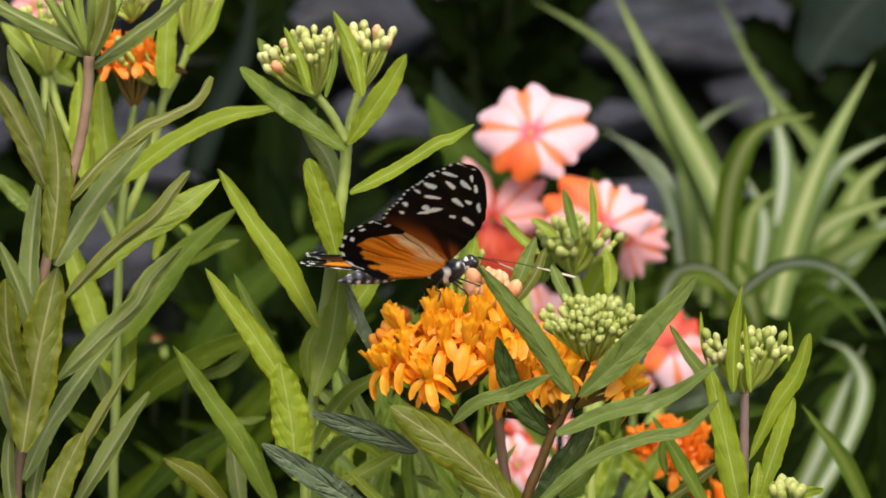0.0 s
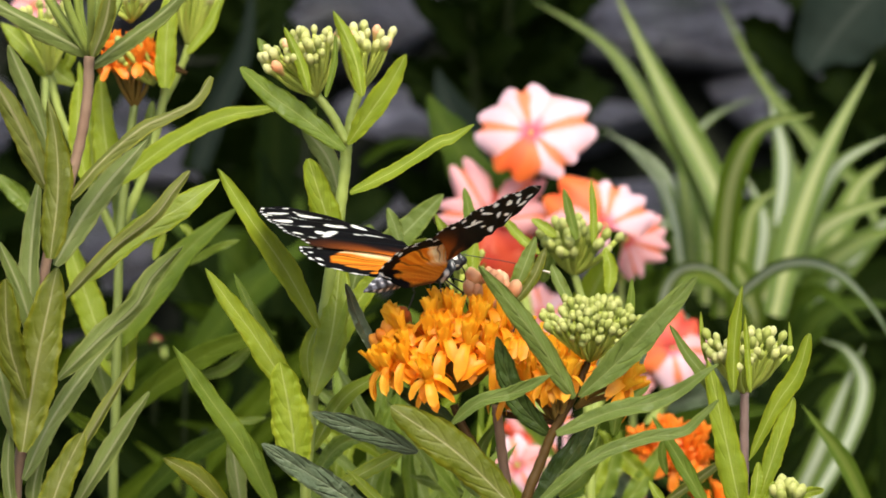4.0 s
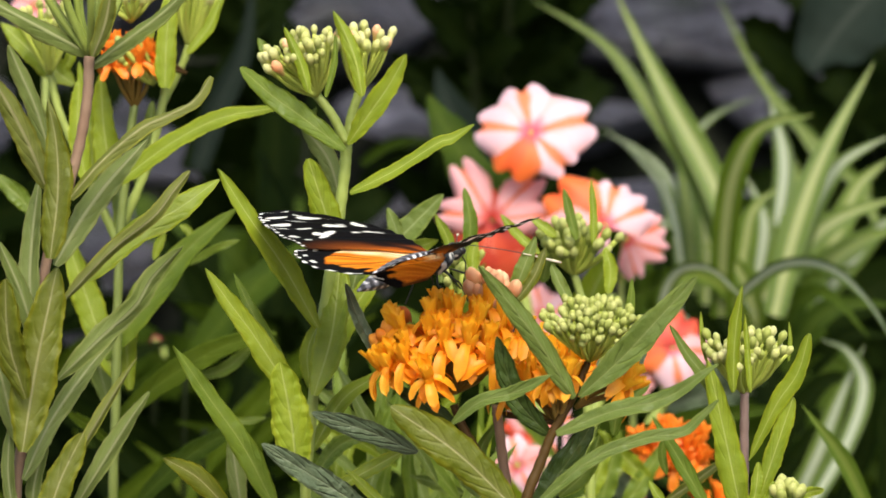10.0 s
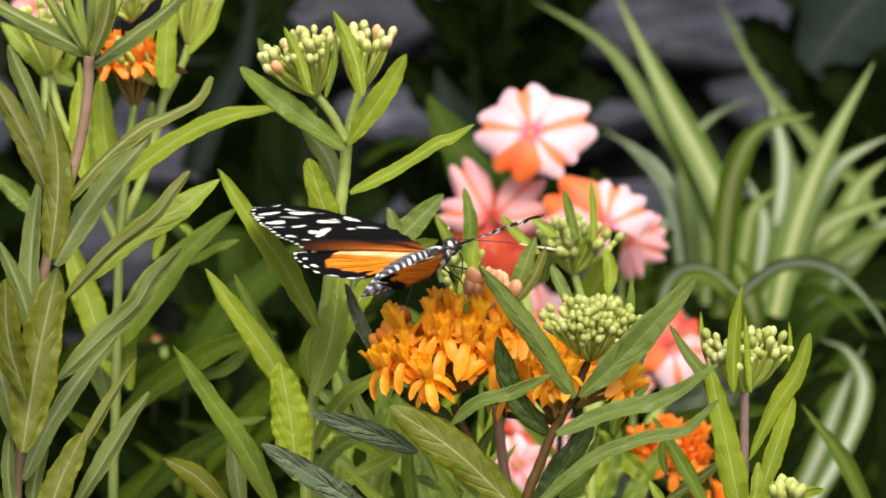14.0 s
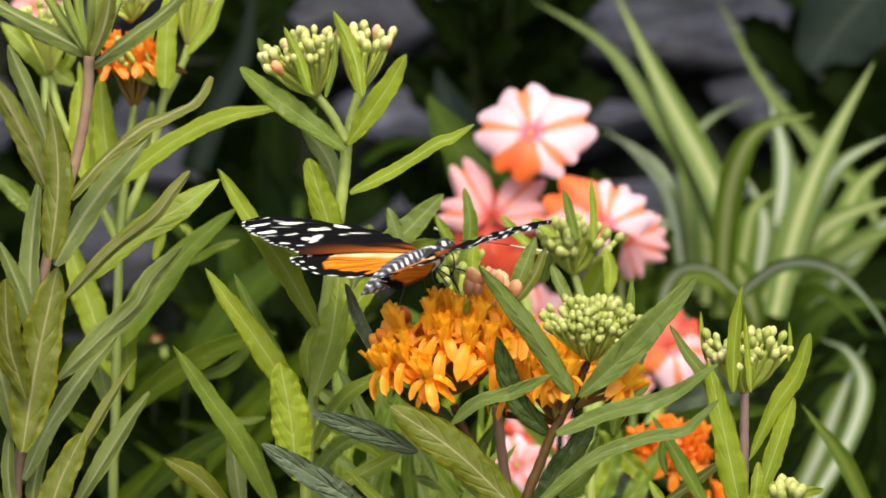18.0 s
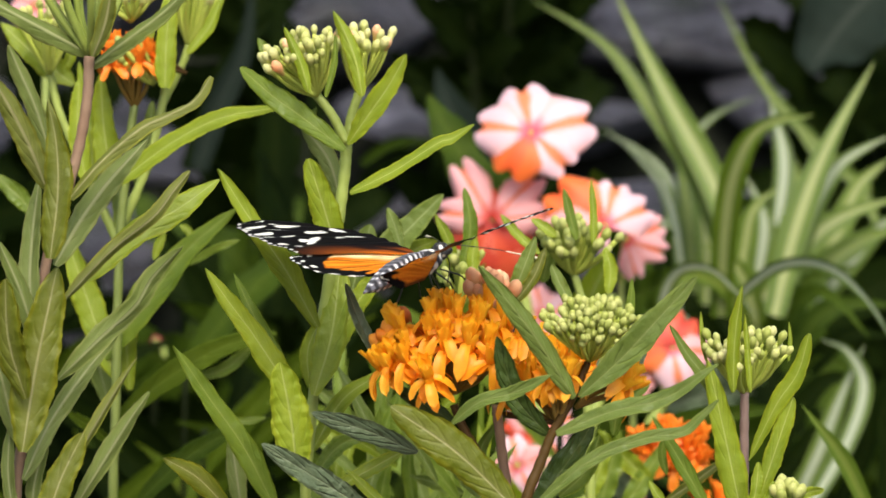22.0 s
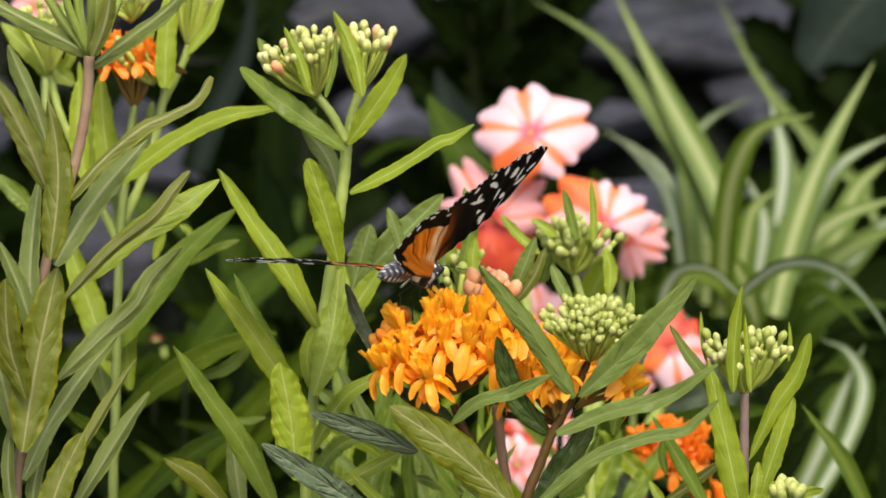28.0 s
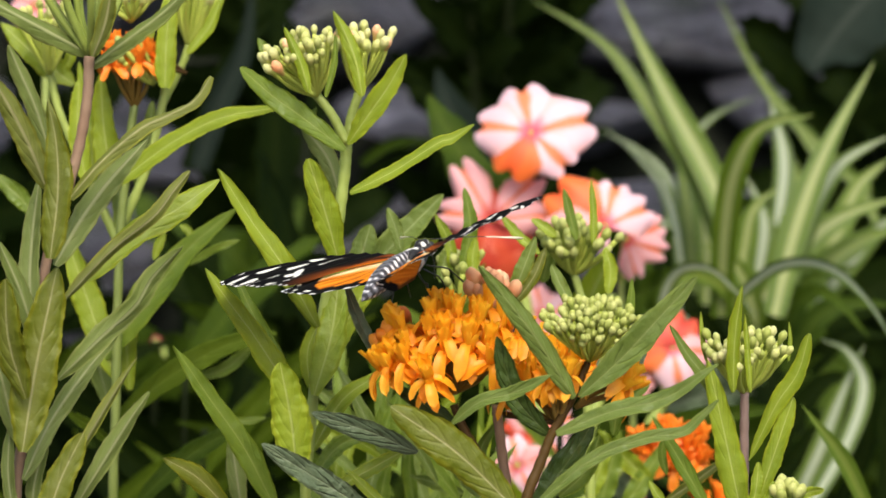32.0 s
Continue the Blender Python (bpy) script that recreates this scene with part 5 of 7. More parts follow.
orange_weed = thing("milkweed", (0.0131, 0.7986, 0), "milkweed with a full orange flower head on which the butterfly sits", "milkweed", "milkweeds in the bed")
stem(orange_weed, [(0.0091, 0.8043, -0.0100), (0.0131, 0.7983, 0.5389), (0.0097, 0.8009, 0.5498), (0.0066, 0.8022, 0.5548), (0.0038, 0.8036, 0.5601), (0.0026, 0.8043, 0.5633)], (0.0014, 0.0010), "brown")
stem(orange_weed, [(0.0120, 0.8151, -0.0100), (0.0160, 0.8091, 0.5361), (0.0144, 0.8108, 0.5505), (0.0130, 0.8122, 0.5620)], (0.0014, 0.0012), "mauve")
stem(orange_weed, [(0.0122, 0.8140, 0.5597), (0.0203, 0.8165, 0.5579), (0.0270, 0.8186, 0.5564)], (0.0008, 0.0007), "brown")
umbel(orange_weed, (0.0033, 0.8057, 0.5661), (-0.17, -0.3, 1), 0.0200, 40, "floret", FLORETS, 1.05, stalk='amber', thick=0.0006, seed=11, size=1.1, flat=0.98, rise=0.55, label='dense head of orange star florets with upright hoods')
umbel(orange_weed, (0.0280, 0.8225, 0.5551), (-0.28, -0.2, 1), 0.0185, 19, "floret", FLORETS, 0.8, stalk='amber', thick=0.0006, seed=12, size=1.12, flat=0.9, rise=0.5)
umbel(orange_weed, (0.0114, 0.8172, 0.5774), (0.04, -0.2, 1), 0.0133, 16, "bud", [BUDS["pink"]], 0.42, thick=0.0007, seed=13, size=1.55)
umbel(orange_weed, (0.0040, 0.8419, 0.5817), (0.0, -0.2, 1), 0.0088, 6, "bud", [BUDS["green"]], 0.6, thick=0.0007, seed=33, size=1.1)
umbel(orange_weed, (-0.0026, 0.8084, 0.5718), (-0.95, -0.2, 0.62), 0.0146, 3, "bud", [BUDS["orange"]], 0.25, thick=0.0007, seed=31, size=1.6)
umbel(orange_weed, (-0.0019, 0.8165, 0.5719), (-0.62, -0.1, 0.8), 0.0139, 3, "bud", [BUDS["rust"]], 0.3, thick=0.0007, seed=32, size=1.45)
leaf(orange_weed, [(-0.0061, 0.7832, 0.5555), (-0.0171, 0.7780, 0.5614), (-0.0305, 0.7715, 0.5669)], 0.0056, "blue", fold=24, roll=-6, droop=20, shape=(0.55, 0.6), wavy=0.05)
leaf(orange_weed, [(-0.0171, 0.7766, 0.5426), (-0.0295, 0.7717, 0.5515), (-0.0419, 0.7667, 0.5604)], 0.0062, "blue", fold=26, roll=6, droop=24, shape=(0.55, 0.62), wavy=0.07)
leaf(orange_weed, [(0.0175, 0.7766, 0.5426), (0.0034, 0.7743, 0.5569), (-0.0121, 0.7717, 0.5683)], 0.0093, "olive", fold=16, roll=14, droop=30, shape=(0.55, 0.5), wavy=0.05)
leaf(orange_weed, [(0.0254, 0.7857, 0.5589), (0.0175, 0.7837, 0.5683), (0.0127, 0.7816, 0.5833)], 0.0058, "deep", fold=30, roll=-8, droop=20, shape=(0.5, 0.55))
leaf(orange_weed, [(0.0021, 0.7791, 0.5630), (0.0087, 0.7766, 0.5686), (0.0166, 0.7738, 0.5713), (0.0254, 0.7706, 0.5760)], 0.0038, "sage", fold=24, roll=-26, shape=(0.5, 0.6))
leaf(orange_weed, [(-0.0149, 0.8125, 0.5726), (-0.0199, 0.8135, 0.5808), (-0.0239, 0.8148, 0.5915)], 0.0037, "blue", fold=20, roll=24, shape=(0.5, 0.6))
leaf(orange_weed, [(0.0028, 0.8087, 0.5581), (-0.0033, 0.8092, 0.5617), (-0.0118, 0.8098, 0.5666)], 0.0046, "deep", fold=20, roll=14, shape=(0.5, 0.6))
leaf(orange_weed, [(0.0094, 0.8311, 0.5352), (0.0009, 0.8325, 0.5465), (-0.0055, 0.8338, 0.5574)], 0.0048, "gray", fold=20, roll=14, shape=(0.5, 0.6))
leaf(orange_weed, [(0.0117, 0.8364, 0.5371), (0.0094, 0.8374, 0.5456), (0.0137, 0.8384, 0.5533)], 0.0036, "green", fold=20, roll=14, shape=(0.5, 0.6))

green_weed = thing("milkweed", (0.0188, 0.7789, 0), "milkweed with a brown stem and a head of tight green buds", "milkweed", "milkweeds in the bed")
stem(green_weed, [(0.0154, 0.7847, -0.0100), (0.0194, 0.7787, 0.5429), (0.0232, 0.7816, 0.5538), (0.0259, 0.7833, 0.5601), (0.0305, 0.7855, 0.5679), (0.0343, 0.7878, 0.5762)], (0.0015, 0.0009), "brown")
umbel(green_weed, (0.0346, 0.7888, 0.5763), (0.02, -0.3, 1), 0.0131, 150, "bud", [BUDS["green"]], 0.78, thick=0.00045, seed=15, size=0.78, flat=0.86, stalk='pale')
umbel(green_weed, (0.0269, 0.7850, 0.5620), (0.0, -0.1, 1), 0.0123, 6, "floret", FLORETS, 0.4, stalk='amber', thick=0.0006, seed=16, size=0.9)
umbel(green_weed, (0.0314, 0.7875, 0.5654), (0.9, -0.1, 0.42), 0.0123, 4, "floret", FLORETS, 0.3, stalk='amber', thick=0.0006, seed=36, size=1.05)
leaf(green_weed, [(0.0321, 0.7799, 0.5694), (0.0418, 0.7786, 0.5787), (0.0502, 0.7775, 0.5881), (0.0590, 0.7764, 0.5981)], 0.0069, "sage", fold=30, roll=-10, droop=22, shape=(0.55, 0.62), wavy=0.04)
leaf(green_weed, [(0.0307, 0.7779, 0.5694), (0.0218, 0.7741, 0.5839), (0.0152, 0.7715, 0.5929), (0.0082, 0.7688, 0.6018)], 0.0053, "sage", fold=-24, roll=14, droop=-20, shape=(0.45, 0.65))
leaf(green_weed, [(0.0265, 0.7739, 0.5615), (0.0389, 0.7713, 0.5671), (0.0518, 0.7685, 0.5710), (0.0635, 0.7660, 0.5793)], 0.0044, "sage", fold=26, roll=-28, droop=24, shape=(0.4, 0.6), wavy=0.07)
leaf(green_weed, [(0.0224, 0.7670, 0.5466), (0.0347, 0.7650, 0.5573), (0.0463, 0.7631, 0.5624), (0.0552, 0.7614, 0.5643), (0.0591, 0.7607, 0.5678), (0.0631, 0.7601, 0.5719)], 0.0035, "sage", fold=28, roll=-24, droop=24, shape=(0.35, 0.5), wavy=0.05)
leaf(green_weed, [(0.0218, 0.7924, 0.5401), (0.0292, 0.7937, 0.5502), (0.0360, 0.7949, 0.5603)], 0.0070, "deep", fold=24, roll=-16, shape=(0.5, 0.6))
leaf(green_weed, [(0.0411, 0.7913, 0.5800), (0.0441, 0.7922, 0.5873), (0.0449, 0.7932, 0.5957)], 0.0025, "green", fold=20, roll=14, shape=(0.5, 0.6))
leaf(green_weed, [(0.0310, 0.8023, 0.5879), (0.0283, 0.8029, 0.5926), (0.0261, 0.8035, 0.5974)], 0.0034, "gray", fold=20, roll=14, shape=(0.5, 0.5))
leaf(green_weed, [(0.0159, 0.8220, 0.5845), (0.0197, 0.8232, 0.5935), (0.0229, 0.8242, 0.6018)], 0.0044, "gray", fold=20, roll=-14, shape=(0.5, 0.6))
leaf(green_weed, [(0.0172, 0.8202, 0.5854), (0.0224, 0.8210, 0.5923), (0.0253, 0.8219, 0.5995)], 0.0033, "olive", fold=20, roll=-14, shape=(0.5, 0.6))
leaf(green_weed, [(0.0428, 0.8095, 0.5647), (0.0465, 0.8103, 0.5708), (0.0501, 0.8112, 0.5781)], 0.0032, "blue", fold=20, roll=-14, shape=(0.5, 0.6))
leaf(green_weed, [(0.0287, 0.8164, 0.5381), (0.0357, 0.8172, 0.5450), (0.0387, 0.8182, 0.5533)], 0.0047, "green", fold=20, roll=-14, shape=(0.5, 0.6))
leaf(green_weed, [(0.0420, 0.8182, 0.5533), (0.0440, 0.8191, 0.5603), (0.0510, 0.8198, 0.5658)], 0.0040, "green", fold=20, roll=-14, shape=(0.5, 0.6))

small_weed = thing("milkweed", (0.0386, 0.8999, 0), "slender milkweed with a loose head of small green buds", "milkweed", "milkweeds in the bed")
stem(small_weed, [(0.0361, 0.9056, -0.0100), (0.0401, 0.8996, 0.5185), (0.0393, 0.9033, 0.5490), (0.0386, 0.9060, 0.5703), (0.0355, 0.9074, 0.5825)], (0.0014, 0.0011), "green")
umbel(small_weed, (0.0355, 0.9073, 0.5816), (0, -0.3, 1), 0.0123, 40, "bud", [BUDS["green"]], 0.8, thick=0.0007, seed=18, size=1.1)
leaf(small_weed, [(0.0357, 0.8936, 0.5927), (0.0339, 0.8944, 0.5995), (0.0323, 0.8953, 0.6064)], 0.0030, "green", fold=18, roll=10, shape=(0.5, 0.6))
leaf(small_weed, [(0.0404, 0.8983, 0.5899), (0.0404, 0.8994, 0.5989), (0.0398, 0.9005, 0.6083)], 0.0023, "lime", fold=18, roll=10, shape=(0.5, 0.6))
leaf(small_weed, [(0.0441, 0.8918, 0.5785), (0.0447, 0.8927, 0.5852), (0.0432, 0.8933, 0.5908)], 0.0041, "lime", fold=18, roll=10, shape=(0.5, 0.6))
leaf(small_weed, [(0.0258, 0.8931, 0.5890), (0.0198, 0.8938, 0.5942), (0.0154, 0.8944, 0.5995)], 0.0030, "lime", fold=18, roll=20, shape=(0.5, 0.6))
leaf(small_weed, [(0.0305, 0.8986, 0.5929), (0.0267, 0.8990, 0.5959), (0.0237, 0.8992, 0.5977)], 0.0031, "lime", fold=18, roll=20, shape=(0.5, 0.6))
leaf(small_weed, [(0.0272, 0.9120, 0.5788), (0.0287, 0.9130, 0.5865), (0.0295, 0.9135, 0.5911)], 0.0047, "green", fold=18, roll=20, shape=(0.5, 0.6))
leaf(small_weed, [(0.0051, 0.8926, 0.5845), (0.0073, 0.8940, 0.5965), (0.0057, 0.8953, 0.6067)], 0.0041, "green", fold=18, roll=8, shape=(0.5, 0.6))
leaf(small_weed, [(0.0024, 0.8975, 0.5838), (0.0017, 0.8985, 0.5914), (-0.0021, 0.8994, 0.5989)], 0.0033, "lime", fold=18, roll=8, shape=(0.5, 0.6))
leaf(small_weed, [(0.0085, 0.8922, 0.5815), (0.0079, 0.8929, 0.5875), (0.0088, 0.8937, 0.5935)], 0.0036, "lime", fold=18, roll=8, shape=(0.5, 0.6))
leaf(small_weed, [(-0.0006, 0.8972, 0.5808), (0.0003, 0.8979, 0.5868), (0.0024, 0.8985, 0.5914)], 0.0038, "gray", fold=18, roll=8, shape=(0.5, 0.6))
umbel(small_weed, (0.0047, 0.9017, 0.5771), (0, -0.2, 1), 0.0101, 8, "bud", [BUDS["green"]], 0.6, thick=0.0007, seed=19, size=1.1)

mauve_weed = thing("milkweed", (0.0740, 0.8144, 0), "milkweed with a purple-grey stem and a wide head of pale buds", "milkweed", "milkweeds in the bed")
stem(mauve_weed, [(0.0700, 0.8201, -0.0100), (0.0740, 0.8141, 0.5357), (0.0741, 0.8161, 0.5523), (0.0742, 0.8175, 0.5642)], (0.0013, 0.0011), "purple")
umbel(mauve_weed, (0.0743, 0.8185, 0.5636), (0, -0.22, 1), 0.0145, 56, "bud", [BUDS["green"], BUDS["green"], BUDS["cream"]], 0.76, thick=0.0006, seed=20, size=0.92, flat=0.92)
leaf(mauve_weed, [(0.0703, 0.8047, 0.5662), (0.0704, 0.8038, 0.5794), (0.0720, 0.8029, 0.5925)], 0.0037, "lime", fold=-22, roll=14, shape=(0.45, 0.7))
leaf(mauve_weed, [(0.0744, 0.8037, 0.5663), (0.0737, 0.8050, 0.5765), (0.0730, 0.8060, 0.5852)], 0.0018, "lime", fold=-22, roll=14, shape=(0.45, 0.7))
leaf(mauve_weed, [(0.0651, 0.8224, 0.5710), (0.0641, 0.8231, 0.5766), (0.0637, 0.8239, 0.5832)], 0.0014, "lime", fold=18, roll=14, shape=(0.45, 0.7))
leaf(mauve_weed, [(0.0854, 0.8224, 0.5710), (0.0858, 0.8231, 0.5766), (0.0855, 0.8236, 0.5807)], 0.0012, "lime", fold=18, roll=14, shape=(0.45, 0.7))
leaf(mauve_weed, [(0.0711, 0.8085, 0.5565), (0.0639, 0.8063, 0.5691), (0.0589, 0.8050, 0.5758), (0.0547, 0.8037, 0.5828)], 0.0035, "gray", fold=22, roll=20, droop=20, shape=(0.45, 0.6), wavy=0.06)
leaf(mauve_weed, [(0.0725, 0.8041, 0.5364), (0.0682, 0.8034, 0.5560), (0.0638, 0.8027, 0.5747)], 0.0069, "lime", fold=16, roll=10, droop=24, shape=(0.4, 0.75))
leaf(mauve_weed, [(0.0748, 0.8096, 0.5486), (0.0813, 0.8082, 0.5628), (0.0862, 0.8073, 0.5706), (0.0888, 0.8064, 0.5803)], 0.0046, "lime", fold=24, roll=-22, droop=24, shape=(0.75, 0.5), wavy=0.04)
leaf(mauve_weed, [(0.0760, 0.8061, 0.5367), (0.0813, 0.8069, 0.5526), (0.0852, 0.8075, 0.5645)], 0.0049, "lime", fold=24, roll=-18, droop=24, shape=(0.7, 0.5), wavy=0.05)
leaf(mauve_weed, [(0.0740, 0.7963, 0.5386), (0.0754, 0.7970, 0.5447), (0.0759, 0.7977, 0.5504)], 0.0032, "lime", fold=18, roll=10, shape=(0.5, 0.5))
leaf(mauve_weed, [(0.0773, 0.7963, 0.5386), (0.0786, 0.7968, 0.5427), (0.0797, 0.7971, 0.5458)], 0.0025, "lime", fold=18, roll=10, shape=(0.5, 0.5))
leaf(mauve_weed, [(0.0833, 0.7985, 0.5403), (0.0874, 0.7988, 0.5427), (0.0919, 0.7989, 0.5435)], 0.0030, "lime", fold=18, roll=14, shape=(0.5, 0.5))
leaf(mauve_weed, [(0.0634, 0.7864, 0.5400), (0.0557, 0.7852, 0.5538), (0.0494, 0.7842, 0.5638)], 0.0038, "green", fold=24, roll=18, droop=20, shape=(0.45, 0.7))
leaf(mauve_weed, [(0.0539, 0.7864, 0.5400), (0.0513, 0.7868, 0.5440), (0.0489, 0.7873, 0.5477)], 0.0025, "lime", fold=18, roll=14, shape=(0.5, 0.6))
leaf(mauve_weed, [(0.0558, 0.8359, 0.5328), (0.0637, 0.8365, 0.5382), (0.0715, 0.8372, 0.5439)], 0.0029, "olive", fold=18, roll=-14, shape=(0.5, 0.6))
leaf(mauve_weed, [(0.0565, 0.8367, 0.5399), (0.0554, 0.8374, 0.5456), (0.0568, 0.8381, 0.5512)], 0.0024, "green", fold=18, roll=-14, shape=(0.5, 0.6))
umbel(mauve_weed, (0.0829, 0.7982, 0.5382), (0, -0.2, 1), 0.0052, 14, "bud", [BUDS["green"]], 0.7, thick=0.0006, seed=21, size=1.1)

deep_weed = thing("milkweed", (0.0665, 0.9835, 0), "milkweed with deep orange flowers low in the bed", "milkweed", "milkweeds in the bed")
stem(deep_weed, [(0.0642, 0.9889, -0.0100), (0.0682, 0.9829, 0.5000), (0.0685, 0.9841, 0.5090)], (0.0015, 0.0013), "brown")
stem(deep_weed, [(0.0575, 0.9885, -0.0100), (0.0615, 0.9825, 0.4966), (0.0564, 0.9844, 0.5116), (0.0522, 0.9854, 0.5200)], (0.0012, 0.0010), "mauve")
umbel(deep_weed, (0.0685, 0.9842, 0.5103), (0.0, -0.35, 1), 0.0128, 28, "floret", FLORETS_DEEP, 0.85, stalk='brown', thick=0.0006, seed=22, size=1.1, flat=0.95)
umbel(deep_weed, (0.0813, 0.9822, 0.4936), (0.0, -0.35, 1), 0.0084, 9, "floret", FLORETS_DEEP, 0.8, stalk='brown', thick=0.0006, seed=23, size=1.2, flat=0.95)
frond(deep_weed, (0.0520, 0.9635, 0.5056), (0.0586, 0.9645, 0.5134), (0.0652, 0.9659, 0.5252), 0.0058, -14, "green")
frond(deep_weed, (0.0454, 0.9635, 0.5056), (0.0487, 0.9647, 0.5151), (0.0520, 0.9663, 0.5285), 0.0067, -14, "green")
frond(deep_weed, (0.0602, 0.9645, 0.5138), (0.0528, 0.9652, 0.5192), (0.0454, 0.9663, 0.5285), 0.0058, -14, "lime")
frond(deep_weed, (0.0413, 0.9442, 0.5128), (0.0445, 0.9450, 0.5188), (0.0477, 0.9462, 0.5288), 0.0051, -14, "lime")

busy_lizzie = thing("busy_lizzie", (0.0355, 1.1802, 0), "busy lizzie with salmon, white and orange blooms", "flowering plant")
stem(busy_lizzie, [(0.0315, 1.1843, -0.0100), (0.0355, 1.1783, 0.4500), (0.0335, 1.1847, 0.5020), (0.0284, 1.1896, 0.5420)], (0.0034, 0.0022), "green")
stem(busy_lizzie, [(0.0355, 1.1783, 0.4500), (0.0561, 1.1946, 0.5003), (0.0601, 1.1990, 0.5366)], (0.0030, 0.0020), "green")
stem(busy_lizzie, [(0.0355, 1.1783, 0.4500), (0.0677, 1.1822, 0.4820), (0.0798, 1.1847, 0.5020)], (0.0028, 0.0020), "green")
bloom(busy_lizzie, (0.0314, 1.1960, 0.5944), (-0.1, -1, 0.45), 0.0210, [(103, 0.95, 1.0, 'white'), (18, 1.1, 0.9, 'white'), (-42, 0.9, 0.85, 'white'), (-118, 0.85, 1.0, 'orange'), (172, 0.95, 0.9, 'white')], (0.0297, 1.2015, 0.5568))
bloom(busy_lizzie, (0.0179, 1.2022, 0.5628), (-0.1, -1, 0.2), 0.0228, [(-95, 1.0, 1.0, 'red'), (-50, 0.85, 0.8, 'red'), (-140, 0.85, 0.7, 'red'), (80, 0.5, 0.7, 'red'), (122, 1.1, 0.5, 'salmon'), (45, 1.05, 0.5, 'salmon'), (5, 1.0, 0.48, 'salmon'), (172, 0.9, 0.55, 'salmon')], (0.0279, 1.2079, 0.5271))
bloom(busy_lizzie, (0.0572, 1.1821, 0.5627), (0.1, -1, 0.35), 0.0196, [(72, 0.9, 0.85, 'white'), (25, 0.95, 0.8, 'white'), (140, 1.2, 0.85, 'orange'), (-125, 0.5, 0.9, 'white'), (185, 1.1, 0.7, 'salmon')], (0.0576, 1.1881, 0.5300))
bloom(busy_lizzie, (0.0652, 1.2014, 0.5558), (0.1, -1, 0.1), 0.0167, [(20, 0.95, 0.7, 'salmon'), (-18, 1.0, 0.6, 'salmon'), (-72, 0.9, 0.6, 'salmon')], (0.0647, 1.2074, 0.5231))
bloom(busy_lizzie, (0.0814, 1.1867, 0.5184), (0.1, -1, 0.35), 0.0161, [(60, 0.9, 0.9, 'red'), (-5, 0.9, 0.8, 'salmon'), (-80, 0.9, 1.0, 'white'), (190, 0.9, 0.9, 'orange'), (125, 0.8, 0.9, 'red')], (0.0784, 1.1936, 0.4922))
bloom(busy_lizzie, (0.0345, 1.1832, 0.4900), (0.1, -1, 0.2), 0.0145, [(90, 0.9, 0.9, 'orange'), (20, 0.9, 0.9, 'white'), (-60, 0.9, 1, 'white'), (190, 0.9, 0.9, 'red'), (140, 0.9, 0.9, 'salmon')], (0.0358, 1.1896, 0.4600))
bloom(busy_lizzie, (0.0262, 1.1718, 0.4788), (0.1, -1, 0.1), 0.0124, [(100, 0.9, 0.9, 'white'), (20, 0.9, 0.9, 'salmon'), (-60, 0.9, 1, 'white'), (200, 0.9, 0.9, 'salmon')], (0.0335, 1.1790, 0.4560))
bloom(busy_lizzie, (0.0358, 1.1980, 0.5285), (0.2, -1, 0.2), 0.0134, [(100, 0.9, 0.8, 'salmon'), (20, 0.9, 0.9, 'white'), (-60, 0.9, 1, 'salmon'), (200, 0.9, 0.9, 'salmon')], (0.0340, 1.2044, 0.4987))
bloom(busy_lizzie, (0.0697, 1.1852, 0.5060), (0.1, -1, 0.1), 0.0069, [(100, 0.9, 0.8, 'salmon'), (10, 0.9, 0.9, 'salmon'), (-80, 0.9, 1, 'salmon'), (190, 0.9, 0.9, 'salmon')], (0.0683, 1.1931, 0.4882))
bloom(busy_lizzie, (-0.1152, 1.3355, 0.4983), (0.1, -1, 0.2), 0.0034, [(100, 0.9, 0.8, 'wine'), (20, 0.9, 0.9, 'wine'), (-60, 0.9, 1, 'wine'), (200, 0.9, 0.9, 'wine')], (-0.1130, 1.3500, 0.4900))
bloom(busy_lizzie, (-0.1455, 1.2016, 0.6396), (0.1, -1, 0.2), 0.0101, [(100, 0.9, 0.8, 'salmon'), (20, 0.9, 0.9, 'salmon'), (-60, 0.9, 1, 'salmon'), (200, 0.9, 0.9, 'salmon'), (-120, 0.9, 0.9, 'salmon')], (-0.1430, 1.2069, 0.6011))
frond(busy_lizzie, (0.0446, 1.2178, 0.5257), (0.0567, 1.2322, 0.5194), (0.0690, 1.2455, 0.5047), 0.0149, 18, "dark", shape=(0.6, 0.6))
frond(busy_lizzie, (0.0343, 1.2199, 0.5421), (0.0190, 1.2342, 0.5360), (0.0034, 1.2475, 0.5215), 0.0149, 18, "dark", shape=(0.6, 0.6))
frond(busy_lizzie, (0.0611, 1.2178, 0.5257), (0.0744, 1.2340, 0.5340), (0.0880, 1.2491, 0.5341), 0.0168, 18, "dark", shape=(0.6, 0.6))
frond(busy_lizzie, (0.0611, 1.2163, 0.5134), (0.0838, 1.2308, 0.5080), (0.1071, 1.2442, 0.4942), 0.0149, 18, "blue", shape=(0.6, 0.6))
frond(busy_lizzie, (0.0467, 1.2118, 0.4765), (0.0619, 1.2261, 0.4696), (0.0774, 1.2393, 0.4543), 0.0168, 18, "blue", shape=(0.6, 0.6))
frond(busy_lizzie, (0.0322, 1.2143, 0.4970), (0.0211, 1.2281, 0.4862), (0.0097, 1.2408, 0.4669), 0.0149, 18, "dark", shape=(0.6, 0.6))
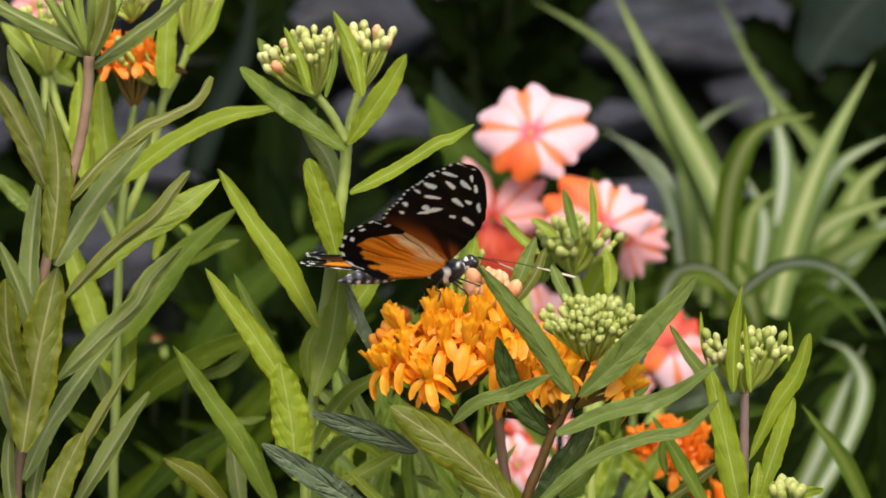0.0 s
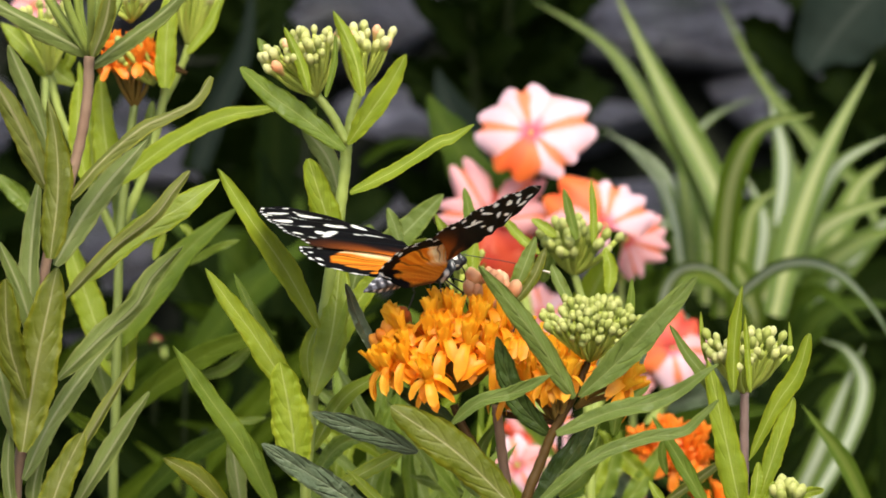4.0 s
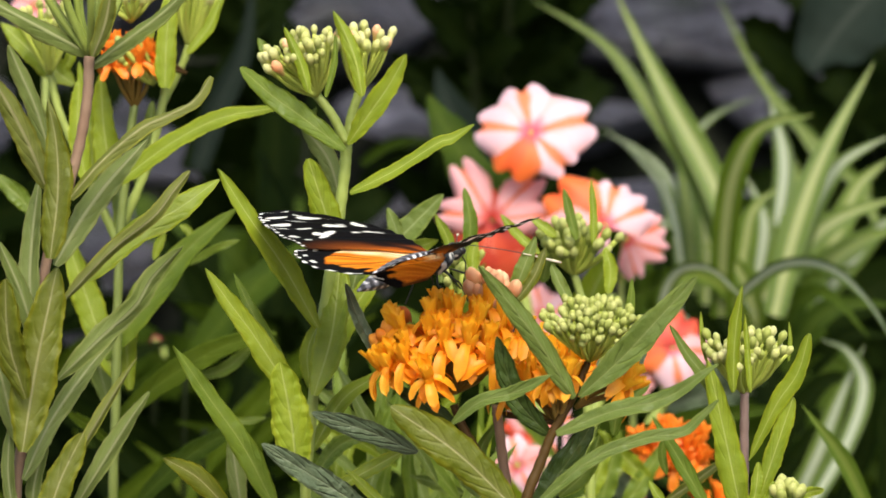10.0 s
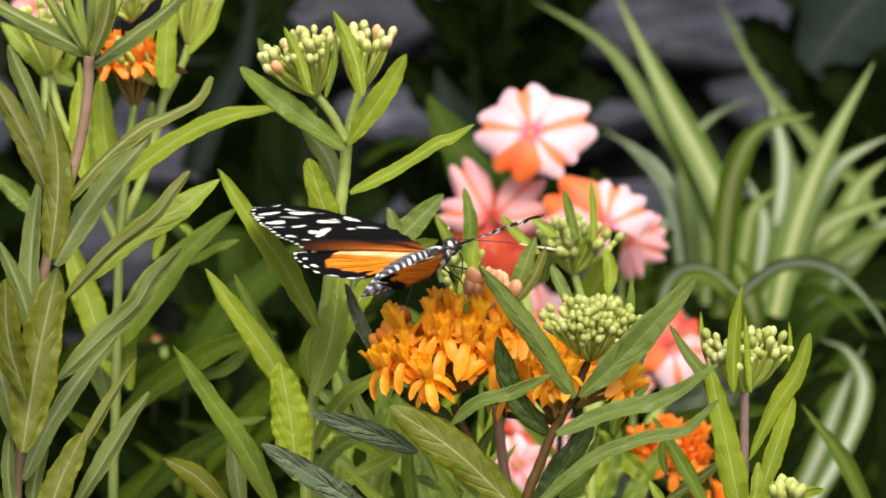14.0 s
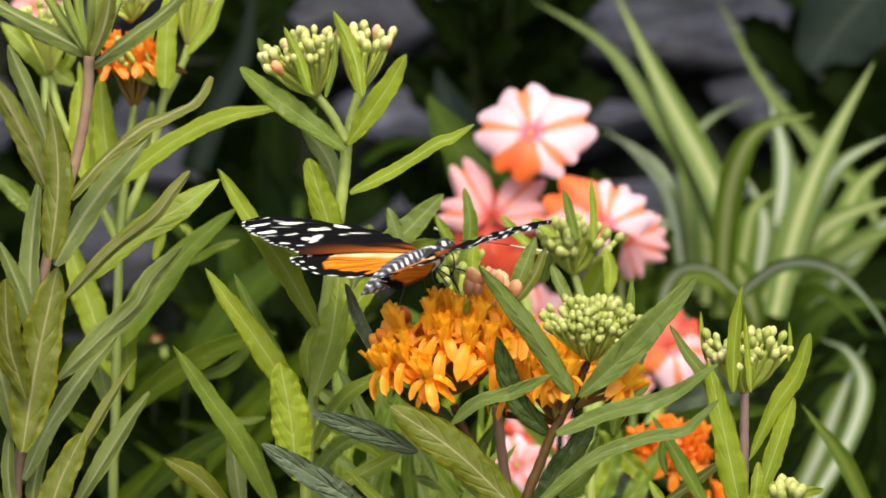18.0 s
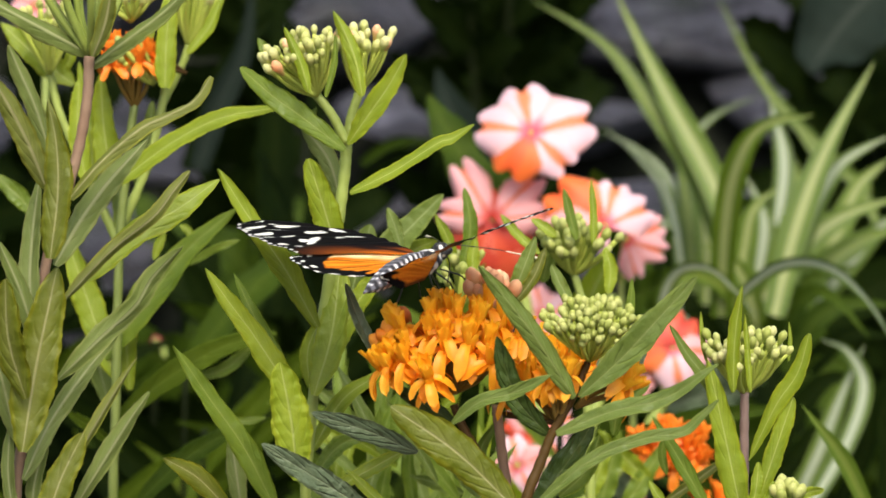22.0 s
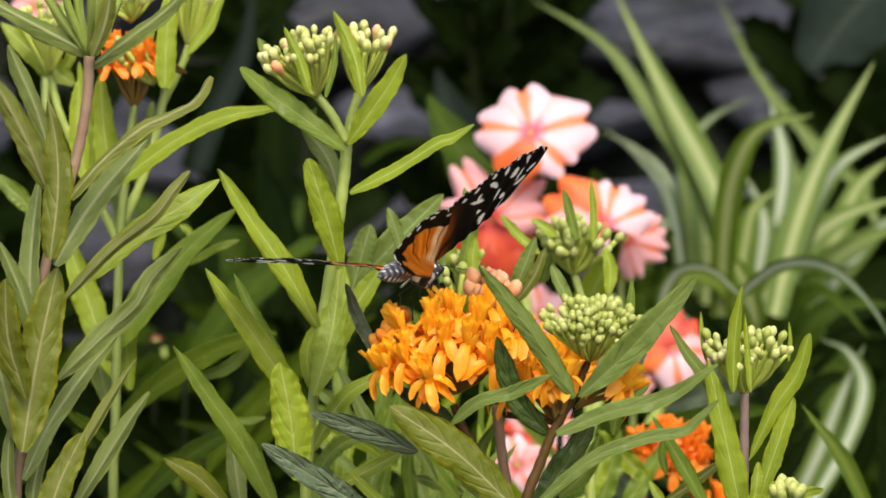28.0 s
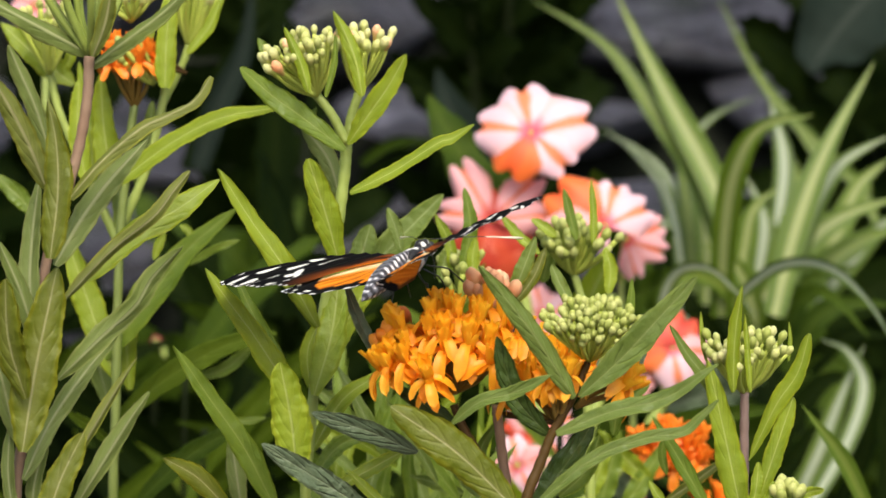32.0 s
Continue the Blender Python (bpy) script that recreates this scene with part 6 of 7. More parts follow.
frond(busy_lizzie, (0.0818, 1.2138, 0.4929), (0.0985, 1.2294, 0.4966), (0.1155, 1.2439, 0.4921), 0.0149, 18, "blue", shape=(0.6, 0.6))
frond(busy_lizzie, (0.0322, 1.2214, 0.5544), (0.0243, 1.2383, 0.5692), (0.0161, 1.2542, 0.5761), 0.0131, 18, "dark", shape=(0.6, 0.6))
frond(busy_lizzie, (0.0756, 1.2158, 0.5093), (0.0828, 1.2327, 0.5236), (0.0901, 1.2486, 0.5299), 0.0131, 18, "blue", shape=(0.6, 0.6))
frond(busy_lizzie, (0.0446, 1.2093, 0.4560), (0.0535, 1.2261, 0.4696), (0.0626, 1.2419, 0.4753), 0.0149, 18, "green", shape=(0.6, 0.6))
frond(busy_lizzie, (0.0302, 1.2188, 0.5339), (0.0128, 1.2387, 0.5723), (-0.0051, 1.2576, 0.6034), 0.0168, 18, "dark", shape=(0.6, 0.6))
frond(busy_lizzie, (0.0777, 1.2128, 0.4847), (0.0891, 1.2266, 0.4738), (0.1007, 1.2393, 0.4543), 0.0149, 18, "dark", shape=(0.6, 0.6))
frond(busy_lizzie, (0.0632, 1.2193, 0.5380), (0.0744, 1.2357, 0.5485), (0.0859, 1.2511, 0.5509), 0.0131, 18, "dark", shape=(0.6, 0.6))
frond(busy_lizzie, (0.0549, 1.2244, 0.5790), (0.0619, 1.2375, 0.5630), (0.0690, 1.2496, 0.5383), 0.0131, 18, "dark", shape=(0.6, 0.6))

spider_plant = thing("spider_plant", (0.1302, 1.3966, 0), "spider plant with arching leaves striped cream", "spider plant", "spider plants")
strap(spider_plant, [(0.1320, 1.4269, 0.5055), (0.1179, 1.4527, 0.5491), (0.0972, 1.4772, 0.5890), (0.0758, 1.5030, 0.6324)], 0.0123, "striped", 8)
strap(spider_plant, [(0.1265, 1.4468, 0.5028), (0.1115, 1.4646, 0.5478), (0.0911, 1.4789, 0.5814), (0.0716, 1.4905, 0.6080), (0.0393, 1.5024, 0.6279)], 0.0084, "strap", 18)
strap(spider_plant, [(0.1980, 1.5516, 0.5361), (0.1699, 1.5614, 0.5616), (0.1481, 1.5704, 0.5873), (0.1284, 1.5828, 0.6262)], 0.0063, "strap", 14)
strap(spider_plant, [(0.1099, 1.3168, 0.5115), (0.1102, 1.3033, 0.5491), (0.1139, 1.2936, 0.5744), (0.1226, 1.2865, 0.5892), (0.1410, 1.2767, 0.5946)], 0.0105, "striped", -12)
strap(spider_plant, [(0.1309, 1.3168, 0.5115), (0.1409, 1.3313, 0.5458), (0.1531, 1.3433, 0.5741), (0.1745, 1.3591, 0.6097)], 0.0113, "striped", -14)
strap(spider_plant, [(0.1407, 1.3482, 0.5209), (0.1498, 1.3518, 0.5504), (0.1612, 1.3541, 0.5685), (0.1806, 1.3555, 0.5798)], 0.0091, "pale", -20)
strap(spider_plant, [(0.1090, 1.5529, 0.5465), (0.1228, 1.5649, 0.5679), (0.1502, 1.5771, 0.5801)], 0.0042, "pale", 20)
strap(spider_plant, [(0.1489, 1.4901, 0.5274), (0.1527, 1.5043, 0.5564), (0.1475, 1.5169, 0.5821)], 0.0091, "pale", 10)
strap(spider_plant, [(0.0873, 1.2356, 0.5062), (0.0809, 1.2292, 0.5283), (0.0863, 1.2250, 0.5414), (0.0983, 1.2199, 0.5425), (0.1139, 1.2079, 0.5271)], 0.0062, "pale", 20)
strap(spider_plant, [(0.1095, 1.2288, 0.5326), (0.1232, 1.2207, 0.5441), (0.1387, 1.2121, 0.5452), (0.1519, 1.2011, 0.5353), (0.1624, 1.1867, 0.5180)], 0.0057, "pale", 28)
strap(spider_plant, [(0.1288, 1.3669, 0.5090), (0.1531, 1.3799, 0.5355), (0.1676, 1.3855, 0.5443), (0.1895, 1.3922, 0.5506)], 0.0103, "striped", -20)
strap(spider_plant, [(0.1378, 1.3862, 0.5016), (0.1600, 1.3980, 0.5214), (0.1798, 1.4063, 0.5324), (0.1922, 1.4103, 0.5343)], 0.0104, "strap", -20)
strap(spider_plant, [(0.1073, 1.4864, 0.4974), (0.1041, 1.4977, 0.5266), (0.0968, 1.5055, 0.5461), (0.0781, 1.5149, 0.5657)], 0.0066, "pale", 16)
strap(spider_plant, [(0.1123, 1.4864, 0.4974), (0.1104, 1.4968, 0.5216), (0.1083, 1.5062, 0.5435), (0.1049, 1.5146, 0.5631)], 0.0086, "strap", 10)
strap(spider_plant, [(0.1158, 1.4660, 0.4952), (0.1164, 1.4763, 0.5215), (0.1131, 1.4858, 0.5456), (0.1023, 1.4950, 0.5674)], 0.0090, "striped", 10)
strap(spider_plant, [(0.1230, 1.4065, 0.5035), (0.1278, 1.4097, 0.5295), (0.1314, 1.4115, 0.5437), (0.1421, 1.4126, 0.5532)], 0.0086, "striped", -14)
strap(spider_plant, [(0.1232, 1.4363, 0.4994), (0.1260, 1.4437, 0.5230), (0.1238, 1.4481, 0.5372), (0.1192, 1.4527, 0.5515)], 0.0098, "strap", 8)
strap(spider_plant, [(0.1339, 1.4462, 0.4980), (0.1392, 1.4541, 0.5242), (0.1394, 1.4577, 0.5362), (0.1323, 1.4630, 0.5529)], 0.0089, "pale", 8)
strap(spider_plant, [(0.1388, 1.4462, 0.4980), (0.1491, 1.4544, 0.5266), (0.1543, 1.4592, 0.5434), (0.1545, 1.4639, 0.5603)], 0.0098, "strap", -8)
strap(spider_plant, [(0.1538, 1.4263, 0.5007), (0.1688, 1.4342, 0.5290), (0.1789, 1.4401, 0.5504), (0.1926, 1.4440, 0.5622)], 0.0107, "striped", -14)
strap(spider_plant, [(0.1584, 1.4456, 0.4931), (0.1774, 1.4435, 0.5181), (0.1892, 1.4422, 0.5330), (0.1987, 1.4410, 0.5380)], 0.0093, "pale", -14)
strap(spider_plant, [(0.1229, 1.3257, 0.5012), (0.1127, 1.3138, 0.5210), (0.0962, 1.3026, 0.5292), (0.0843, 1.2871, 0.5158)], 0.0066, "strap", 24)
# dark and shade blades below: colour stands in for the shade between leaves
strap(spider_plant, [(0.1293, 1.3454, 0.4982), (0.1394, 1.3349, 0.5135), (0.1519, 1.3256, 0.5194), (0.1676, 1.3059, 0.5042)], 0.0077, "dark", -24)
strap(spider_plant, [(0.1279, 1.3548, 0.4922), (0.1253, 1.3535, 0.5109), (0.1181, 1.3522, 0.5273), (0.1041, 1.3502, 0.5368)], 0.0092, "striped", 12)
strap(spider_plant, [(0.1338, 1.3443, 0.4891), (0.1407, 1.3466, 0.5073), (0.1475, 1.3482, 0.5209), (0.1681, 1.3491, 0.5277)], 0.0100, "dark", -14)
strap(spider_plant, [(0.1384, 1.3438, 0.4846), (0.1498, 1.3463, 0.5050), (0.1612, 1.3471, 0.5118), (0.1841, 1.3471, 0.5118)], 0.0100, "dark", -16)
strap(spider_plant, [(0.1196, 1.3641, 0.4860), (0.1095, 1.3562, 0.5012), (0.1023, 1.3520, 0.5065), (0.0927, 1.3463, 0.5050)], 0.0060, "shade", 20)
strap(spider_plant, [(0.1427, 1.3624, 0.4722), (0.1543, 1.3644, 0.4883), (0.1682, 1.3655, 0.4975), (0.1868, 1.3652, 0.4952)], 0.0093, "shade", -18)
strap(spider_plant, [(0.1298, 1.3728, 0.4752), (0.1321, 1.3751, 0.4938), (0.1414, 1.3768, 0.5077), (0.1508, 1.3785, 0.5216)], 0.0084, "pale", -12)
strap(spider_plant, [(0.0971, 1.5689, 0.5130), (0.1067, 1.5741, 0.5231), (0.1031, 1.5828, 0.5436), (0.0742, 1.5951, 0.5626)], 0.0053, "pale", 18)
strap(spider_plant, [(0.1955, 1.4895, 0.5224), (0.1863, 1.4995, 0.5442), (0.1669, 1.5087, 0.5586), (0.1572, 1.5159, 0.5733)], 0.0051, "strap", 14)

spider_pup = thing("spider_plant", (0.1356, 1.2491, 0), "young spider plant with white-striped leaves, others with shade put into their colour", "spider plant", "spider plants")
strap(spider_pup, [(0.1345, 1.2781, 0.4421), (0.1454, 1.2808, 0.4638), (0.1541, 1.2834, 0.4855), (0.1629, 1.2858, 0.5050)], 0.0083, "pale", -14)
strap(spider_pup, [(0.1389, 1.2584, 0.4461), (0.1548, 1.2691, 0.4703), (0.1620, 1.2774, 0.4909), (0.1559, 1.2826, 0.5032), (0.1454, 1.2861, 0.5071)], 0.0074, "pale", -14)
# from here most blades are near-black, with the gaps' shade in their colour
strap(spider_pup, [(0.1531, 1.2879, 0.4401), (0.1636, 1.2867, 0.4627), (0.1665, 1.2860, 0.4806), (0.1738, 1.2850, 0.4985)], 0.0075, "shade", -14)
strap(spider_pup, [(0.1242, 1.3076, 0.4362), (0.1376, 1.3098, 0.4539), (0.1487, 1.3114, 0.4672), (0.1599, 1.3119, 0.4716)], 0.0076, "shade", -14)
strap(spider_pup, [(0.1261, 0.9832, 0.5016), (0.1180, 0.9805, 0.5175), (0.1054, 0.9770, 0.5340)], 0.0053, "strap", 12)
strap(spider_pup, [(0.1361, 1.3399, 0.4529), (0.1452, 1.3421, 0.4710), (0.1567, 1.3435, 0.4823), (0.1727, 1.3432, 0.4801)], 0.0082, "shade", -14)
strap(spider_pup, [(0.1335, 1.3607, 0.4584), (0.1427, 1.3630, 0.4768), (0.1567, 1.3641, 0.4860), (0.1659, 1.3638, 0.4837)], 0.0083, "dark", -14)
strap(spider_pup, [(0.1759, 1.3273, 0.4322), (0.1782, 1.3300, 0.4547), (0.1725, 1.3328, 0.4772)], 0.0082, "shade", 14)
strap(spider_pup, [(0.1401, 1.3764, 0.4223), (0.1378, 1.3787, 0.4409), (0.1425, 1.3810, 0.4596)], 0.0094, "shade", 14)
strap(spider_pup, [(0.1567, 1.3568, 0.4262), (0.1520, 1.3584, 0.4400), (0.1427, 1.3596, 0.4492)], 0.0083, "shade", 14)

tall_leaf_plant = thing("strap_leaf_plant", (-0.0800, 1.5933, 0), "tall dark green strap-leaved plant before the rockery, shade put into its colours", "foliage plant")
# shade and dusk looks: these leaves are dimmed by colour
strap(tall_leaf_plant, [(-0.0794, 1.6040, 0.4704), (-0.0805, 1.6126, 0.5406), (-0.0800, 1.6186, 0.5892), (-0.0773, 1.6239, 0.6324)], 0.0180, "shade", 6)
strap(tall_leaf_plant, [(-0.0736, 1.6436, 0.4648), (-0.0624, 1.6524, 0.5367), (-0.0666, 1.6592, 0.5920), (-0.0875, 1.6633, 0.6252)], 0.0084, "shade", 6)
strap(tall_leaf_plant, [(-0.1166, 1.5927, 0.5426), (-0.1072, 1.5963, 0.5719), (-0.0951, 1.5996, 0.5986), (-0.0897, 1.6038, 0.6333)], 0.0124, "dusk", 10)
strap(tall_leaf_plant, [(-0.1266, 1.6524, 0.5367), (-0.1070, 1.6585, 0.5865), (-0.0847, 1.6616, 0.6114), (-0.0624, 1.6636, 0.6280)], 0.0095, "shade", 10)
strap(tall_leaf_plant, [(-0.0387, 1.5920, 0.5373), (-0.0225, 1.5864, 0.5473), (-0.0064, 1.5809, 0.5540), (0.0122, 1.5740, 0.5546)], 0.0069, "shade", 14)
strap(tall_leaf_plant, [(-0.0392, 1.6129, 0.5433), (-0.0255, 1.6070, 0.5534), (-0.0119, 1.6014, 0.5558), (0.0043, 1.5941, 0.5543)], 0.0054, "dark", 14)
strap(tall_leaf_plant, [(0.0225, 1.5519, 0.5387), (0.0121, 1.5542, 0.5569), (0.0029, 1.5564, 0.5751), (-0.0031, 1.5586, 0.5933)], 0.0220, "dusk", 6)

broad_leaf = thing("broad_leaf_plant", (0.2405, 1.9909, 0), "broad dusky green leaf plant before the rockery, shade put into its leaf colours", "foliage plant")
stem(broad_leaf, [(0.2465, 1.9887, -0.0100), (0.2505, 1.9827, 0.4366), (0.2472, 1.9950, 0.5366), (0.2606, 2.0048, 0.6166)], (0.0050, 0.0034), "green")
# one dimmed leaf, then two near-black ones that carry shade in their colour
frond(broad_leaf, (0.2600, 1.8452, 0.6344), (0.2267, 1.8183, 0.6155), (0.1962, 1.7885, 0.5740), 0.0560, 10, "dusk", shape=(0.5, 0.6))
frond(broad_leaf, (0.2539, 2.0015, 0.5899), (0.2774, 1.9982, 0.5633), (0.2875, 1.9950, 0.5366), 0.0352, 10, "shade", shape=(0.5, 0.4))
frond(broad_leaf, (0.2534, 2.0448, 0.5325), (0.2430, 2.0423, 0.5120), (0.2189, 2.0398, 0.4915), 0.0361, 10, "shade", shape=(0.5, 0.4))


# ---- the butterfly ----
CAMBER = 0.05
SPAN = 0.0448
FLIGHT = [
    (0, pose(-0.0017, 0.8129, 0.5941, -8.3, 1.5, 24.6), 8.9, 32.9),
    (0.5, pose(-0.0010, 0.8129, 0.5934, -8.0, -2.1, 25.2), 10.3, 34.9),
    (1, pose(-0.0006, 0.8129, 0.5928, -7.5, 0.7, 28.9), 9.1, 29.9),
    (1.2, pose(-0.0007, 0.8129, 0.5929, -7.5, 0.4, 32.2), 4.9, 27.4),
    (1.4, pose(-0.0001, 0.8129, 0.5929, -6.9, 1.9, 35.0), 4.4, 24.9),
    (1.6, pose(0.0003, 0.8129, 0.5931, -6.0, 2.7, 36.5), 10.7, 21.3),
    (1.8, pose(-0.0000, 0.8129, 0.5933, -6.2, 0.9, 37.9), 11.6, 26.3),
    (2, pose(-0.0008, 0.8129, 0.5936, -6.4, -1.4, 39.7), 15.2, 30.6),
    (2.2, pose(-0.0013, 0.8129, 0.5932, -5.9, -0.1, 42.2), 14.0, 34.0),
    (2.5, pose(-0.0017, 0.8129, 0.5933, -4.3, 3.4, 47.2), 11.1, 28.8),
    (2.8, pose(-0.0023, 0.8130, 0.5938, -2.3, 3.5, 50.8), 12.7, 25.7),
    (3, pose(-0.0034, 0.8130, 0.5941, -1.2, 2.0, 52.3), 16.6, 28.5),
    (3.2, pose(-0.0030, 0.8131, 0.5940, -1.0, 3.0, 52.6), 17.0, 33.2),
    (3.5, pose(-0.0025, 0.8131, 0.5938, -0.6, 2.0, 52.3), 18.7, 36.5),
    (5.5, pose(-0.0027, 0.8136, 0.5952, 3.3, -7.4, 49.9), 15.4, 20.2),
    (6, pose(-0.0026, 0.8137, 0.5957, 5.2, -6.9, 51.9), 12.9, 23.3),
    (6.5, pose(-0.0026, 0.8138, 0.5960, 3.8, -6.2, 48.7), 14.8, 26.7),
    (7, pose(-0.0029, 0.8138, 0.5964, 2.6, -4.6, 47.0), 15.1, 24.6),
    (7.5, pose(-0.0030, 0.8138, 0.5968, 2.8, -4.3, 46.5), 12.7, 23.5),
    (8, pose(-0.0026, 0.8138, 0.5966, 3.7, -6.2, 46.9), 12.9, 26.7),
    (9, pose(-0.0034, 0.8137, 0.5959, 1.7, -3.8, 47.4), 14.7, 24.1),
    (10, pose(-0.0031, 0.8137, 0.5958, 2.8, -5.1, 48.1), 12.5, 25.1),
    (11, pose(-0.0034, 0.8136, 0.5960, -0.7, -3.6, 47.7), 13.7, 20.1),
    (12, pose(-0.0040, 0.8135, 0.5959, -1.9, -4.8, 49.2), 19.5, 24.1),
    (13, pose(-0.0036, 0.8134, 0.5962, -0.8, -6.5, 50.4), 18.5, 24.0),
    (14, pose(-0.0034, 0.8133, 0.5963, 0.9, -8.8, 51.4), 17.1, 23.8),
    (14.5, pose(-0.0039, 0.8133, 0.5961, 0.3, -8.3, 51.2), 18.5, 23.8),
    (16.5, pose(-0.0040, 0.8133, 0.5965, 0.8, -6.3, 52.0), 16.5, 19.6),
    (17, pose(-0.0038, 0.8133, 0.5963, 1.2, -5.6, 52.0), 15.7, 19.3),
    (18, pose(-0.0047, 0.8134, 0.5964, 1.9, -7.6, 55.3), 11.6, 22.0),
    (19, pose(-0.0046, 0.8134, 0.5962, 2.4, -8.3, 56.1), 13.0, 26.3),
    (20, pose(-0.0050, 0.8133, 0.5961, 2.0, -8.4, 56.6), 13.6, 25.7),
    (21, pose(-0.0056, 0.8134, 0.5958, 1.4, -5.1, 58.4), 12.5, 26.2),
    (22, pose(-0.0052, 0.8134, 0.5957, 1.7, -5.0, 58.3), 11.4, 26.2),
    (23, pose(-0.0055, 0.8134, 0.5958, -0.1, -3.7, 58.4), 13.0, 28.3),
    (24, pose(-0.0055, 0.8135, 0.5961, -1.4, -5.4, 57.1), 14.7, 25.7),
    (25, pose(-0.0053, 0.8134, 0.5953, -2.6, -3.4, 59.3), 14.0, 25.6),
    (25.2, pose(-0.0055, 0.8133, 0.5951, -2.6, -1.7, 60.0), 14.6, 27.1),
    (25.5, pose(-0.0055, 0.8133, 0.5951, -3.4, -1.2, 60.8), 14.2, 28.5),
    (27.5, pose(-0.0060, 0.8130, 0.5940, -6.8, 4.7, 63.8), 16.9, 41.4),
    (28, pose(-0.0058, 0.8128, 0.5931, -7.5, 9.9, 67.9), 9.5, 37.0),
    (28.5, pose(-0.0061, 0.8128, 0.5929, -9.1, 9.4, 68.6), 9.4, 35.7),
    (29, pose(-0.0062, 0.8129, 0.5935, -9.9, 10.8, 68.8), 11.6, 36.5),
    (29.5, pose(-0.0067, 0.8130, 0.5940, -10.2, 7.3, 68.9), 10.2, 34.7),
    (30, pose(-0.0071, 0.8131, 0.5944, -10.1, 5.9, 69.1), 9.0, 34.0),
    (30.3, pose(-0.0072, 0.8132, 0.5945, -9.4, 5.4, 69.1), 7.6, 36.1),
    (30.6, pose(-0.0087, 0.8133, 0.5953, -8.7, -5.0, 72.4), 9.8, 30.1),
    (30.8, pose(-0.0090, 0.8134, 0.5952, -8.9, -5.1, 68.7), 9.3, 29.7),
    (31, pose(-0.0090, 0.8135, 0.5957, -8.5, -3.5, 71.7), 3.2, 30.5),
    (31.2, pose(-0.0085, 0.8137, 0.5959, -7.6, -6.9, 72.3), 10.3, 24.4),
    (31.4, pose(-0.0087, 0.8137, 0.5958, -7.6, -9.8, 74.3), 6.9, 27.6),
    (31.5, pose(-0.0089, 0.8137, 0.5960, -7.7, -10.4, 73.0), 5.2, 26.0),
    (31.6, pose(-0.0095, 0.8136, 0.5958, -8.2, -11.7, 69.5), 3.2, 28.1),
    (31.8, pose(-0.0094, 0.8136, 0.5956, -8.4, -12.2, 64.2), 2.9, 23.5),
    (32, pose(-0.0083, 0.8137, 0.5958, -7.4, -9.2, 64.2), 3.6, 21.2),
]

# forewing: distance out, leading edge, trailing edge (shares of the span)
FORE = ((0.0, 0.05, 0.0), (0.05, 0.065, 0.0), (0.1, 0.085, -0.05), (0.2, 0.108, -0.19), (0.3, 0.125, -0.32), (0.38, 0.125, -0.43), (0.44, 0.12, -0.50), (0.55, 0.085, -0.49),
        (0.7, 0.025, -0.465), (0.8, -0.02, -0.43), (0.88, -0.068, -0.395), (0.94, -0.115, -0.36), (0.985, -0.17, -0.315), (1.01, -0.225, -0.265))
HIND = ((-0.095, -0.13, -0.37), (-0.065, -0.06, -0.43), (-0.03, -0.01, -0.47), (0.0, 0.02, -0.525), (0.04, 0.025, -0.555), (0.1, -0.02, -0.60), (0.2, -0.125, -0.65), (0.3, -0.25, -0.66), (0.38, -0.36, -0.635), (0.43, -0.44, -0.60), (0.465, -0.52, -0.56))
# white spots: along, out, half length, half width, turn
SPOTS = ((-0.269, 0.900, 0.066, 0.012, 2.63), (-0.364, 0.884, 0.031, 0.010, 2.54), (-0.333, 0.785, 0.055, 0.016, 2.57), (-0.218, 0.786, 0.059, 0.014, 2.33), (-0.383, 0.725, 0.033, 0.009, 2.43), (-0.282, 0.668, 0.051, 0.018, 2.95), (-0.131, 0.781, 0.070, 0.013, 2.35), (-0.124, 0.855, 0.043, 0.009, 2.03), (-0.052, 0.738, 0.054, 0.009, 2.01), (-0.109, 0.609, 0.062, 0.013, 2.40), (-0.047, 0.612, 0.032, 0.014, 2.44), (0.035, 0.554, 0.048, 0.011, 2.04), (-0.235, 0.530, 0.069, 0.020, -2.99), (-0.080, 0.460, 0.027, 0.011, 2.58), (0.022, 0.424, 0.061, 0.015, 2.41), (-0.411, 0.609, 0.030, 0.012, 2.26), (-0.396, 0.517, 0.025, 0.010, 2.34), (-0.416, 0.828, 0.020, 0.008, 2.44), (-0.272, 0.560, 0.034, 0.016, 2.40))


def smooth(a, b, x):
    t = min(1, max(0, (x - a) / (b - a)))
    return t * t * (3 - 2 * t)


def edge_of(table, v, col):
    vs = [r[0] for r in table]
    return float(np.interp(v, vs, [r[col] for r in table]))


def mix3(a, b, t):
    return tuple(p + (q - p) * t for p, q in zip(a, b))


BLACK, WHITE, ORANGE, CREAM, RUST = (0.004, 0.0035, 0.0035), (0.94, 0.94, 0.84), (0.84, 0.22, 0.009), (0.95, 0.76, 0.42), (0.32, 0.075, 0.008)


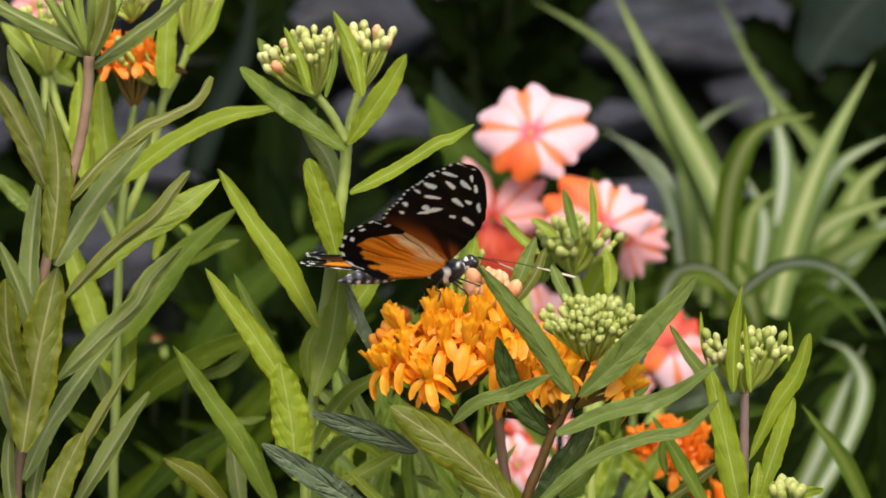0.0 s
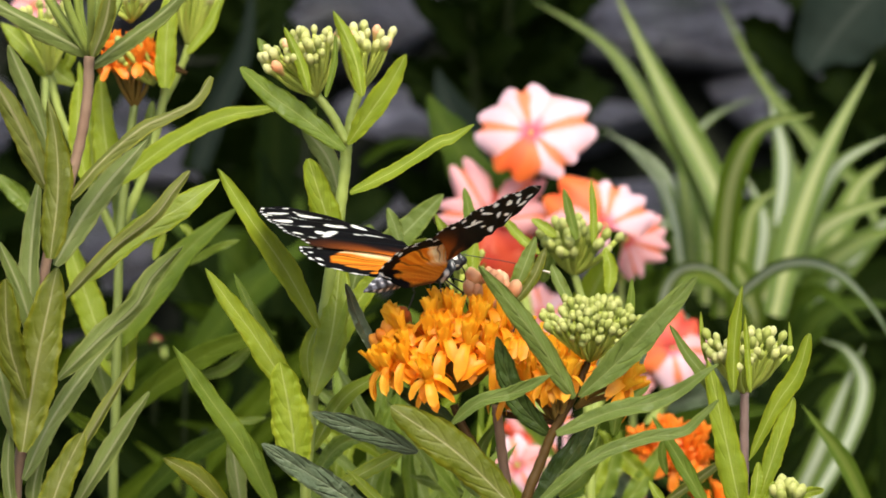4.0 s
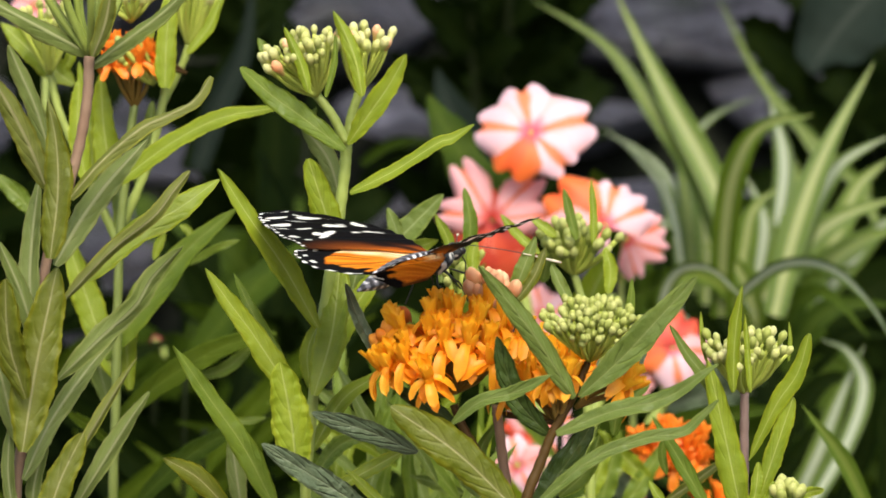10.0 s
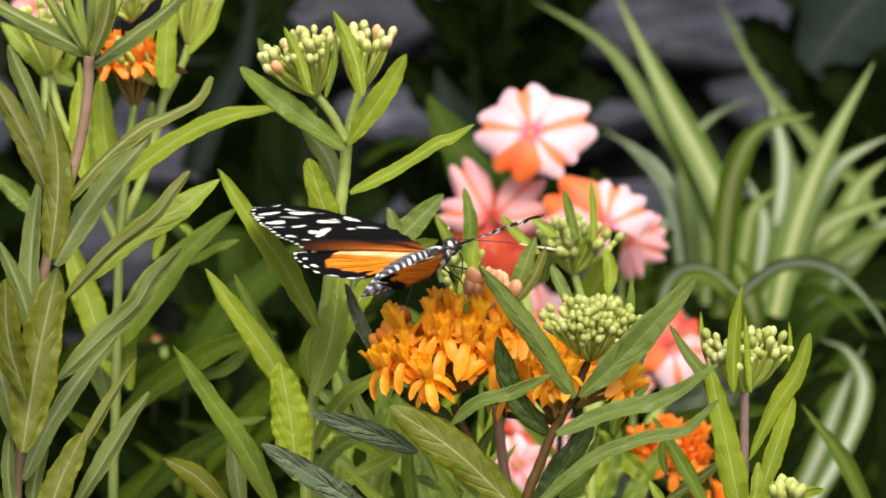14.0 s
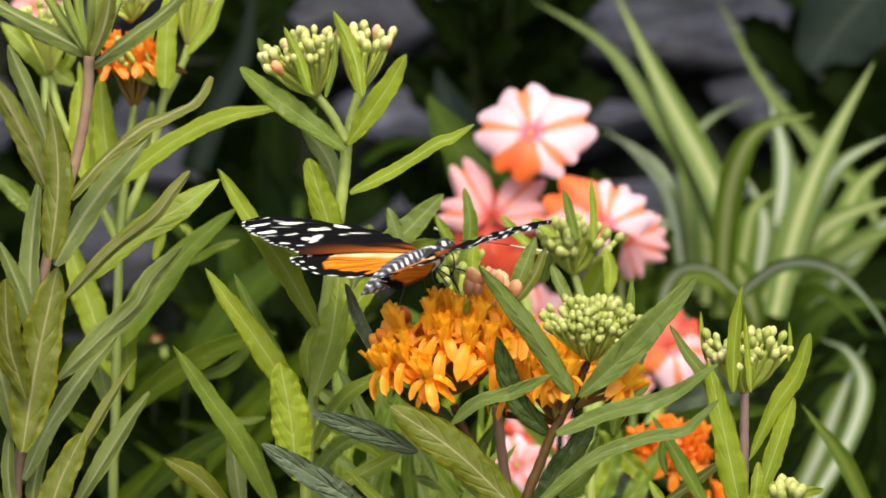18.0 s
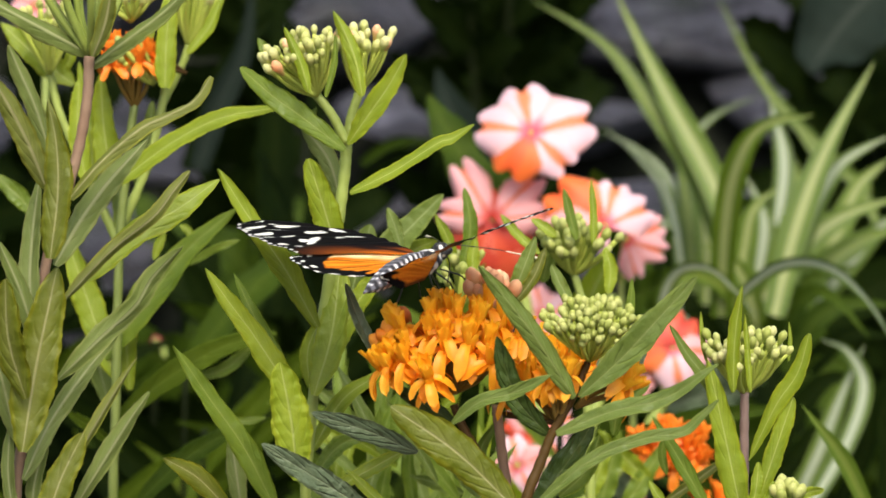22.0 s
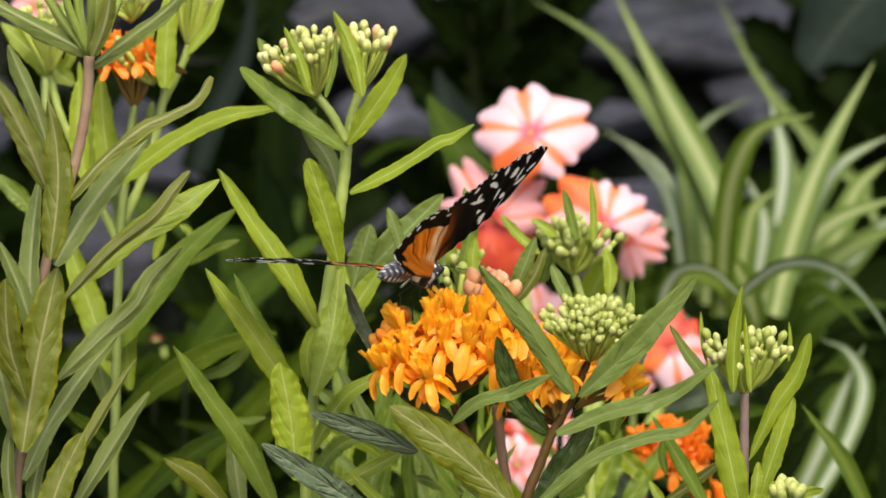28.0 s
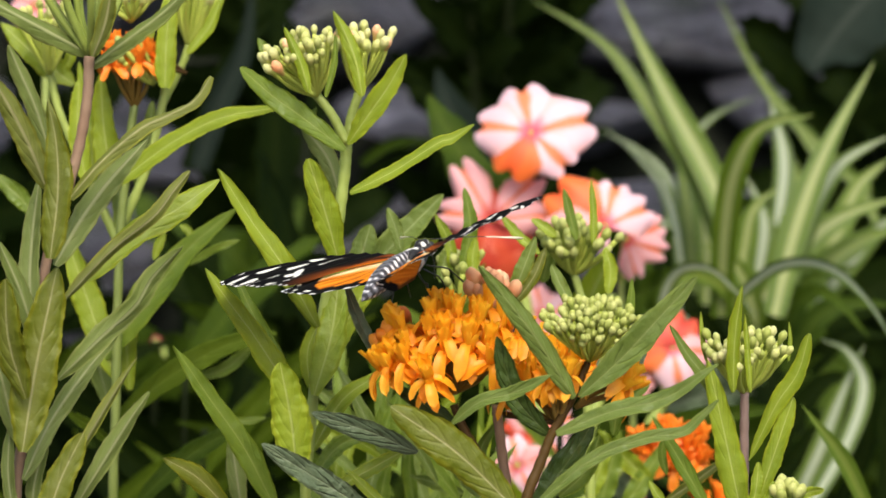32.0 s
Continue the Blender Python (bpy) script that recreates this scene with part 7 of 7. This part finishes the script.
def fore_colour(x, v, gap):
    """Black with white spots, rust brown at the root."""
    c = BLACK
    trail = edge_of(FORE, v, 2)
    root = smooth(0.52, 0.25, v) * smooth(0.26, 0.05, x - trail)
    streak = smooth(0.05, 0.75, 0.5 + 0.5 * math.sin(16 * math.atan2(x - 0.12, v + 0.06) + 0.8))
    c = mix3(c, RUST if x - trail > 0.05 else mix3(RUST, ORANGE, 0.45), root * (0.15 + 0.85 * streak) * 0.9)
    for sx, sv, a, b, turn in SPOTS:
        dx, dv = x - sx, v - sv
        u, w = dx * math.cos(turn) + dv * math.sin(turn), -dx * math.sin(turn) + dv * math.cos(turn)
        k = (u / a) ** 2 + (w / b) ** 2 + 0.22 * math.sin(3 * math.atan2(w / b, u / a) + 40 * sx) + 0.35 * noise.noise(Vector((x * 45, v * 45, sx * 9)))
        c = mix3(c, WHITE, smooth(1.2, 0.8, k))
    if v > 0.47 and 0.004 < gap < 0.022:
        c = mix3(c, WHITE, smooth(0.35, 0.6, math.sin(v * 150 + x * 90)))
    return c


def hind_colour(x, v, lead, gap):
    """Orange with dark rays, a cream wedge in front, a black border with white dots."""
    ang, far = math.atan2(v + 0.16, 0.20 - x), math.hypot(v + 0.16, 0.20 - x)
    c = mix3((0.62, 0.15, 0.006), (0.86, 0.30, 0.020), smooth(-0.5, 0.5, noise.noise(Vector((ang * 26, far * 3, 1))) + 0.35 * noise.noise(Vector((ang * 70, far * 6, 4)))))
    wander = ang + 0.05 * noise.noise(Vector((far * 5, 2, 0)))
    ray = math.sin(44 * wander + 0.6)
    c = mix3(c, (0.09, 0.020, 0.005), 0.85 * smooth(0.84, 0.99, ray) * smooth(0.30, 0.55, far) * smooth(0.0, 0.06, v))
    band = (lead - x) * 0.75 + 0.014 * math.sin(50 * v) + 0.03 * noise.noise(Vector((ang * 30, far * 4, 7)))
    wedge = smooth(0.13, 0.05, band) * smooth(0.01, 0.07, v)
    c = mix3(c, mix3(CREAM, (0.93, 0.55, 0.14), smooth(-0.2, 0.6, noise.noise(Vector((ang * 45, far * 3, 3))))), wedge)
    c = mix3(c, (0.16, 0.04, 0.008), 0.75 * wedge * smooth(0.90, 0.99, ray))
    c = mix3(c, (0.07, 0.02, 0.008), 0.6 * smooth(0.016, 0.004, lead - x))
    rim = 0.040 + 0.055 * smooth(-0.02, 0.06, v) + 0.125 * smooth(0.20, 0.44, v) + 0.024 * smooth(-0.2, 1.0, ray) + 0.02 * noise.noise(Vector((x * 20, v * 20, 5)))
    c = mix3(c, BLACK, smooth(rim + 0.016, rim - 0.006, gap))
    c = mix3(c, BLACK, 0.9 * smooth(-0.070, -0.088, v))
    if 0.003 < gap < 0.020 and v > -0.02:
        c = mix3(c, WHITE, smooth(0.1, 0.5, math.sin(v * 92 + x * 50)))
    if 0.045 < gap < 0.070 and v > 0.20:
        c = mix3(c, WHITE, smooth(0.45, 0.75, math.sin(v * 62 + x * 28 + 1)))
    return c


wing_paint = painted_material("wing_scales", 0.7, 0.25, 0.2, 0.08)
body_paint = painted_material("body_scales", 0.6, 0.0, 0.4, 0.3, sheen=0.1)
black_shell = plain_material("black_shell", (0.006, 0.006, 0.006), (0.014, 0.013, 0.012), 600, 0.35, 0.2)
antenna_pale = plain_material("antenna_pale", (0.55, 0.50, 0.34), (0.70, 0.65, 0.48), 600, 0.5, 0.2)


def wing(name, table, side, parent, label, is_fore, lift):
    """A thin scaled membrane with ribs and a scalloped margin."""
    nv, nx = (170, 96) if is_fore else (140, 110)
    vmin, vmax = table[0][0], table[-1][0]
    spans = [vmin + (vmax - vmin) * math.sin(math.pi / 2 * (i / nv) ** 0.9) for i in range(nv + 1)]
    ends = [(edge_of(table, v, 1), edge_of(table, v, 2), v) for v in spans]
    outer = np.array([(t, v) for _, t, v in ends if v > (0.47 if is_fore else -0.10)] + [(a, v) for a, _, v in ends if v > vmax - (0.06 if is_fore else 0.015)])
    verts, cols, faces = [], [], []
    for i, (lead, trail, v) in enumerate(ends):
        for j in range(nx + 1):
            x = trail + (lead - trail) * j / nx
            gap = float(np.min(np.hypot(outer[:, 0] - x, outer[:, 1] - v)))
            cols.append(fore_colour(x, v, gap) if is_fore else hind_colour(x, v, lead, gap))
            scal = 0.007 * math.sin(v * 75 + x * 60) if j == 0 or i == nv else 0.0
            z = -CAMBER * v * v + 0.005 * math.sin(26 * v / (0.5 - x)) * min(1, max(0, 4 * v)) + lift
            # the inner margin bends down round the abdomen
            if not is_fore:
                y = v
                if v < 0.10:
                    s, low = (0.10 - v) / 0.195, 0.100 if side < 0 else 0.03
                    y = 0.10 * (1 - s) ** 2 + 0.032 * (2 * s - s * s)
                    z -= low * s * s
            else:
                y = v
            verts.append(((x - scal) * SPAN, side * y * SPAN, z * SPAN))
    for i in range(nv):
        for j in range(nx):
            q = (i * (nx + 1) + j, i * (nx + 1) + j + 1, (i + 1) * (nx + 1) + j + 1, (i + 1) * (nx + 1) + j)
            faces.append(q if side < 0 else q[::-1])
    me = bpy.data.meshes.new(name)
    me.from_pydata(verts, [], faces)
    layer = me.color_attributes.new("Col", "FLOAT_COLOR", "POINT")
    layer.data.foreach_set("color", np.array([(*c, 1) for c in cols], dtype=np.float32).ravel())
    me.materials.append(wing_paint)
    for f in me.polygons:
        f.use_smooth = True
    ob = new(name, me)
    ob.parent = parent
    return tagged(ob, label)


def painted(name, bm, paint, parent, material, label=""):
    ob = part(name, bm, material, parent, label)
    layer = ob.data.color_attributes.new("Col", "FLOAT_COLOR", "POINT")
    layer.data.foreach_set("color", np.array([(*paint(vt.co), 1) for vt in ob.data.vertices], dtype=np.float32).ravel())
    return ob


butterfly = tagged(new("butterfly"), "black, orange and white longwing butterfly feeding on an orange flower head", "butterfly")
butterfly.empty_display_size = 0.01
U = SPAN


def speckle(base, spot, scale, lo=0.5, hi=0.62, stripes=0.0):
    def paint(co):
        n = 0.5 + 0.5 * noise.noise(co / U * scale)
        if stripes:
            n = max(n * 0.8, 0.5 + 0.42 * math.sin(co.x / U * stripes + abs(co.z) / U * 55 + 3 * noise.noise(co / U * 9)))
        return mix3(base, spot, smooth(lo, hi, n))
    return paint


def thorax_paint(co):
    """Black, with slanting cream stripes below and cream dots above."""
    x, y, z = co.x / U, co.y / U, co.z / U
    stripe = math.sin(58 * (x * 0.8 + z * 0.55) + 2.5 * noise.noise(co / U * 8)) + 0.5 * noise.noise(co / U * 26)
    dots = noise.noise(co / U * 24 + Vector((3, 1, 2)))
    k = smooth(0.35, 0.7, stripe) * smooth(0.045, 0.01, z) + smooth(0.16, 0.30, dots) * smooth(0.02, 0.05, z)
    return mix3((0.008, 0.008, 0.008), (0.78, 0.76, 0.66), min(1, k))


bm = bmesh.new()
ball(bm, (0.06 * U, 0, 0.018 * U), (1, 0, 0.12), 0.27 * U, 0.135 * U, rings=40, sides=44)
painted("thorax", bm, thorax_paint, butterfly, body_paint, "black thorax with cream stripes")
def belly_paint(co):
    """Dark grey rings with scattered rows of white dots."""
    x, ang = co.x / U, math.atan2(co.z / U - 0.01, co.y / U)
    ring = 0.5 + 0.5 * math.cos(x * math.tau / 0.052 + 0.8 * noise.noise(co / U * 7))
    dots = 0.5 + 0.5 * math.cos(ang * 6 + 2.2 * noise.noise(co / U * 9))
    c = mix3((0.018, 0.018, 0.02), (0.13, 0.13, 0.15), smooth(0.25, 0.8, ring + 0.3 * noise.noise(co / U * 30)))
    return mix3(c, (0.85, 0.85, 0.82), smooth(0.56, 0.82, ring * dots + 0.42 * noise.noise(co / U * 26)))


bm = bmesh.new()
ball(bm, (-0.275 * U, 0, 0.027 * U), (0.62, 0, 0.105), 0.62 * U, 0.115 * U, rings=70, sides=40)
painted("abdomen", bm, belly_paint, butterfly, body_paint, "slim grey abdomen with rows of white dots")
bm = bmesh.new()
ball(bm, (0.205 * U, 0, 0.05 * U), (1, 0, 0.1), 0.11 * U, 0.10 * U, rings=26, sides=30)
head = painted("head", bm, speckle((0.008, 0.008, 0.008), (0.84, 0.83, 0.74), 38, 0.63, 0.68), butterfly, body_paint, "black head with white dots")
for s in (1, -1):
    bm = bmesh.new()
    ball(bm, (0.217 * U, s * 0.042 * U, 0.055 * U), (0.3, s, 0.1), 0.045 * U, 0.05 * U, rings=10, sides=14)
    part("eye", bm, black_shell, head)
    bm = bmesh.new()
    tip = Vector((0.657, 0.381, -0.049)) * U
    tip.y *= s
    tip.z += 0.06 * U if s > 0 else 0.0
    root = Vector((0.24, s * 0.022, 0.085)) * U
    line = bend([root, root.lerp(tip, 0.5) + Vector((0, 0, 0.012 * U)), tip], 9)
    cut_at = int(len(line) * 0.58)
    tube(bm, line[:cut_at + 1], 0.0026 * U, 7)
    feeler = part("antenna", bm, black_shell, head, "thin dark antenna with a pale clubbed tip")
    bm = bmesh.new()
    rest = line[cut_at:]
    tube(bm, rest, [(0.0032 + 0.0055 * (i / (len(rest) - 1)) ** 1.5) * U for i in range(len(rest) - 1)] + [0.004 * U], 8)
    part("club", bm, antenna_pale, feeler, "cream antenna club")
bm = bmesh.new()
tube(bm, bend([(0.245 * U, 0, 0.03 * U), (0.29 * U, 0.0, -0.04 * U), (0.28 * U, 0.01 * U, -0.15 * U)], 6), 0.004 * U, 7)
part("proboscis", bm, black_shell, head)
for s in (1, -1):
    for k, (x0, xk, xf) in enumerate(((0.12, 0.24, 0.38), (0.06, 0.10, 0.17), (0.01, -0.05, -0.08))):
        bm = bmesh.new()
        tube(bm, bend([(x0 * U, s * 0.04 * U, -0.03 * U), (xk * U, s * 0.10 * U, -0.085 * U), ((xk + 0.025) * U, s * 0.105 * U, -0.105 * U), (xf * U, s * 0.12 * U, -0.215 * U)], 5), 0.0048 * U, 7)
        part("leg", bm, black_shell, butterfly)

wings = []
for s in (1, -1):
    wings.append((s, wing("forewing", FORE, s, butterfly, "black forewing with rows of white spots and a rusty root", True, 0.0)))
    wings.append((s, wing("hindwing", HIND, s, butterfly, "orange hindwing with a cream band and a black white-dotted border", False, -0.010)))


def motions():
    walk(butterfly, [(t, m) for t, m, a, b in FLIGHT])
    for s, ob in wings:
        walk(ob, [(t, pose(0.0, s * 0.025 * SPAN, 0.05 * SPAN, a if s > 0 else -b, 0, 0)) for t, m, a, b in FLIGHT])


motions()
